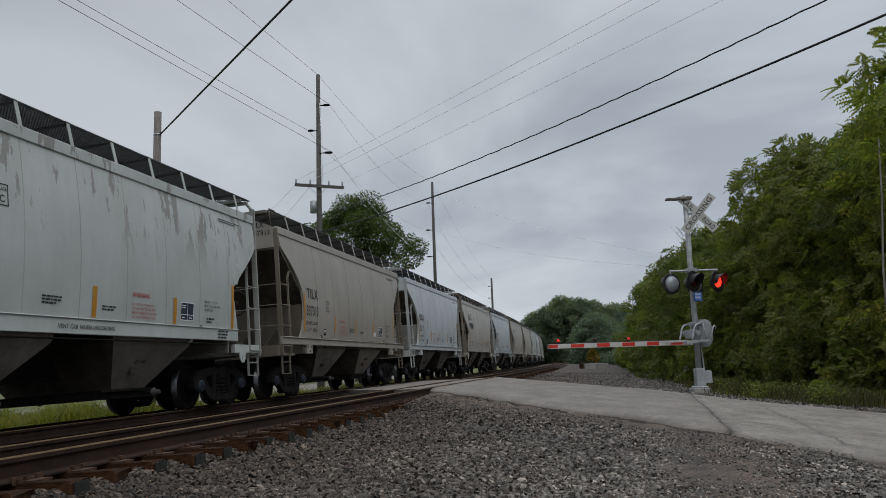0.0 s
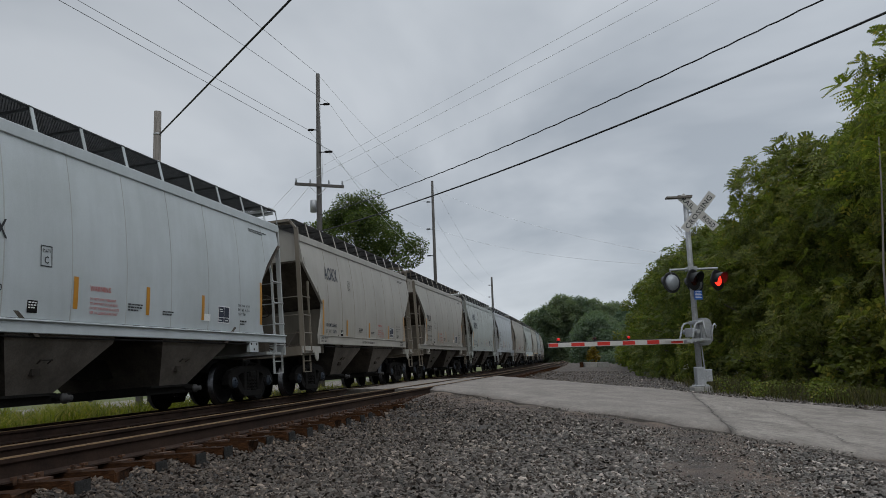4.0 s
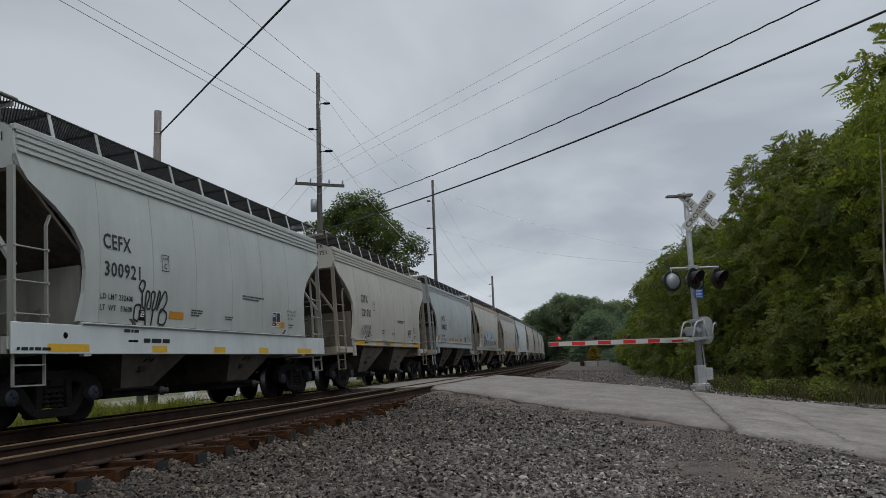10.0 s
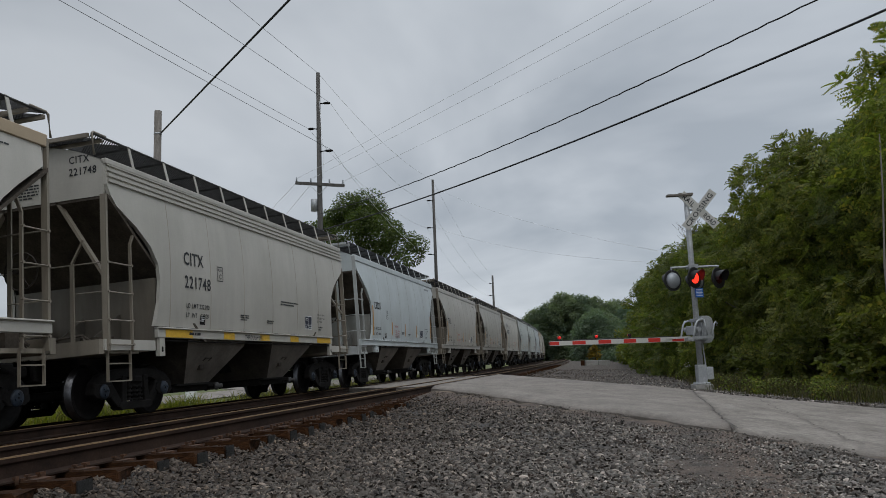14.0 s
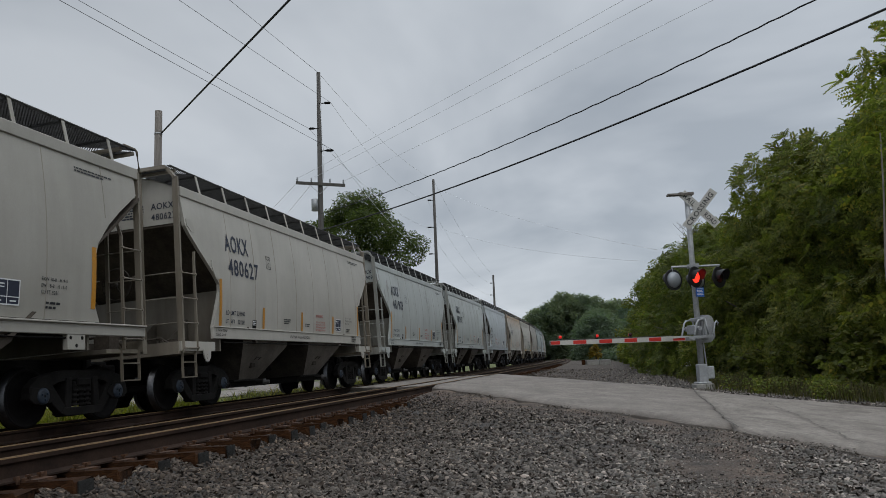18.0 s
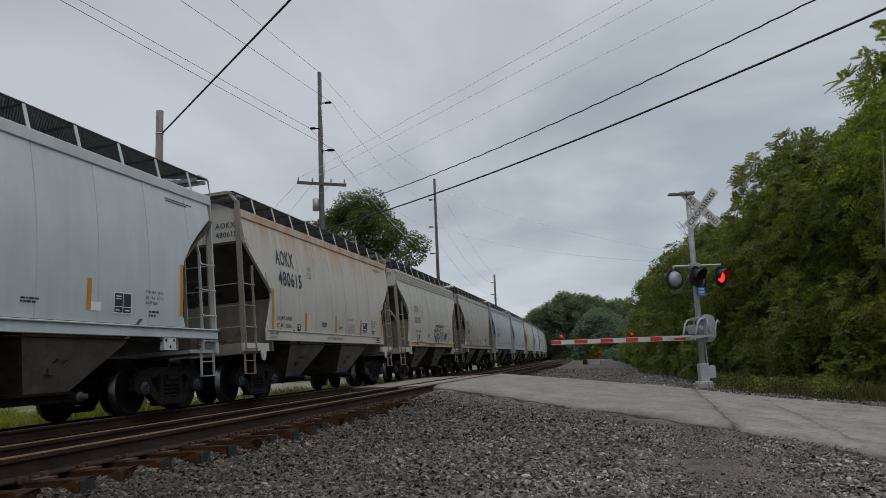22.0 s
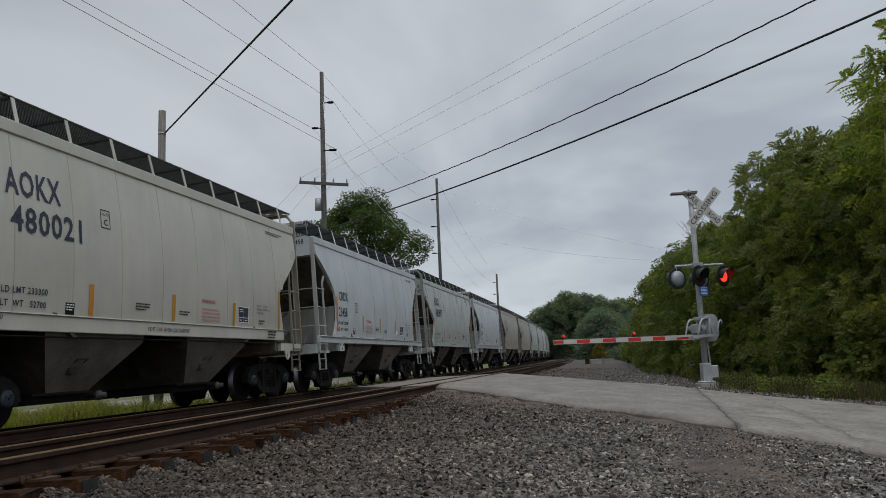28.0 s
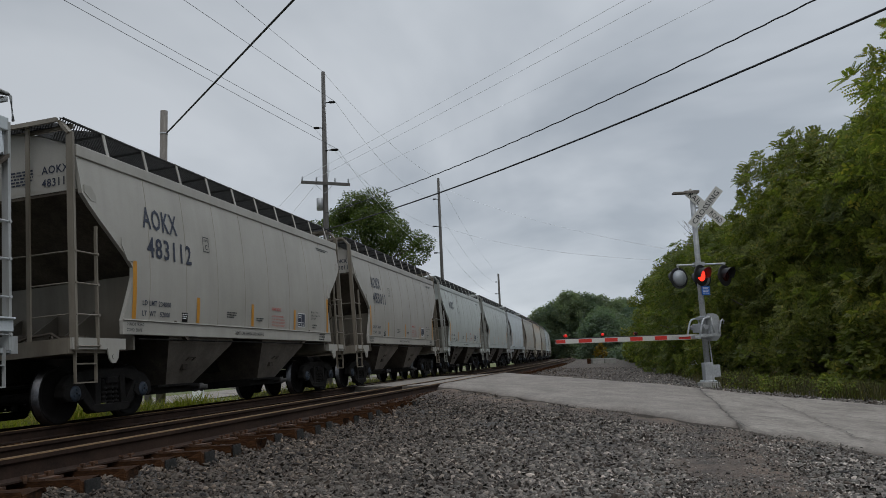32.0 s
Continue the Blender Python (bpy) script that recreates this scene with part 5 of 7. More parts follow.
def add_decals(car, kind, mark, number, ink, limits, shift=0.0):
    mx, mz, mw, nx, nz, nw, size, nsize = {
        "slab": (2.22, 3.29, 1.10, 2.30, 2.77, 1.46, .40, .38),
        "smooth": (2.60, 2.73, .86, 2.52, 2.30, 1.27, .26, .27),
        "oval": (2.17, 2.64, .82, 2.11, 2.16, .88, .28, .28),
        "ribbed": (2.68, 2.80, .76, 2.70, 2.34, 1.0, .26, .25)}[kind]
    mx, nx = mx + shift, nx + shift
    if len(number) == 5:
        nw *= .95 if mark == "SOXX" else .86
    if mark:
        add_text(car, mark, -HALF + mx, mz, size, ink, 1, mw)
    if number:
        add_text(car, number, -HALF + nx, nz, nsize, ink, 1, nw)
        ey, ez = {"slab": (-.83, 4.00), "oval": (-.78, 4.42), "smooth": (.15, 4.55), "ribbed": (-.80, 4.38)}[kind]
        face = -HALF + ENDS[kind]["face"] - .008
        add_end_text(car, mark, ey, ez, .135, ink, face)
        add_end_text(car, number, ey, ez - .215, .135, ink, face)
        low = 3.30 if kind == "oval" else 4.08
        bars = add_bars(car, (.5, 5, .028), 0, low, ink)
        lean = math.degrees(math.atan2(2.9, 2.5)) if kind == "oval" else 0
        bars.matrix_basis = Matrix.Translation((face if kind != "oval" else -HALF + 1.115, {"slab": -.16, "oval": -.28, "smooth": -.55, "ribbed": .30}[kind], low)) @ pose(0, 0, 0, 0, 0, -90) @ pose(0, 0, 0, -lean, 0, 0)
    lx, lz = {"slab": (2.15, 1.89), "smooth": (2.42, 1.95), "oval": (2.05, 1.91), "ribbed": (2.72 + 1.4 * shift, 1.95)}[kind]
    add_text(car, "LD LMT " + limits[0], -HALF + lx, lz, .095, ink, .9, .88)
    add_text(car, "LT  WT   " + limits[1], -HALF + lx, lz - .185, .095, ink, .9, .86)
    add_bars(car, (.95, 2, .026), -HALF + 10.55, 4.02, M_BLACK)
    # plate C box
    fx, fz = {"slab": (-HALF + 4.24, 3.10), "smooth": (-HALF + 4.70, 2.54), "oval": (-HALF + 3.64, 2.33), "ribbed": (-HALF + 4.12, 2.58)}[kind]
    bm = bmesh.new()
    for a, b, c, d in ((0, .24, 0, .016), (0, .24, .30, .316), (0, .016, 0, .316), (.224, .24, 0, .316)):
        bm.faces.new([bm.verts.new(on_side(fx + i, fz + j, .006)) for i, j in ((a, c), (b, c), (b, d), (a, d))])
    part("plate_frame", bm, M_BLACK, car)
    add_text(car, "PLATE", fx + .04, fz + .215, .05, M_BLACK, .8)
    add_text(car, "C", fx + .07, fz + .05, .11, M_BLACK)
    # consolidated stencils, load plates, warnings
    part("defect_card_holder", placard(car, -HALF + 3.42, 1.64, .20, .18, M_UNDER), M_UNDER, car)
    add_bars(car, (.16, 3, .02), -HALF + 3.44, 1.78, M_WHITE)
    b0, b1 = (5.75, 6.8) if kind == "oval" else (5.15, 6.52)
    add_bars(car, (.42, 3, .026), -HALF + b0, 1.90, M_BLACK)
    add_bars(car, (.36, 2, .026), -HALF + b1, 1.83, M_BLACK)
    wx = 7.32 if kind != "oval" else 4.75
    if kind == "ribbed":
        add_bars(car, (1.1, 2, .034), -HALF + 7.3, 2.34, M_BLACK)
    else:
        add_lines(car, WARNING_LINES, -HALF + wx, 2.06, M_REDTXT)
    part("data_plate", placard(car, -HALF + 8.86, 1.72, .48, .36, M_NAVY), M_NAVY, car)
    bm = bmesh.new()
    for a, b, c, d in ((.0, .48, .0, .018), (0, .48, .342, .36), (0, .018, 0, .36), (.462, .48, 0, .36), (.24, .252, .02, .34), (.02, .46, .11, .122), (.05, .19, .28, .30), (.05, .19, .24, .255), (.05, .15, .05, .07), (.30, .42, .05, .07)):
        bm.faces.new([bm.verts.new(on_side(-HALF + 8.86 + i, 1.72 + j, .009)) for i, j in ((a, c), (b, c), (b, d), (a, d))])
    part("data_print", bm, M_WHITE, car)
    add_lines(car, CLEARANCE_LINES[kind == "slab"], -HALF + 9.74, 2.12, M_BLACK)
    if kind == "oval":
        part("route_card", placard(car, -HALF + 8.26, 1.74, .28, .14, M_WHITE), M_WHITE, car, "small white route card")
    add_bars(car, (.30, 2, .035), -HALF + 9.85, 1.78, M_BLACK)
    if kind == "slab":
        add_text(car, "VENT CAR WHEN UNLOADING", -HALF + 5.5, 1.45, .07, M_BLACK).location.y = -.028
        add_lines(car, (("2 INCH TREAD", .055), ("COND. SHOE", .055)), -HALF + 1.72, 1.52, M_BLACK).location.y -= .028
        add_bars(car, (.42, 3, .035), HALF - 2.75, 1.54, M_BLACK).location.y -= .028
    elif kind == "ribbed":
        if not shift < 0:
            add_lines(car, (("THROUGH SILL", .105),), -HALF + 5.35, 1.38, M_BLACK).location.y -= .034
        add_bars(car, (.6, 1, .05), -HALF + 3.0, 1.42, M_BLACK).location.y -= .034


def blob(cx, cz, rx, rz, rng, k=14, jag=.25):
    out = []
    for i in range(k):
        a = 2 * math.pi * i / k
        r = 1 + rng.uniform(-jag, jag)
        out.append((cx + rx * r * math.cos(a), cz + rz * r * math.sin(a)))
    return out


def add_patch(car, outline, mat, lift, name="spray_paint"):
    """A flat painted shape on the side sheet."""
    bm = bmesh.new()
    cx, cz = sum(p[0] for p in outline) / len(outline), sum(p[1] for p in outline) / len(outline)
    c = bm.verts.new(on_side(cx, cz, lift + .001))
    m = [bm.verts.new(on_side((x + cx) / 2, (z + cz) / 2, lift)) for x, z in outline]
    v = [bm.verts.new(on_side(x, z, lift)) for x, z in outline]
    k = len(v)
    for i in range(k):
        bm.faces.new((c, m[i], m[(i + 1) % k]))
        bm.faces.new((m[i], v[i], v[(i + 1) % k], m[(i + 1) % k]))
    return part(name, bm, mat, car)


def stroke(car, pts, w, mat, lift):
    """A painted line on the side sheet."""
    bm = bmesh.new()
    prev = None
    for i, p in enumerate(pts):
        a, b = pts[max(0, i - 1)], pts[min(len(pts) - 1, i + 1)]
        d = Vector((b[0] - a[0], b[1] - a[1]))
        d = d.normalized() if d.length else Vector((1, 0))
        cur = (bm.verts.new(on_side(p[0] - d.y * w / 2, p[1] + d.x * w / 2, lift)), bm.verts.new(on_side(p[0] + d.y * w / 2, p[1] - d.x * w / 2, lift)))
        if prev:
            bm.faces.new((prev[0], cur[0], cur[1], prev[1]))
        prev = cur
    return part("spray_stroke", bm, mat, car)


def smooth_line(pts, steps=5):
    """A soft curve through a few points of the plan of a tag."""
    out = []
    q = [pts[0]] + list(pts) + [pts[-1]]
    for a, b, c, d in zip(q, q[1:], q[2:], q[3:]):
        for k in range(steps):
            t = k / steps
            out.append(tuple(.5 * (2 * b[j] + (c[j] - a[j]) * t + (2 * a[j] - 5 * b[j] + 4 * c[j] - d[j]) * t * t + (3 * b[j] - a[j] - 3 * c[j] + d[j]) * t ** 3) for j in (0, 1)))
    return out + [pts[-1]]


def sprayed(car, x, z, w, h, strokes, width, mat, lift=.010):
    """Strokes drawn in a unit square, laid on the side sheet w by h metres from (x, z)."""
    for i, pts in enumerate(strokes):
        line_ = smooth_line([(x + w * u, z + h * v) for u, v in pts])
        stroke(car, line_, width, mat, lift + .0005 * i)


LOOPS = (((.0, .1), (.02, .4), (.18, .42), (.12, .1), (.0, .12)), ((.12, .85), (.2, 1.0), (.3, .95), (.22, .75), (.12, .85)), ((.22, .75), (.22, .45), (.3, .4), (.34, .75), (.44, .72), (.36, .42), (.46, .40), (.5, .75), (.6, .74), (.52, .38), (.62, .42), (.72, .8), (.76, .7), (.66, .36)), ((.3, .4), (.34, .0)), ((.56, .38), (.5, -.1), (.62, -.45)), ((.66, .36), (.9, .82), (.97, .6), (.78, .3)), ((.72, .05), (.78, .38), (.98, .30), (.92, .06), (.74, .04)))
SCRIBBLE = (((.0, .0), (.02, .6), (.12, .95), (.16, .5), (.06, .02), (.2, .0)), ((.2, .0), (.22, .6), (.32, 1.0), (.40, .6), (.28, .35), (.22, .5)), ((.4, .95), (.58, .95), (.44, .1), (.6, .1)), ((.6, .1), (.62, .6), (.70, 1.05), (.78, .7), (.68, .4), (.64, .5)), ((.78, .05), (.8, .9), (.88, .95), (.84, .1)), ((.62, .05), (.8, .45), (1.0, .2)), ((.4, -.2), (.66, -.2)), ((.5, .2), (.5, .85)))
THROW = (((.0, .55), (.12, .15), (.24, .38), (.28, .0), (.20, .0), (.16, .2)), ((.0, .55), (.10, .75), (.20, .58), (.24, .95), (.42, 1.0), (.50, .72), (.40, .45), (.28, .38)), ((.34, .30), (.42, .48), (.60, .42), (.62, .22), (.44, .20), (.34, .30)), ((.28, .0), (.36, -.14), (.48, -.06), (.52, .04), (.66, -.14), (.82, -.08), (.90, .2), (.82, .5), (.70, .55), (.82, .60), (.80, .82), (.66, .66), (.58, .80)), ((.36, .85), (.36, .60)), ((.30, .76), (.42, .68)), ((.30, .66), (.42, .78)))
SIDE_TAG = (((.0, .75), (.25, .95), (.42, .8), (.2, .65), (.05, .7), (.3, .5)), ((.5, .2), (.48, .0), (.56, .05), (.52, .95)), ((.52, .1), (.62, .6), (.62, .1), (.70, .6), (.70, .1)), ((.78, .7), (.78, .05), (.9, .45), (.78, .3), (1.0, .05)))


def mural(car):
    """Blue and silver lettering sprayed low along the side: clouds, letters pale above and grey below, dark shades."""
    rng = random.Random(3)
    x0, x1, z0, z1 = -HALF + 3.48, -HALF + 8.85, 1.64, 2.76
    U = lambda u: x0 + (x1 - x0) * u
    V = lambda v: z0 + (z1 - z0) * v
    # three clouds of pale and deeper blue behind the letters
    for i, (u, v, r) in enumerate(((.36, .78, .20), (.41, .86, .22), (.45, .72, .20), (.33, .62, .16), (.30, .72, .10), (.58, .62, .16), (.64, .78, .20), (.68, .70, .18), (.61, .60, .14), (.80, .70, .18), (.84, .58, .15), (.86, .48, .12), (.93, .45, .12), (.95, .36, .10), (.10, .50, .20), (.06, .36, .16), (.15, .46, .16), (.04, .14, .14), (.09, .06, .12), (.50, .50, .22), (.74, .45, .20))):
        add_patch(car, blob(U(u), V(v), r, r * 1.05, rng, 18, .14), M_GRAF_B if i % 3 else M_GRAF_C, .007 + .0002 * i)
    # letters: silver in their upper half, greyer below
    letters_ = (
        ((.13, .55), (.23, .72), (.27, .50), (.22, .34), (.16, .44)),
        ((.14, .02), (.18, .36), (.28, .52), (.38, .58), (.41, .98), (.46, .76), (.48, .56), (.42, .30), (.36, .04)),
        ((.38, .04), (.44, .30), (.47, .70), (.50, .80), (.56, .50), (.60, .76), (.60, .40), (.58, .06), (.52, .16), (.48, .02)),
        ((.59, .04), (.62, .42), (.70, .52), (.73, .34), (.70, .04), (.66, .20)),
        ((.71, .04), (.73, .50), (.78, .70), (.82, .44), (.80, .04), (.76, .18)),
        ((.81, .04), (.82, .46), (.90, .44), (.92, .20), (.99, .36), (.95, .04), (.88, .10)),
    )
    for k, shape in enumerate(letters_):
        pts = [(U(u), V(v)) for u, v in shape]
        add_patch(car, pts, M_GRAF_W, .0125 + .0006 * k)
        low = [(U(u), V(min(v, .34 + .10 * u * (1 - u)))) for u, v in shape]
        add_patch(car, low, M_GRAF_G, .0145 + .0006 * k)
        stroke(car, pts + pts[:1], .028, M_GRAF_P, .0185 + .0005 * k)
    # dark counters and shades between the letters
    for i, shape in enumerate((((.12, .06), (.13, .40), (.20, .30), (.16, .02)), ((.34, .22), (.37, .30), (.40, .26), (.36, .16)), ((.37, .02), (.40, .14), (.42, .10)), ((.53, .08), (.53, .20), (.57, .18), (.56, .06)), ((.65, .06), (.66, .26), (.69, .30), (.70, .06)), ((.80, .02), (.81, .24), (.83, .02)), ((.87, .28), (.90, .36), (.91, .28)), ((.94, .02), (.95, .20), (.98, .18)), ((.50, .36), (.52, .52), (.54, .50)), ((.73, .28), (.74, .44), (.75, .28)))):
        add_patch(car, [(U(u), V(v)) for u, v in shape], M_GRAF_D, .0225 + .0002 * i)
    for i, (u, v, r) in enumerate(((.31, .60, .10), (.34, .61, .07), (.67, .55, .11), (.64, .54, .07), (.82, .62, .07), (.83, .55, .05), (.015, .52, .10), (.035, .40, .05), (.03, .28, .08), (.045, .34, .05), (.005, .16, .09), (.045, .18, .04), (.08, .50, .06), (.105, .46, .06), (.11, .52, .05), (.12, .36, .06), (.975, .40, .04), (.965, .28, .05), (.99, .30, .06))):
        add_patch(car, blob(U(u), V(v), r, r, rng, 12, .05), M_GRAF_D, .0245 + .0002 * i)
    stroke(car, smooth_line([(U(u), V(v)) for u, v in ((.345, .60), (.375, .68), (.39, .80), (.40, .95))]), .035, M_GRAF_D, .0285)
    for i in range(4):
        stroke(car, [(U(.065 + .016 * i), V(.04)), (U(.07 + .017 * i), V(.36 - .03 * i))], .03, M_GRAF_W, .0290 + .0002 * i)
    # drips and marks carried down over the sill
    for i, (u, w) in enumerate(((.115, .10), (.20, .06), (.30, .12), (.52, .14), (.56, .05), (.60, .06), (.74, .10), (.84, .10), (.92, .14), (.96, .06))):
        bm = bmesh.new()
        y = -(side_off(1.45) + .0335)
        bm.faces.new([bm.verts.new((U(u) + a, y, z)) for a, z in ((0, 1.37), (w * .5, 1.37), (w, 1.49), (w * .3, 1.50))])
        part("spray_paint", bm, M_GRAF_D if i % 2 else M_GRAF_B, car)


C_BEIGE, C_GREIGE, C_WHITE, C_PALE, C_CREAM, C_BLUE, C_BROWN = (.405, .385, .350), (.342, .324, .292), (.47, .505, .525), (.415, .438, .425), (.44, .42, .38), (.375, .405, .415), (.325, .300, .268)
CARS = [
    # type, colour, mark, number, limits
    ("slab", C_PALE, "", "", ("", "")),
    ("oval", C_BROWN, "TILX", "337313", ("232400", "53600")),
    ("oval", C_WHITE, "CRDX", "23111", ("232200", "53800")),
    ("slab", C_BEIGE, "AOKX", "498989", ("233800", "52200")),
    ("oval", C_WHITE, "CRDX", "23468", ("232200", "53800")),
    ("slab", C_GREIGE, "AOKX", "", ("234000", "52000")),
    ("oval", C_GREIGE, "TILX", "333771", ("232600", "53400")),
    ("slab", C_PALE, "AOKX", "482192", ("234300", "51700")),
    ("oval", C_WHITE, "CRDX", "23053", ("232200", "53800")),
    ("oval", C_GREIGE, "TILX", "333254", ("232400", "53600")),
    ("ribbed", C_PALE, "CEFX", "300921", ("232400", "53600")),
    ("ribbed", C_CREAM, "CITX", "221751", ("232100", "53900")),
    ("smooth", C_BLUE, "JAIX", "860057", ("234800", "51200")),
    ("oval", C_CREAM, "SOXX", "33631", ("232600", "53400")),
    ("ribbed", C_CREAM, "CITX", "221748", ("232100", "53900")),
    ("oval", C_WHITE, "CRDX", "", ("232200", "53800")),
    ("oval", C_BEIGE, "TILX", "", ("232600", "53400")),
    ("oval", C_GREIGE, "TILX", "334153", ("232600", "53400")),
    ("slab", C_CREAM, "AOKX", "480627", ("233900", "52100")),
    ("slab", C_PALE, "AOKX", "481909", ("234300", "51700")),
    ("slab", C_PALE, "AOKX", "481912", ("234300", "51700")),
    ("oval", C_WHITE, "CRDX", "23274", ("232200", "53800")),
    ("slab", C_CREAM, "AOKX", "480615", ("233900", "52100")),
    ("ribbed", C_CREAM, "CITX", "221592", ("232100", "53900")),
    ("oval", C_GREIGE, "TILX", "333888", ("232400", "53600")),
    ("smooth", C_BLUE, "JAIX", "860237", ("234400", "51600")),
    ("smooth", C_BLUE, "NFRX", "", ("232800", "53200")),
    ("slab", C_CREAM, "AOKX", "480021", ("233300", "52700")),
    ("oval", C_WHITE, "CRDX", "23458", ("232300", "53700")),
    ("slab", C_PALE, "AOKX", "483897", ("234000", "52000")),
    ("oval", C_WHITE, "CRDX", "22988", ("232400", "53600")),
    ("slab", C_GREIGE, "AOKX", "483112", ("234000", "52000")),
    ("slab", C_GREIGE, "AOKX", "483011", ("234000", "52000")),
    ("slab", C_PALE, "AOKX", "", ("", "")),
    ("slab", C_PALE, "AOKX", "", ("", "")),
    ("oval", C_WHITE, "CRDX", "", ("", "")),
    ("oval", C_GREIGE, "", "", ("", "")),
    ("slab", C_CREAM, "", "", ("", "")),
    ("slab", C_GREIGE, "", "", ("", "")),
    ("oval", C_WHITE, "", "", ("", "")),
    ("slab", C_PALE, "", "", ("", "")),
    ("oval", C_GREIGE, "", "", ("", "")),
    ("slab", C_CREAM, "", "", ("", "")),
    ("oval", C_WHITE, "", "", ("", "")),
]
WORDS = {C_BEIGE: "warm beige", C_GREIGE: "grimy grey-beige", C_WHITE: "bluish white", C_PALE: "pale grey-green", C_CREAM: "cream", C_BLUE: "pale blue-grey", C_BROWN: "darker brown-grey"}
SHAPE = {"slab": "straight-cut end openings", "oval": "rounded end openings", "ribbed": "ribbed eave and yellow tape", "smooth": "smooth panels and amber squares"}
TRAIN = []


def travelled(t):
    """Metres the train has moved since the car of index 0 stood with its end 9.92 m along."""
    return (-0.000571722 * t * t + 0.974568 * t - 0.6106) * LEN


def car_s(i, t):
    return 9.52 + HALF + (i - 1) * LEN - travelled(t)


def build_train():
    last = {}
    for i, c in enumerate(CARS):
        last[c[0]] = i
    proto = {k: build_car(k) for k in TYPES}
    for i, (kind, col, mark, number, limits) in enumerate(CARS):
        m = track_pose(car_s(i, 0))
        if last[kind] == i:
            car = proto[kind]
            car.matrix_basis = m
        else:
            car = copy_thing(proto[kind], m)
        TRAIN.append(car)
        rng = random.Random(i)
        shade = rng.uniform(.94, 1.04)
        tint = [min(1, v * shade * rng.uniform(.993, 1.007)) for v in col]
        worn = {C_WHITE: .86, C_PALE: .74, C_BLUE: .80}.get(col, .56)
        for o in car.children_recursive:
            o.color = (*tint, 1)
            if o.name.split(".")[0] in ("corner_post", "side_ladder", "end_ladder", "stirrup_step", "end_platform", "platform_frame", "end_brace"):
                o.color = (tint[0] * worn, tint[1] * worn * (.97 if worn > .6 else .92), tint[2] * worn * (.95 if worn > .6 else .82), 1)
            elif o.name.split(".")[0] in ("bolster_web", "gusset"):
                # dust-brown, and dimmed for the shade under the car ends, gussets most
                shade_dim = .50 * (worn + .2) * (.6 if o.name.startswith("gusset") else 1)
                o.color = (tint[0] * shade_dim, tint[1] * shade_dim * .93, tint[2] * shade_dim * .85, 1)
        swap = {7: M_PEEL, 0: M_PEEL, 19: M_PEEL_LIGHT, 20: M_PEEL_LIGHT, 29: M_PEEL, 33: M_PEEL_LIGHT, 34: M_PEEL_LIGHT, 22: M_RUSTY, 37: M_RUSTY}.get(i)
        if swap:
            for o in car.children:
                if o.name.split(".")[0] in ("side_sheet", "eave_rail"):
                    o.material_slots[0].link = "OBJECT"
                    o.material_slots[0].material = swap
        what = {7: ", paint flaking", 19: ", paint flaking", 20: ", paint flaking", 22: ", rust streaks", 13: " and blue graffiti", 10: ", graffiti", 23: ", graffiti", 9: ", black tag"}.get(i, "")
        tagged(car, "%s hopper car with %s%s" % (WORDS[col], SHAPE[kind], what))
        if i < 34:
            ink = M_NAVY if kind == "slab" or mark == "SOXX" else M_BLACK
            add_decals(car, kind, mark, number, ink, limits if limits[0] else ("234000", "52000"), -.26 if i == 10 else .12 if kind == "ribbed" else 0.0)
    mural(TRAIN[13])
    for o in TRAIN[13].children:
        if o.name.split(".")[0] == "reflector_strip":
            o.location.y -= .032
    for o in TRAIN[13].children:
        if o.name.split(".")[0] == "eave_rail":
            o.color = (.40, .31, .21, 1)
    # one car has a deep side skirt instead of the shallow sill
    o = side_off(1.45) + .032
    bm = bmesh.new()
    box(bm, -HALF + .50, HALF - .74, -o, -o + .04, 1.05, 1.50)
    bmesh.ops.bevel(bm, geom=list(bm.edges), offset=.008, segments=1, affect="EDGES")
    skirt = part("side_skirt", bm, M_PAINT, TRAIN[10], "deep white side skirt")
    skirt.color = (.52, .56, .57, 1)
    for o in [c for c in TRAIN[10].children if c.name.split(".")[0] == "reflector_strip"]:
        bpy.data.objects.remove(o)
    y = side_off(1.45) + .034
    for x, w in ((1.19, .92), (3.82, .47), (6.03, .46), (8.10, .50), (10.35, .95)):
        bm = bmesh.new()
        box(bm, -HALF + x, -HALF + x + w, -y, -y + .002, 1.08, 1.20)
        part("reflector_strip", bm, M_YELLOW, TRAIN[10], "yellow reflective strip")
    bm = bmesh.new()
    lathe(bm, [(-y, .001), (-y, .05)], "y", (-HALF + 1.57, 0, 1.33), 12)
    part("lifting_hole", bm, M_UNDER, TRAIN[10], "dark lifting hole in the skirt")
    add_bars(TRAIN[10], (1.05, 1, .075), -HALF + 3.56, 1.25, M_BLACK).location.y = -y - .002
    add_bars(TRAIN[10], (.75, 1, .045), -HALF + .58, 1.10, M_BLACK).location.y = -y - .002
    part("defect_card_holder", placard(TRAIN[10], -HALF + 3.12, 1.12, .28, .17, M_UNDER, .06), M_UNDER, TRAIN[10])
    for x in (4.37, 9.1):
        add_tape(TRAIN[10], -HALF + x + .25, 1.71, .14, .50, M_ORANGE, "amber reflective panel")
    sprayed(TRAIN[9], -HALF + 5.04, 1.62, 1.40, .38, SCRIBBLE, .045, M_BLACK)
    sprayed(TRAIN[10], -HALF + 3.28, 1.56, 1.02, .78, LOOPS, .040, M_BLACK)
    sprayed(TRAIN[11], -HALF + 2.7, 1.62, 1.2, .32, SCRIBBLE, .030, M_GRAF_T)
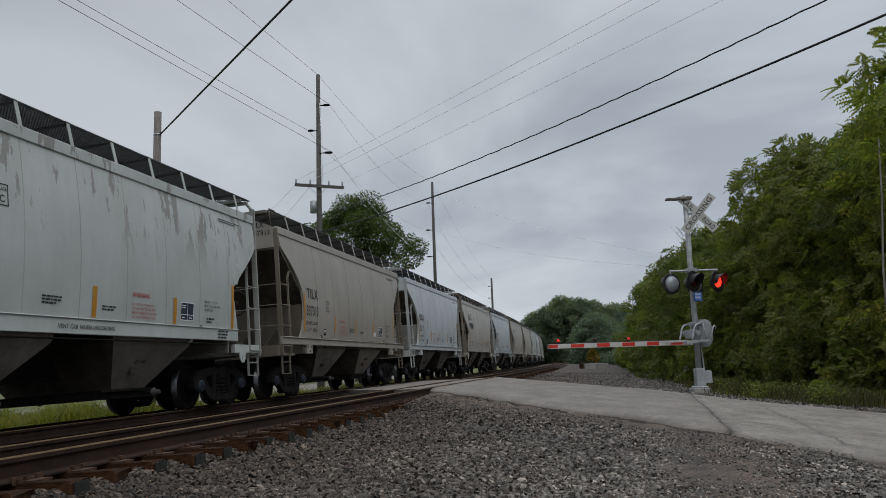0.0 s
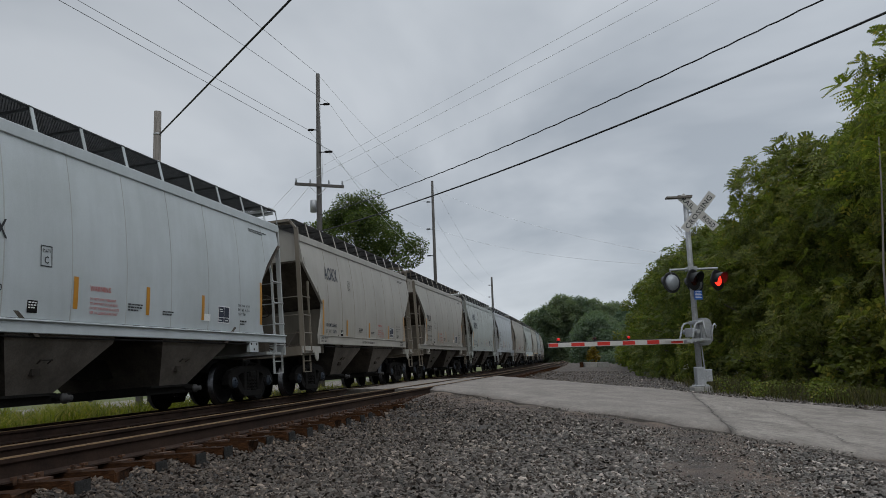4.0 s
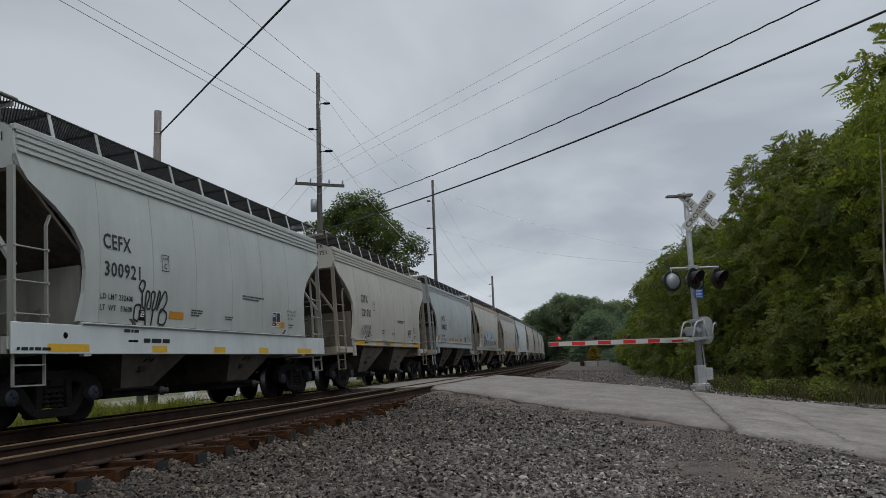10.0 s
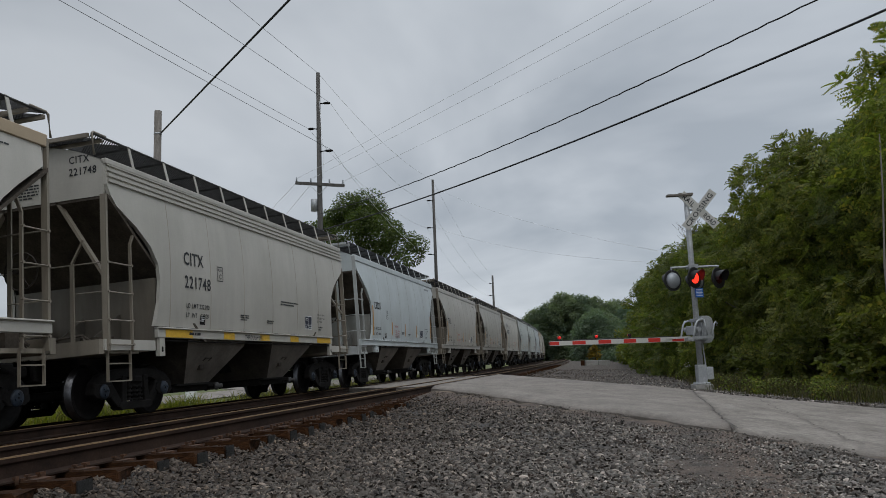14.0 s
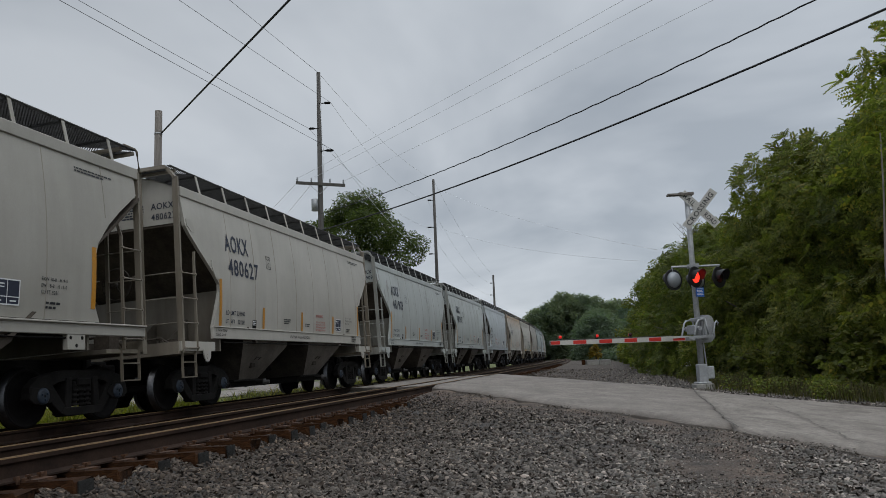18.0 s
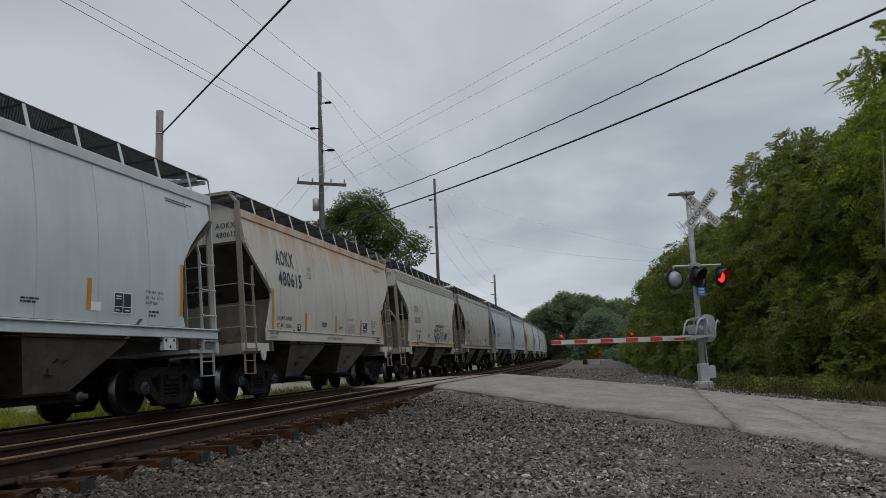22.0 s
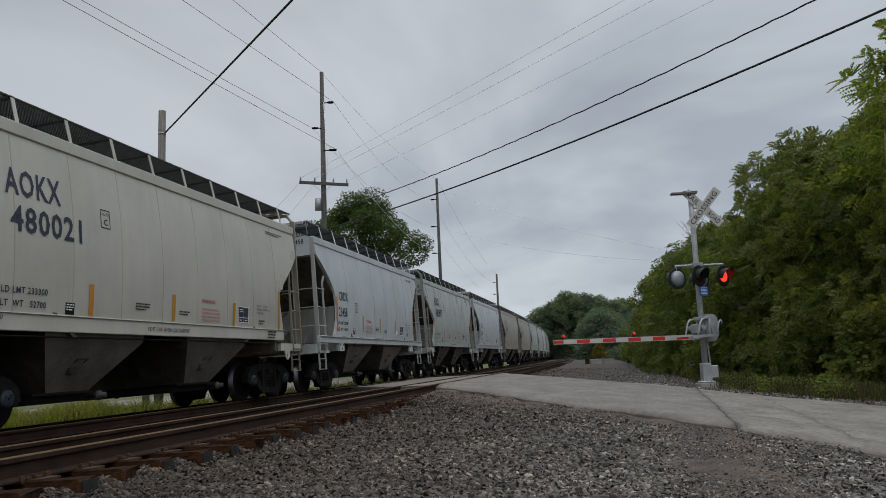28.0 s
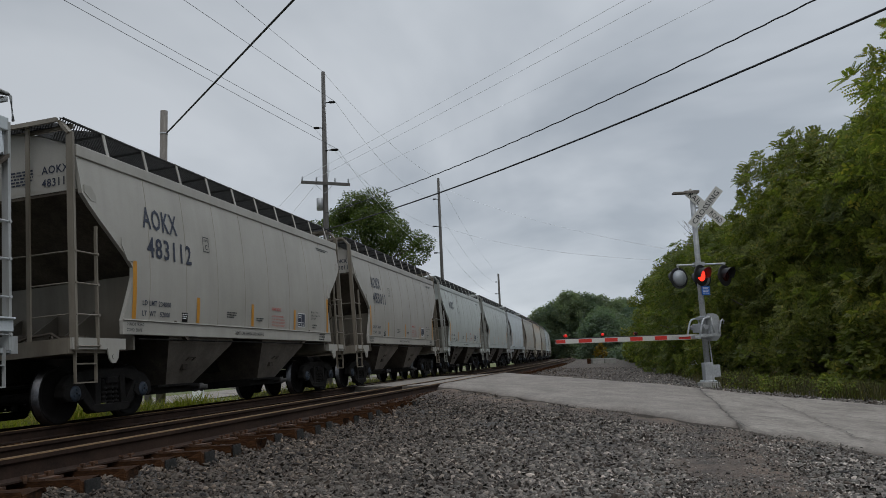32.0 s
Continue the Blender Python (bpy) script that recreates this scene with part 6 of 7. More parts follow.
    sprayed(TRAIN[23], -HALF + 6.44, 1.60, 1.80, .74, THROW, .060, M_NAVY)
    sprayed(TRAIN[23], -HALF + 8.02, 1.66, 1.20, .42, SIDE_TAG, .032, M_NAVY)
    for x, z, n in ((7.36, 2.36, 1.75),):
        add_bars(TRAIN[23], (n, 2, .045), -HALF + x, z, M_BLACK)


build_train()


# ---- crossing signal with gate ----
def build_signal():
    mast = tagged(new("crossing_signal"), "grey crossing signal mast with crossbuck, red flashers and lowered gate", "crossing signal")
    mast.matrix_basis = pose(7.37, 22.0, -0.10)
    bm = bmesh.new()
    lathe(bm, [(0.0, .085), (5.42, .075), (5.46, .04)], "z", (0, 0, 0), 14)
    part("pole", bm, M_SILVER, mast)
    bm = bmesh.new()
    box(bm, -.26, .26, -.22, .22, -.45, -.03)
    bmesh.ops.bevel(bm, geom=list(bm.edges), offset=.02, segments=1, affect="EDGES")
    part("footing", bm, M_CONCRETE, mast, "concrete footing")
    bm = bmesh.new()
    box(bm, -.13, .13, -.15, .12, -.03, .52)
    box(bm, .11, .33, -.11, .12, .10, .45)
    box(bm, -.20, .20, -.20, .18, -.03, .02)
    bmesh.ops.bevel(bm, geom=list(bm.edges), offset=.018, segments=1, affect="EDGES")
    part("base_box", bm, M_SILVER, mast)
    bm = bmesh.new()
    bar(bm, (.16, .02, .45), (.12, .02, 1.2), .04, None, 8)
    part("conduit", bm, M_SILVER, mast)
    # gate mechanism
    u, n = Vector((.37, -.929, 0)), Vector((.929, .37, 0))
    turn = math.degrees(math.atan2(n.y, n.x))
    mech_bm = bmesh.new()
    prism(mech_bm, [(.02, 1.12), (.30, 1.12), (.44, 1.28), (.46, 1.62), (.40, 1.84), (.28, 1.90), (.02, 1.90)], -.20, .16)
    bmesh.ops.bevel(mech_bm, geom=list(mech_bm.edges), offset=.03, segments=2, affect="EDGES")
    mech = part("gate_mechanism", mech_bm, M_SILVER, mast, "grey rounded gate motor box")
    mech.matrix_basis = pose(0, 0, 0, 0, 0, turn)
    for y in (-.30, .24):
        bm = bmesh.new()
        bar(bm, (-.62, y, 1.26), (.24, y, 1.30), .05, .07)
        tube(bm, [(-.42, y, 1.26), (-.36, y, 1.44), (-.29, y, 1.66), (-.22, y, 1.75), (-.02, y, 1.79)], .026, 8)
        tube(bm, [(.02, y, 1.79), (.05, y, 1.56), (.10, y, 1.34)], .024, 8)
        tube(bm, [(.24, y, 1.28), (.31, y, 1.50), (.36, y, 1.66), (.42, y, 1.72), (.47, y, 1.66), (.44, y, 1.60)], .026, 8)
        lathe(bm, [(y - .03, .07), (y + .03, .07)], "y", (-.20, 0, 1.52), 12)
        lathe(bm, [(y - .035, .05), (y + .035, .05)], "y", (-.32, 0, 1.27), 10)
        part("gate_bracket", bm, M_SILVER, mast, "grey counterweight arm of the gate").matrix_basis = pose(0, 0, 0, 0, 0, turn)
    bm = bmesh.new()
    for z in (1.24, 1.78):
        box(bm, -.11, .11, -.24, .18, z - .05, z + .05)
    box(bm, -.30, -.16, -.20, .14, 1.36, 1.62)
    bmesh.ops.bevel(bm, geom=list(bm.edges), offset=.015, segments=1, affect="EDGES")
    part("mast_clamp", bm, M_GALV, mast).matrix_basis = pose(0, 0, 0, 0, 0, turn)
    bm = bmesh.new()
    bar(bm, (-.45, -.32, 1.24), (-.45, .26, 1.24), .08, .1)
    part("arm_clamp", bm, M_SILVER, mast).matrix_basis = pose(0, 0, 0, 0, 0, turn)
    # arm, in stripes
    bm = bmesh.new()
    L = 4.86
    prism(bm, [(-.35, 1.13), (-.35, 1.27), (-L, 1.245), (-L, 1.13)], -.035, .035)
    bar(bm, (-1.15, -.05, 1.225), (-.30, -.05, 1.245), .02, .05)
    bar(bm, (-1.15, .05, 1.225), (-.30, .05, 1.245), .02, .05)
    arm = part("gate_arm", bm, M_SIGNWHITE, mast, "white gate arm with red stripes")
    arm.matrix_basis = pose(0, 0, .06, 0, 0, turn)
    k, x = 0, -L
    while x < -.9:
        w = .27 if k == 0 else .406
        if k % 2 == 0:
            bm = bmesh.new()
            f0, f1 = (x + L) / (L - .35), (x + w + L) / (L - .35)
            zl = lambda f: 1.13 + .014
            zh = lambda f: 1.245 + (1.27 - 1.245) * f - .014
            prism(bm, [(x, zl(f0)), (x + w, zl(f1)), (x + w, zh(f1)), (x, zh(f0))], -.039, .039)
            part("stripe", bm, M_RED_TAPE, arm, "red reflective stripe")
        x += w
        k += 1
    gate_lamps = []
    for i, x in enumerate((-L + .30, -L + 1.44, -L + 2.52)):
        z = 1.335 + .006 * i
        bm = bmesh.new()
        box(bm, x - .03, x + .03, -.03, .03, z - .10, z - .045)
        lathe(bm, [(-.014, .046), (.014, .046)], "y", (x, 0, z), 12)
        part("lamp_foot", bm, M_DARKMETAL, arm)
        # half lit, half dark; turning it stands in for the lamp's blinking
        bm = bmesh.new()
        lathe(bm, [(-.052, .012), (-.045, .036), (-.015, .041), (0, .041), (.015, .041), (.045, .036), (.052, .012)], "y", (0, 0, 0), 12, [0, 0, 0, 1, 1, 1])
        for f in bm.faces:
            if len(f.verts) > 4:
                f.material_index = 0 if f.calc_center_median().y < 0 else 1
        lamp = part("gate_lamp", bm, [M_RED_GATE, M_RED_GATE if i == 0 else M_RED_DARK], arm, "small red gate lamp, lit" if i == 0 else "small red gate lamp, lit in turn")
        lamp.matrix_basis = pose(x, 0, z)
        if i:
            gate_lamps.append((lamp, x, z))
    bm = bmesh.new()
    tube(bm, [(-L + .2, 0, 1.26), (-L + 1.35, .0, 1.265), (-L + 1.45, 0, 1.29), (-L + 1.6, .0, 1.27), (-L + 2.5, 0, 1.275), (-.9, 0, 1.28)], .010, 5)
    part("lamp_cable", bm, M_DARKMETAL, arm)
    # flasher crossarm and lamps
    bm = bmesh.new()
    bar(bm, (-.64, -.05, 3.32), (.76, -.05, 3.32), .06, None, 8)
    box(bm, -.14, .14, -.14, .10, 3.27, 3.39)
    for x in (-.62, -.01, .72):
        bar(bm, (x, -.05, 3.32), (x, -.05, 3.18), .05, None, 8)
    part("flasher_arm", bm, M_GALV, mast)
    face = math.degrees(math.atan2(u.y, u.x)) + 90
    lamps = []
    for x, y, z, back in ((-.01, -.26, 2.99, 0), (.72, -.14, 2.97, 0), (-.62, -.02, 2.95, 1), (.16, .30, 2.93, 1)):
        bm = bmesh.new()
        lathe(bm, [(.02, .30), (.035, .31), (.05, .30)], "y", (0, 0, 0), 28)
        if not back:
            lathe(bm, [(.05, .20), (.16, .17), (.20, .06)], "y", (0, 0, 0), 20)
        lamp = part("flasher", bm, M_DARKMETAL, mast, "black round flasher with a hood")
        lamp.matrix_basis = pose(x, y, z, 0, 0, face + (180 if back else 14))
        bm = bmesh.new()
        ring, ring2 = [], []
        for i in range(15):
            a = math.radians(-20 + 220 * i / 14)
            ring.append((bm.verts.new((.205 * math.cos(a), .02, .205 * math.sin(a))), bm.verts.new((.215 * math.cos(a), -.14 - .12 * math.sin(a), .215 * math.sin(a)))))
        for p, q in zip(ring, ring[1:]):
            bm.faces.new((p[0], q[0], q[1], p[1])).smooth = True
        part("hood", bm, M_DARKMETAL, lamp)
        if back:
            bm = bmesh.new()
            lathe(bm, [(.045, .235), (.09, .22), (.15, .16), (.175, .08), (.18, .01)], "y", (0, 0, 0), 24)
            part("housing", bm, M_LENSBACK, lamp, "grey lamp housing")
        else:
            # stand-in for blinking: a lens with lit face and dark back, turned round
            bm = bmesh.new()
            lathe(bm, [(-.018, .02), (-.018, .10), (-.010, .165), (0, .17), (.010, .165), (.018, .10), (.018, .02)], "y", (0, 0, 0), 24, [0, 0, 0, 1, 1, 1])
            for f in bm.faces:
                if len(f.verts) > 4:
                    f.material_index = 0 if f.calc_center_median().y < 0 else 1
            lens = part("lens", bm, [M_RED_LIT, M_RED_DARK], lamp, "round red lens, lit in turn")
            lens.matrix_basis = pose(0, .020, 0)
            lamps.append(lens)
    # crossbuck
    for ang, words, dy in ((-47, ("RAIL", "ROAD"), 0.0), (50, ("CROSSING",), -.03)):
        bm = bmesh.new()
        box(bm, -.68, .68, -.006, .006, -.125, .125)
        blade = part("crossbuck_blade", bm, M_SIGNWHITE, mast, "white crossbuck blade with black letters")
        blade.matrix_basis = pose(.30, -.14 + dy, 4.98, 0, 0, -6) @ pose(0, 0, 0, 0, -ang, 0)
        spans = (-.60, .20) if len(words) == 2 else (-.60,)
        for wd, x0 in zip(words, spans):
            vs, fs, w = letters(wd, .15, .92)
            s = (.42 if len(words) == 2 else 1.18) / w
            from_arrays("lettering", [(x0 + a * s, -.009, b - .075) for a, b in vs], fs, M_BLACK, blade)
    bm = bmesh.new()
    bar(bm, (0, 0, 5.0), (.30, -.10, 4.98), .05, .05)
    part("sign_bracket", bm, M_GALV, mast)
    for z, x0, x1, y in ((5.44, -.58, .16, -.06), (5.50, -.20, .22, .10)):
        bm = bmesh.new()
        box(bm, x0, x1, y - .11, y + .11, z - .025, z + .025)
        part("top_board", bm, M_POLE, mast, "weathered grey board at the mast top")
    bm = bmesh.new()
    box(bm, -.13, .15, -.012, 0, -.13, .13)
    sign = part("notice_plate", bm, M_SIGNBLUE, mast, "small blue emergency notice plate")
    sign.matrix_basis = pose(.10, -.11, 2.56, 0, 0, face)
    bm = bmesh.new()
    for i in range(5):
        box(bm, -.10, .12 - .03 * (i % 2), -.016, -.013, .085 - i * .042, .10 - i * .042)
    part("small_print", bm, M_WHITE, sign)
    return lamps, gate_lamps


FLASHERS, GATE_LAMPS = build_signal()


# ---- poles and wires ----
def build_pole(name, label, x, y, top, r0, r1, mat=M_POLE):
    pl = tagged(new(name), label, "utility pole", "poles along the railway")
    pl.matrix_basis = pose(x, y, -0.75)
    bm = bmesh.new()
    lathe(bm, [(-.3, r0), (top * .5, (r0 + r1) / 2), (top + .75, r1)], "z", (0, 0, 0), 12)
    part("pole", bm, mat, pl)
    return pl


def arm_insulator(pl, z, x):
    bm = bmesh.new()
    bar(bm, (0, -.1, z + .75), (x * .55, -.1, z + .78), .07, None, 8)
    lo, hi = sorted((x * .45, x * 1.0))
    lathe(bm, [(lo, .05), (lo + .08, .075), (hi - .08, .075), (hi, .05)], "x", (0, -.1, z + .78), 10)
    part("insulator", bm, M_TRUCK, pl, "dark stand-off insulator")


p_a = build_pole("guy_pole", "short weathered grey wooden guy pole", -9.66, 26.0, 9.91, .16, .125)
bm = bmesh.new()
lathe(bm, [(9.80, .136), (9.86, .136)], "z", (0, 0, 0), 12)
part("cable_band", bm, M_GALV, p_a)
p_a2 = build_pole("service_post", "short grey wooden post beside the guy pole", -10.09, 26.0, 2.2, .12, .11, M_POLE_DARK)

p_b = build_pole("utility_pole", "tall wooden power pole with crossarm and transformer", -6.93, 45.0, 18.63, .22, .12, M_POLE_DARK)
for z, x in ((16.61, .72), (15.02, -.62), (13.61, .85)):
    arm_insulator(p_b, z, x)
bm = bmesh.new()
bar(bm, (-1.42, -.18, 11.70 + .75), (1.52, -.18, 11.42 + .75), .13, .17)
part("crossarm", bm, M_POLE_DARK, p_b)
for x in (-.55, .55):
    bm = bmesh.new()
    bar(bm, (x, -.20, 11.5 + .75), (0, -.18, 10.95 + .75), .05, .02)
    part("brace", bm, M_GALV, p_b)
for x, z in ((-1.35, 11.80), (-.5, 11.72), (.62, 11.62), (1.42, 11.54)):
    bm = bmesh.new()
    lathe(bm, [(z + .75, .03), (z + .82, .06), (z + .90, .035), (z + .95, .05), (z + 1.0, .02)], "z", (x, -.18, 0), 10)
    part("pin_insulator", bm, M_LENSBACK, p_b)
bm = bmesh.new()
lathe(bm, [(9.95 + .75, .20), (10.65 + .75, .20), (10.70 + .75, .10)], "z", (-.33, -.1, 0), 14)
part("transformer", bm, M_GALV, p_b, "grey pole transformer")
bm = bmesh.new()
tube(bm, [(.10, -.2, 17.5), (.28, -.2, 14.0), (.22, -.2, 12.6)], .012, 5)
part("ground_wire", bm, M_WIRE_THIN, p_b)
p_c = build_pole("utility_pole", "tall wooden power pole beyond the train", -0.2, 80.0, 20.04, .22, .13, M_POLE_DARK)
for z, x in ((17.72, -.68), (14.78, -.78), (11.93, -.78)):
    arm_insulator(p_c, z, x)
p_d = build_pole("utility_pole", "far wooden power pole", 8.93, 125.0, 14.35, .24, .15, M_POLE_DARK)
for z, x in ((12.98, -.6), (11.03, -.7)):
    arm_insulator(p_d, z, x)


def wire(a, b, r, sag, mat, label, k=24, wavy=0.0):
    a, b = Vector(a), Vector(b)
    pts = []
    for i in range(k + 1):
        f = i / k
        p = a.lerp(b, f)
        p.z -= 4 * sag * f * (1 - f)
        if wavy:
            p.z += wavy * math.sin(i * 1.9 + 1.3 * math.sin(i * .37))
        pts.append(p)
    bm = bmesh.new()
    tube(bm, pts, r, 6)
    return tagged(part("overhead_wire", bm, mat), label, "cable", "overhead wires")


def beyond(a, b, f):
    a, b = Vector(a), Vector(b)
    return a + (b - a) * f


A1 = (-9.56, 26.0, 9.10)
wire(A1, beyond(A1, (-3.29, 17.07, 9.40), 5.0), .030, .0, M_WIRE, "thick black span cable from the guy pole")
for a, b, r, f, sg_, w, lab, mt in (
        ((-6.9, 44.8, 8.75), (11.08, 17.69, 10.13), .032, 1.8, 1.29, 0.0, "thick black bundled cable over the road", M_WIRE),
        ((-6.9, 44.8, 9.75), (8.83, 17.34, 10.17), .020, 1.8, 1.36, .012, "black twisted service cable over the road", M_WIRE),
        ((-8.28, 44.8, 11.95), (5.27, 21.07, 11.0), .0065, 2.0, .2, 0, "thin grey power wire over the road", M_WIRE_THIN),
        ((-7.43, 44.8, 11.90), (6.11, 21.15, 11.0), .0065, 2.0, .2, 0, "thin grey power wire over the road", M_WIRE_THIN),
        ((-5.51, 44.8, 11.66), (7.91, 21.31, 11.0), .0065, 2.0, .2, 0, "thin grey power wire over the road", M_WIRE_THIN)):
    wire(a, beyond(a, b, f), r, sg_, mt, lab, 190 if w else 24, w)
for a, b, f in (((-6.93, 45, 18.63), (-9.09, 34.0, 18.0), 5), ((-6.2, 44.9, 16.65), (-9.97, 29.8, 16.0), 4), ((-7.54, 44.9, 15.06), (-12.6, 26.75, 14.6), 4), ((-6.09, 44.9, 13.65), (-12.0, 24.1, 13.3), 4)):
    wire(a, beyond(a, b, f), .010, .35, M_WIRE, "dark power wire along the railway")
for a, b, s in (((-6.93, 45, 18.63), (-.2, 80, 20.0), .8), ((-6.2, 44.9, 16.65), (-.88, 79.9, 17.75), 1.2), ((-7.54, 44.9, 15.06), (-.98, 79.9, 14.8), 1.0), ((-6.09, 44.9, 13.65), (-.98, 79.9, 11.95), .9),
                ((-.2, 80, 20.0), (8.9, 125, 14.3), 1.0), ((-.88, 79.9, 17.75), (8.35, 124.9, 13.0), 1.6), ((-.98, 79.9, 14.8), (8.25, 124.9, 11.05), 1.5),
                ((-.2, 80, 19.2), (11.66, 40, 6.13), .6), ((-.2, 80, 14.9), (10.87, 40, 5.56), .6), ((8.93, 125, 11), (16, 170, 9), .8), ((-8.3, 45, 11.8), (-22, 70, 10), .5), ((-7.4, 45, 11.7), (-21, 72, 9), .5)):
    wire(a, b, .010, s, M_WIRE_THIN, "thin power wire between poles")


# ---- trees ----
def leaf_cloud(rng, centres, count, size, spread, flat=.6, frond=False):
    """Vertices and faces of many small leaves gathered round centres."""
    c = np.array([p[:3] for p in centres])
    rad = np.array([p[3] for p in centres])
    pick = rng.choice(len(c), count, p=rad ** 2 / (rad ** 2).sum())
    d = rng.normal(size=(count, 3))
    d /= np.linalg.norm(d, axis=1)[:, None]
    r = rad[pick] * (0.55 + 0.5 * rng.random(count) ** .7) * spread
    pos = c[pick] + d * r[:, None] * np.array([1, 1, .8])
    ax = rng.normal(size=(count, 3)) * np.array([1, 1, .45]) + d * .6 - np.array([0, 0, .35])
    ax /= np.linalg.norm(ax, axis=1)[:, None]
    up = rng.normal(size=(count, 3)) * .55 + np.array([0, 0, 1.0]) + d * .5
    side = np.cross(ax, up)
    side /= np.linalg.norm(side, axis=1)[:, None] + 1e-9
    s = size * (0.7 + 0.7 * rng.random(count))
    if not frond:
        a, w = ax * s[:, None], side * (s * .32)[:, None]
        v = np.stack([pos, pos + a * .5 + w, pos + a, pos + a * .5 - w], 1).reshape(-1, 3)
        return v, np.arange(count * 4).reshape(-1, 4)
    # compound leaves in rosettes at the twig tips: arching ribs with pairs of leaflets
    ring = 6
    tips = max(1, count // ring)
    pos = np.repeat(pos[:tips], ring, 0) + np.repeat(rng.normal(size=(tips, 3)) * size * .25, ring, 0)
    lead = d[:tips] + rng.normal(size=(tips, 3)) * .35 + np.array([0, 0, .35])
    lead /= np.linalg.norm(lead, axis=1)[:, None]
    e1 = np.cross(lead, np.array([.3, .2, 1.0]))
    e1 /= np.linalg.norm(e1, axis=1)[:, None]
    e2 = np.cross(lead, e1)
    lead, e1, e2 = (np.repeat(q, ring, 0) for q in (lead, e1, e2))
    m = len(pos)
    az = np.tile(np.arange(ring) * (6.283 / ring), tips) + np.repeat(rng.random(tips) * 6.283, ring) + rng.normal(size=m) * .3
    ax = e1 * np.cos(az)[:, None] + e2 * np.sin(az)[:, None] + lead * rng.uniform(.1, 1.0, m)[:, None]
    ax /= np.linalg.norm(ax, axis=1)[:, None]
    side = np.cross(ax, lead + rng.normal(size=(m, 3)) * .3)
    side /= np.linalg.norm(side, axis=1)[:, None] + 1e-9
    s = size * (0.65 + 0.6 * rng.random(m))
    out = []
    pairs = 6
    for k in range(pairs):
        f = (k + 1) / pairs
        base = pos + ax * (s * f)[:, None] - np.array([0, 0, 1]) * (s * .26 * f * f)[:, None]
        ll = s * (.36 - .20 * abs(f - .40))
        for sg in (-1, 1):
            q = side * sg + ax * .40 - np.array([0, 0, .30])
            q /= np.linalg.norm(q, axis=1)[:, None]
            w = ax * (ll * .26)[:, None]
            tip = base + q * ll[:, None]
            mid = base + q * (ll * .42)[:, None]
            out.append(np.stack([base, mid + w, tip, mid - w], 1))
    v = np.concatenate(out, 1).reshape(-1, 3)
    return v, np.arange(len(v)).reshape(-1, 4)


def quick_mesh(name, verts, faces, material):
    me = bpy.data.meshes.new(name)
    k = faces.shape[1]
    me.vertices.add(len(verts)); me.loops.add(faces.size); me.polygons.add(len(faces))
    me.vertices.foreach_set("co", np.asarray(verts, dtype=np.float32).ravel())
    me.loops.foreach_set("vertex_index", np.asarray(faces, dtype=np.int32).ravel())
    me.polygons.foreach_set("loop_start", np.arange(0, faces.size, k, dtype=np.int32))
    me.materials.append(material)
    me.update()
    return me


def build_tree(seed, height, radius, low, mat, leaves, size, frond=False, label="", lumps=26, name="tree", shape=1.0, clump=(.20, .40)):
    """A tree on the origin: tapered trunk, limbs, and a crown of leaves in uneven clumps."""
    rng = np.random.default_rng(seed)
    r2 = random.Random(seed)
    tree = tagged(new(name), label, "tree", "trees beside the railway")
    centres = []
    for i in range(lumps):
        h = low + (height - low) * (i + .5) / lumps
        f = (h - low) / (height - low)
        wide = radius * (math.sin(math.pi * min(1, .18 + .80 * f)) ** .7) * shape if f < .97 else radius * .2
        a = i * 2.4 + r2.uniform(-.5, .5)
        d = wide * math.sqrt(r2.uniform(.15, 1.0)) * .85
        centres.append((d * math.cos(a), d * math.sin(a), h, radius * r2.uniform(*clump)))
    for i in range(14):
        a, f = r2.uniform(0, 6.28), r2.uniform(.25, 1.0)
        h = low + (height - low) * f
        wide = radius * (math.sin(math.pi * min(.98, .18 + .80 * f)) ** .7) * r2.uniform(.95, 1.2)
        centres.append((wide * math.cos(a), wide * math.sin(a), h, radius * r2.uniform(.09, .15)))
    bm = bmesh.new()
    top = height * .88
    tube(bm, [(0, 0, -.4), (.1 * r2.uniform(-1, 1), .1, top * .3), (.25 * r2.uniform(-1, 1), .2 * r2.uniform(-1, 1), top * .65), (.2, .1, top)], height * .018 + .03, 9, .03)
    trunk = part("trunk", bm, M_BARK, tree)
    for c in centres[::max(2, len(centres) // 13)]:
        bm = bmesh.new()
        z0 = max(low * .5, c[2] - radius * .55)
        p0, p1 = Vector((0, 0, z0)), Vector(c[:3])
        mid = p0.lerp(p1, .5) + Vector((0, 0, .12 * radius))
        tube(bm, [p0, mid, p1], .018 * height * .45, 6, .012)
        part("limb", bm, M_BARK, tree)
    v, f = leaf_cloud(rng, centres, leaves, size, 1.15, frond=frond)
    me = quick_mesh("crown", v, f, mat)
    shared("crown", me, tree)
    return tree


def plant(tree, x, y, z, turn, copies=()):
    tree.matrix_basis = pose(x, y, z, 0, 0, turn)
    for cx, cy, cz, ct, label in copies:
        t = copy_thing(tree, pose(cx, cy, cz, 0, 0, ct))
        if label:
            tagged(t, label)


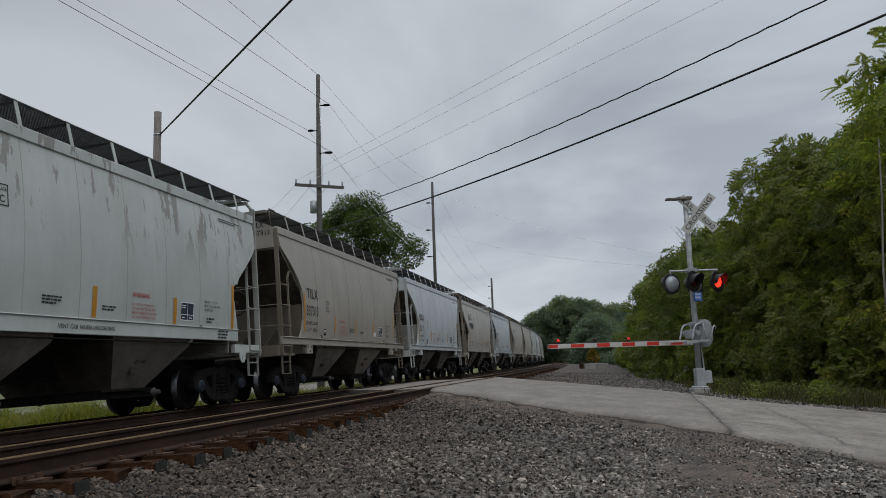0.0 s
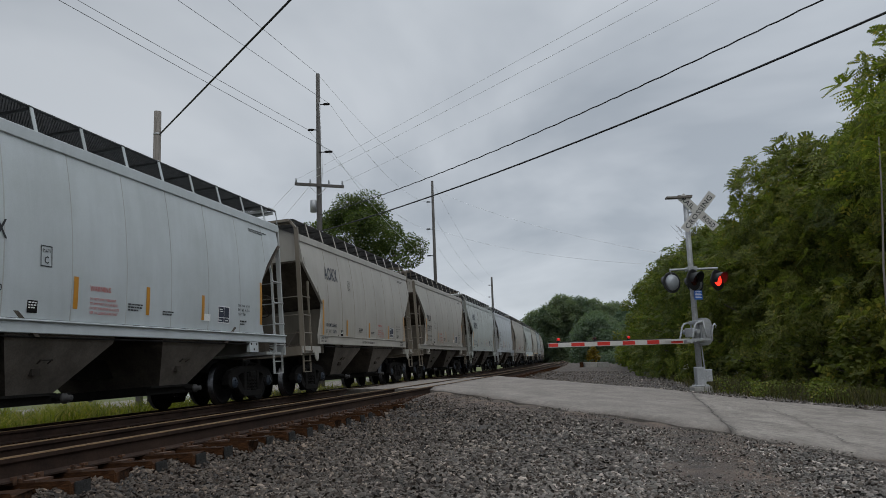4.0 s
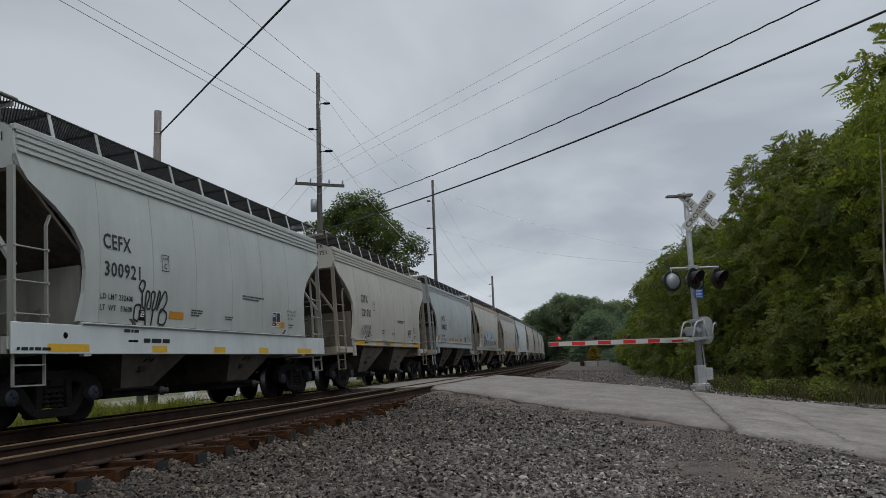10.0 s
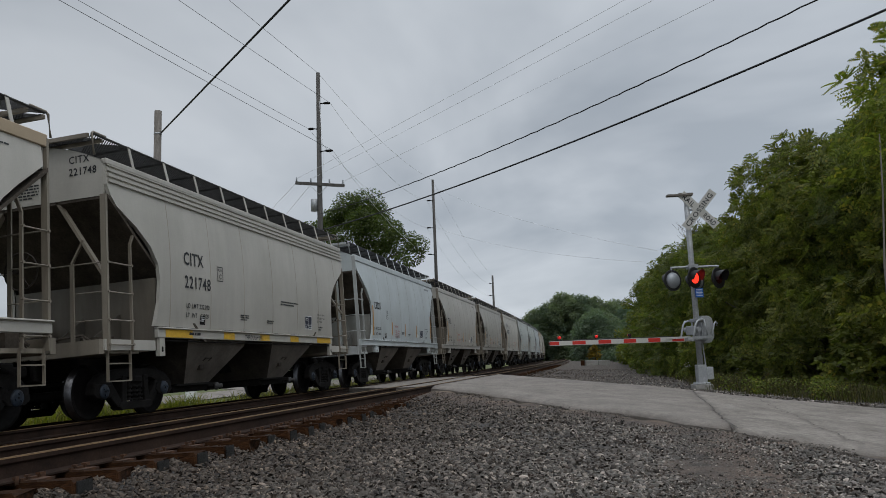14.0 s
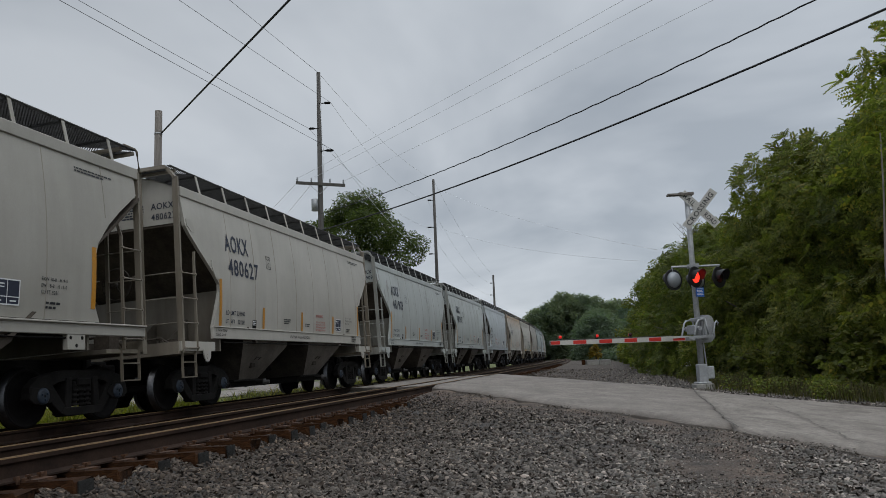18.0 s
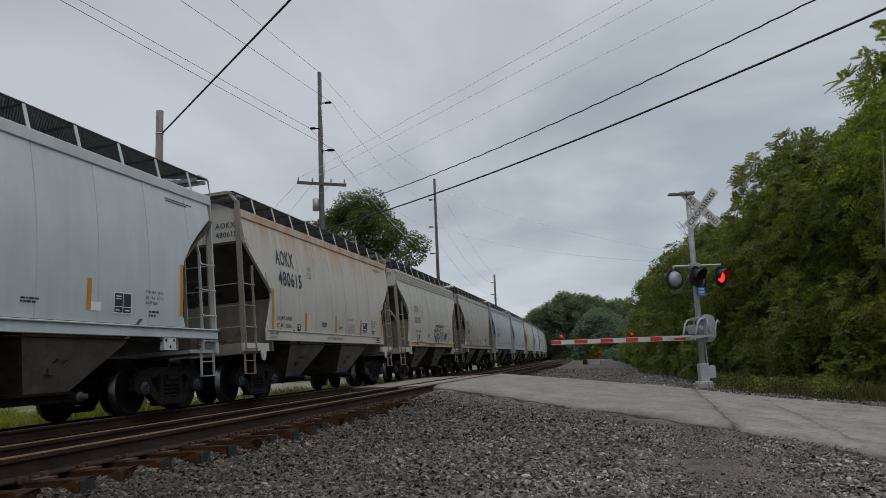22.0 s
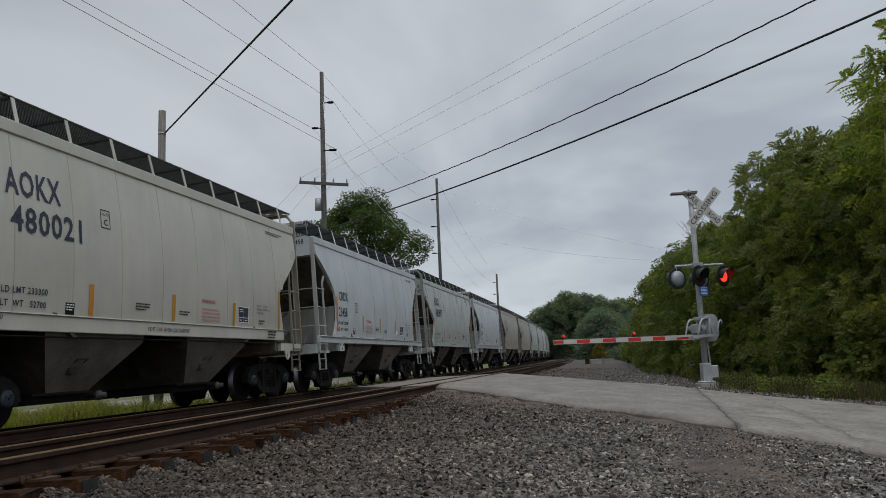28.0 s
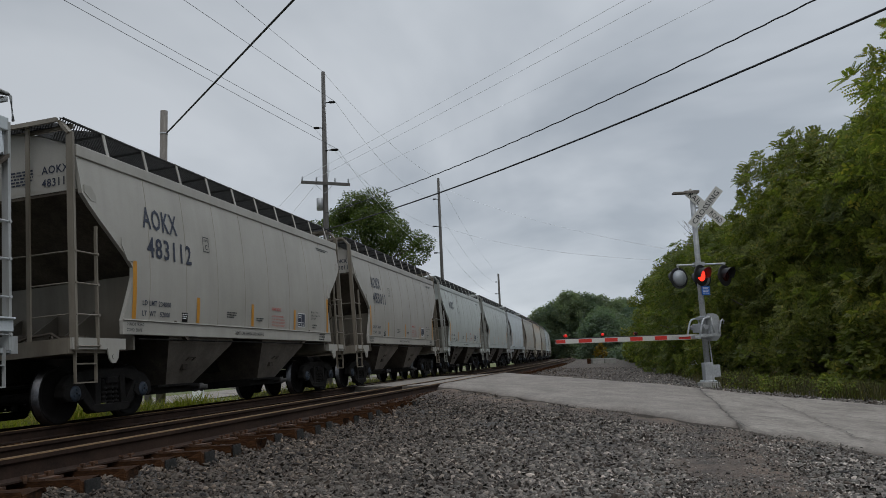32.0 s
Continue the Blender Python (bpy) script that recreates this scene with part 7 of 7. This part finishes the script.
walnut = build_tree(1, 12.0, 4.0, 1.2, M_LEAF_B, 8400, .50, True, "tall leafy walnut tree with feathery yellow-green leaves", 34)
# the copy at 18.6, 16.2 stands out of view, added to block light
plant(walnut, 15.8, 20.4, -.3, 20, [(17.6, 25.6, -2.0, 140, ""), (18.6, 16.2, -.6, 200, ""), (20.5, 33.0, -1.6, 250, "")])
sumac = build_tree(21, 8.6, 3.5, .8, M_LEAF_A, 8400, .38, True, "leafy green tree of heaven with long feathery leaves", 46)
plant(sumac, 14.3, 28.8, -.3, 0, [(14.6, 22.6, -1.9, 100, ""), (14.2, 19.4, -3.6, 250, ""), (13.9, 25.6, -2.3, 60, ""), (13.2, 30.0, -2.8, 205, ""), (12.9, 34.6, -3.4, 160, ""), (14.0, 39.0, -2.6, 20, ""), (15.5, 24.8, -1.6, 115, ""), (16.0, 33.0, -1.4, 310, "")])
maple = build_tree(2, 8.4, 3.6, .8, M_LEAF_E, 42000, .135, False, "dense green bushy tree at the road's verge", 84, clump=(.11, .22))
plant(maple, 15.6, 35.0, -.8, 120, [(15.4, 22.4, -3.4, 33, ""), (14.2, 31.8, -3.6, 200, ""), (16.4, 29.0, -1.2, 75, ""), (15.2, 42.0, -.9, 230, ""), (20.5, 25.5, -.3, 60, ""), (20.8, 40.0, .3, 300, "")])
box_elder = build_tree(3, 8.0, 3.6, .6, M_LEAF_D, 30000, .17, False, "dark blue-green tree in the wood's edge", 70, clump=(.13, .24))
plant(box_elder, 16.4, 49.5, -.7, 40, [(17.5, 58.0, -.7, 150, ""), (22.0, 50.0, .4, 260, ""), (19.5, 68.0, -.7, 10, ""), (24.0, 60.0, .5, 90, "")])
oak = build_tree(4, 17.0, 6.5, 4.5, M_LEAF_OAK, 66000, .20, False, "large rounded green tree behind the power pole", 70, clump=(.11, .27))
plant(oak, -7.6, 72.0, -.8, 30)
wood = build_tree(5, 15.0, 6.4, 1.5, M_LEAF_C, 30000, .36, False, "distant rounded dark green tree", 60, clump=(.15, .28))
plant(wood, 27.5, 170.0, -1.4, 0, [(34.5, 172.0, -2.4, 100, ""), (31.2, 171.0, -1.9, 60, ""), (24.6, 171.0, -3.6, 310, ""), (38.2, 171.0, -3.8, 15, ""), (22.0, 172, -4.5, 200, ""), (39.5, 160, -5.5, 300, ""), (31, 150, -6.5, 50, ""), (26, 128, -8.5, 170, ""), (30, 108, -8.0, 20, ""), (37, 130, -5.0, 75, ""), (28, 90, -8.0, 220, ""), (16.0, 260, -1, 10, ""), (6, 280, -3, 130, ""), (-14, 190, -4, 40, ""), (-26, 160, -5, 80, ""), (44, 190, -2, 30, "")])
shrub = build_tree(6, 2.6, 1.7, .15, M_LEAF_B, 3200, .22, False, "yellow-green shrub at the foot of the trees", 16, "shrub")
plant(shrub, 13.4, 25.0, -.5, 0, [(12.9, 19.6, -.5, 60, ""), (13.9, 22.2, -.5, 120, ""), (13.3, 29.5, -.5, 200, ""), (13.4, 34.0, -.6, 260, ""), (13.8, 38.5, -.5, 320, ""), (13.6, 44.0, -.6, 20, ""), (14.6, 51.0, -.4, 80, ""), (15.4, 57.0, -.4, 140, ""), (14.0, 16.5, -.6, 300, ""), (17.0, 64.0, -.4, 10, ""), (12.6, 31.5, -1.2, 45, ""), (13.1, 41.0, -1.0, 75, ""), (18.5, 75.0, -.2, 75, ""), (21, 84, -.2, 75, "")])
bramble = build_tree(16, 2.2, 1.5, .1, M_LEAF_E, 3600, .16, False, "low green bramble below the trees", 16, "shrub")
plant(bramble, 14.6, 19.4, -.5, 0, [(11.6, 20.6, -.9, 40, ""), (11.9, 23.8, -.9, 130, ""), (11.7, 27.0, -.8, 215, ""), (11.9, 30.2, -.9, 300, ""), (13.6, 17.6, -.5, 70, ""), (15.5, 17.0, -.5, 70, ""), (14.4, 24.0, -.3, 190, ""), (13.6, 27.4, -.5, 250, ""), (13.2, 32.0, -.5, 310, ""), (13.0, 36.2, -.5, 33, ""), (13.3, 47.0, -.4, 33, ""), (14.8, 54.0, -.4, 133, ""), (12.8, 22.6, -.9, 233, ""), (16.6, 61.0, -.4, 5, "")])
sapling = tagged(new("young_tree"), "slender pale young tree at the wood's edge", "tree", "trees beside the railway")
sapling.matrix_basis = pose(10.0, 17.1, -.35)
bm = bmesh.new()
tube(bm, [(0, 0, -.2), (.05, .02, 1.4), (.10, .03, 2.9), (.28, .05, 4.6), (.40, .1, 6.0)], .032, 8, .016)
part("trunk", bm, M_POLE, sapling)
sv, sf = leaf_cloud(np.random.default_rng(44), [(.4, .1, 6.0, .7), (.8, .3, 5.2, .6), (.9, 0, 6.6, .6), (.5, .2, 7.0, .5)], 130, .42, 1.1, frond=True)
shared("crown", quick_mesh("crown", sv, sf, M_LEAF_B), sapling)
yellow = build_tree(7, 2.2, .62, .2, M_LEAF_Y, 900, .18, False, "small bush with orange autumn leaves", 12, "shrub")
plant(yellow, 15.9, 80.0, -.4, 0)
snag = tagged(new("bare_tree"), "thin bare dead tree above the wood's edge", "tree", "trees beside the railway")
snag.matrix_basis = pose(12.9, 38.5, -.5)
rs = random.Random(8)
bm = bmesh.new()
tube(bm, [(0, 0, 0), (.1, 0, 3), (.05, .1, 6.0), (.1, .1, 7.6)], .07, 7, .012)
part("trunk", bm, M_BARK, snag)
for i in range(26):
    z = rs.uniform(4.2, 7.3)
    a = rs.uniform(0, 6.28)
    ln = rs.uniform(.5, 1.3)
    bm = bmesh.new()
    p = Vector((.07, .07, z))
    q = p + Vector((math.cos(a) * ln * .7, math.sin(a) * ln * .7, ln * .8))
    tube(bm, [p, p.lerp(q, .5) + Vector((0, 0, -.05)), q], .014, 5, .004)
    for k in range(3):
        b = p.lerp(q, rs.uniform(.4, .9))
        tube(bm, [b, b + Vector((rs.uniform(-.3, .3), rs.uniform(-.3, .3), rs.uniform(.15, .4)))], .006, 4, .003)
    part("branch", bm, M_BARK, snag)


# ---- weeds and grass ----
def blades(name, label, spots, count, height, mat, seed, width=.012):
    """Tufts of thin bent blades; spots give (x, y) at random."""
    rng = np.random.default_rng(seed)
    P = np.array([spots(rng) for _ in range(count)])
    tuft = .5 + .5 * np.sin(P[:, 0] * 2.3 + 1.7 * np.sin(P[:, 1] * 1.1)) * np.sin(P[:, 1] * 1.9 + 1.3 * np.sin(P[:, 0] * .9))
    h = height * (0.35 + 0.7 * rng.random(count)) * (.45 + .9 * tuft)
    a = rng.random(count) * 6.283
    lean = np.stack([np.cos(a), np.sin(a), np.zeros(count)], 1)
    side = np.stack([-np.sin(a), np.cos(a), np.zeros(count)], 1) * (width * (.6 + rng.random(count)))[:, None]
    up = np.array([0, 0, 1.0])
    mid = P + up * (h * .55)[:, None] + lean * (h * .12)[:, None]
    tip = P + up * (h * .92)[:, None] + lean * (h * .62)[:, None]
    v = np.stack([P - side, P + side, mid + side * .8, mid - side * .8, tip], 1).reshape(-1, 3)
    i = np.arange(count) * 5
    f = np.concatenate([np.stack([i, i + 1, i + 2], 1), np.stack([i, i + 2, i + 3], 1), np.stack([i + 3, i + 2, i + 4], 1)])
    ob = new(name, quick_mesh(name, v, f, mat))
    return tagged(ob, label, "grass", "", "stuff")


def verge(rng):
    while True:
        s, o = rng.uniform(8, 75), rng.uniform(11.9, 16.5)
        if rng.random() > (o - 11.4) / 2.2:
            continue
        p = line(s, o)
        if 6.2 < p.dot(ROAD_N) < 13.9 + .5 * rng.random():
            continue
        return (p.x, p.y, ground_z(o) - .02)


def far_side(rng):
    s, o = rng.uniform(3, 24), rng.uniform(-9.2, -3.7)
    if rng.random() < .12:
        s, o = rng.uniform(24, 60), rng.uniform(-5.2, -3.7)
    p = line(s, o)
    return (p.x, p.y, ground_z(o) - .03)


blades("grass_verge", "tangled green and brown weeds below the trees", verge, 34000, .50, M_WEED, 3, .006)
blades("grass_verge", "green grass tufts below the trees", verge, 9000, .20, M_GRASS, 4, .007)
blades("grass_bank", "bright green unmown grass beyond the train", far_side, 26000, .66, M_GRASS, 5)
# added weeds, to cover the pale street and darken the gap under the cars
blades("grass_bank", "dark weeds added to screen the street beyond the train", lambda rng: (lambda p, o: (p.x, p.y, ground_z(o) - .03))(*(lambda o: (line(rng.uniform(27, 62), o), o))(rng.uniform(-5.6, -3.4))), 12000, .50, M_WEED, 6)
rf = np.random.default_rng(9)
for i in range(46):
    x, y, z = verge(rf)
    h = rf.uniform(.5, 1.0)
    weed = tagged(new("weed_stalk"), "tall weed stalk with a pale seed head", "weed", "weeds on the verge")
    weed.matrix_basis = pose(x, y, z, 0, 0, rf.uniform(0, 360))
    bm = bmesh.new()
    tube(bm, [(0, 0, 0), (.03, .02, h * .6), (.09, .03, h)], .007, 5, .003)
    part("stem", bm, M_WEED, weed)
    hv, hf = leaf_cloud(rf, [(.09, .03, h, .10), (.02, .08, h * .9, .07)], 40, .05, 1.0)
    tagged(shared("seed_head", quick_mesh("seed_head", hv, hf, M_FLOWER if i % 3 == 0 else M_WEED), weed), kind="stuff")

wc = []
rw = np.random.default_rng(12)
while len(wc) < 330:
    x, y, z = verge(rw)
    wc.append((x, y, z + rw.uniform(.08, .30), rw.uniform(.12, .30)))
wv, wf = leaf_cloud(rw, wc, 24000, .075, 1.0)
tagged(new("leafy_weeds", quick_mesh("leafy_weeds", wv, wf, M_LEAF_B)), "low leafy green weeds along the verge", "weeds", "", "stuff")

# ---- beyond the tracks ----
bm = bmesh.new()
rows = []
for s in range(-60, 120, 6):
    rows.append([bm.verts.new(line(s, o, ground_z(o) + .05)) for o in (-16.5, -13, -9.6)])
for a, b in zip(rows, rows[1:]):
    for k in range(2):
        bm.faces.new((a[k], b[k], b[k + 1], a[k + 1]))
tagged(part("street", bm, M_ASPHALT_OLD), "pale grey street running beside the railway", "road", "", "structure")
cab = tagged(new("utility_box"), "white metal utility box beyond the tracks", "utility box")
cab.matrix_basis = pose(-11.15, 34.5, -.72)
bm = bmesh.new()
box(bm, -.21, .21, -.20, .20, 0, .78)
bmesh.ops.bevel(bm, geom=list(bm.edges), offset=.03, segments=1, affect="EDGES")
part("cabinet", bm, M_WHITE, cab)
bm = bmesh.new()
box(bm, -.24, .24, -.23, .23, .78, .86)
part("lid", bm, M_WHITE, cab)

blk = tagged(new("concrete_block"), "weathered concrete barrier block beside the track", "concrete block", "barrier blocks")
blk.matrix_basis = pose(13.55, 70.0, -.26, 0, 0, 4)
bm = bmesh.new()
box(bm, -.54, .54, -.35, .35, -.25, .58)
bmesh.ops.bevel(bm, geom=list(bm.edges), offset=.03, segments=1, affect="EDGES")
part("block", bm, M_CONCRETE, blk)
copy_thing(blk, pose(14.68, 70.2, -.28, 0, 0, 8))
post = tagged(new("marker_post"), "short dark post beside the concrete blocks", "post")
post.matrix_basis = pose(12.80, 70.0, -.27)
bm = bmesh.new()
box(bm, -.16, .16, -.12, .12, -.2, .62)
bmesh.ops.bevel(bm, geom=list(bm.edges), offset=.03, segments=1, affect="EDGES")
part("post", bm, M_TIE, post)


# ---- loose stones ----
def build_stones(count, seed):
    rng = np.random.default_rng(seed)
    P, S = [], []
    while len(P) < count:
        d = 2.6 * math.exp(rng.random() * math.log(52 / 2.6))
        a = rng.uniform(-.66, .64) if rng.random() < .93 else rng.uniform(-3.14, 3.14)
        x, y = d * math.sin(a), d * math.cos(a)
        n = .929 * x + .37 * y
        o = D0 + x * math.cos(PSI) - y * math.sin(PSI)
        edge = 6.45 + .25 * math.sin(y * 1.7) + .12 * math.sin(y * 4.1)
        if o < -2.4 or o > (15 if n > 14.2 else 24) or edge < n < 12.9 + .2 * math.sin(y * 2.3) and o > -1:
            continue
        if edge < n < 13 and o < 10.7:
            continue
        if o > 12.5 and n > 14.2 and rng.random() < (o - 12.5) / 2.5:
            continue
        if y > 24 and o > 6 and rng.random() < .55:
            continue
        if (abs(abs(o - GAP) - .755) < .09) or (abs(abs(o) - .755) < .09):
            continue
        size = (.0066 + .0126 * rng.random() ** 2.2) * (max(d, 4) / 4) ** .30
        dust = noise.noise(Vector((x * .5, y * .5, 0)))
        wear = path_wear(Vector((x, y, 0)))
        if wear > 0 and rng.random() < .40 * wear * (1 if dust > -.15 else .6):
            continue
        size *= 1 - .5 * wear
        z = lie(Vector((x, y, 0)), o)
        if o < 5.55:
            z += .01 * rng.random()
        P.append((x, y, z + size * rng.uniform(-.15, .75)))
        S.append(size)
    P, S = np.array(P), np.array(S)
    slab = np.array([(-1, -1, -.6), (1, -1, -.6), (1, 1, -.6), (-1, 1, -.6), (-.72, -.72, 1), (.72, -.72, 1), (.72, .72, 1), (-.72, .72, 1)], float)
    v = slab[None] * (1 + rng.uniform(-.42, .25, (count, 8, 3)))
    v *= (np.stack([.85 + .95 * rng.random(count), .6 + .5 * rng.random(count), .32 + .42 * rng.random(count)], 1) * S[:, None])[:, None, :]
    q = rng.normal(size=(count, 4)) * np.array([1, .44, .44, 1.6])
    q /= np.linalg.norm(q, axis=1)[:, None]
    w, x, y, z = q.T
    R = np.stack([1 - 2 * (y * y + z * z), 2 * (x * y - z * w), 2 * (x * z + y * w), 2 * (x * y + z * w), 1 - 2 * (x * x + z * z), 2 * (y * z - x * w), 2 * (x * z - y * w), 2 * (y * z + x * w), 1 - 2 * (x * x + y * y)], 1).reshape(-1, 3, 3)
    v = np.einsum("nij,nkj->nki", R, v) + P[:, None, :]
    f = np.array([(4, 5, 6, 7), (0, 1, 5, 4), (1, 2, 6, 5), (2, 3, 7, 6), (3, 0, 4, 7)])
    f = (np.arange(count)[:, None, None] * 8 + f[None]).reshape(-1, 4)
    ob = new("gravel", quick_mesh("gravel", v.reshape(-1, 3), f, M_STONE))
    return tagged(ob, "loose grey crushed limestone ballast", "gravel", "", "stuff")


build_stones(205000, 2)


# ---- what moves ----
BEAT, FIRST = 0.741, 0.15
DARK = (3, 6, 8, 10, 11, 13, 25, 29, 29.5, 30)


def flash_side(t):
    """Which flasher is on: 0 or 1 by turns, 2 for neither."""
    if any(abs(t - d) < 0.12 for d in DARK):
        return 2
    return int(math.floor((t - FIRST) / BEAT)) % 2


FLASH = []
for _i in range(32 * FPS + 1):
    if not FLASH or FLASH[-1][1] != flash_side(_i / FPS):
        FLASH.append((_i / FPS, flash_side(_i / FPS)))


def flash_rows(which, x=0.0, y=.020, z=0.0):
    """Stand in for blinking: turn a lens so that its lit face looks out while its side of the pair is on."""
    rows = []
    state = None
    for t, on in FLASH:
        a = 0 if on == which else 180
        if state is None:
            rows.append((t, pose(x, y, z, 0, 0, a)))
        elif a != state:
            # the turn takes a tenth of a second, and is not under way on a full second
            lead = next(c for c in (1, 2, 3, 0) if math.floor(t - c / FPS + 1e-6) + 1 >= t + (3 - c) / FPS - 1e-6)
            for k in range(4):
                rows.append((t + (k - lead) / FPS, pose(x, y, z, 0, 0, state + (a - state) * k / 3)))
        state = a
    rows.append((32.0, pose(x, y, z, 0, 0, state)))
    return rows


def motions():
    for i, car in enumerate(TRAIN):
        walk(car, [(t, track_pose(car_s(i, t))) for t in range(0, 33)])
        # the wheels roll while the car is near
        times = [k / FPS for k in range(0, 32 * FPS + 1) if -14 < car_s(i, k / FPS) < 46]
        if len(times) < 2:
            continue
        for truck in car.children:
            if truck.name.split(".")[0] != "truck":
                continue
            for ws in truck.children:
                if ws.name.split(".")[0] == "wheelset":
                    x = ws.location.x
                    walk(ws, [(t, pose(x, 0, .457, 0, math.degrees((travelled(times[0]) - travelled(t)) / .457), 0)) for t in times])
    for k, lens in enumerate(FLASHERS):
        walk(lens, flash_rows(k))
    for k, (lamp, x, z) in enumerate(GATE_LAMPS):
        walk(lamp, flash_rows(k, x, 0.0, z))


motions()
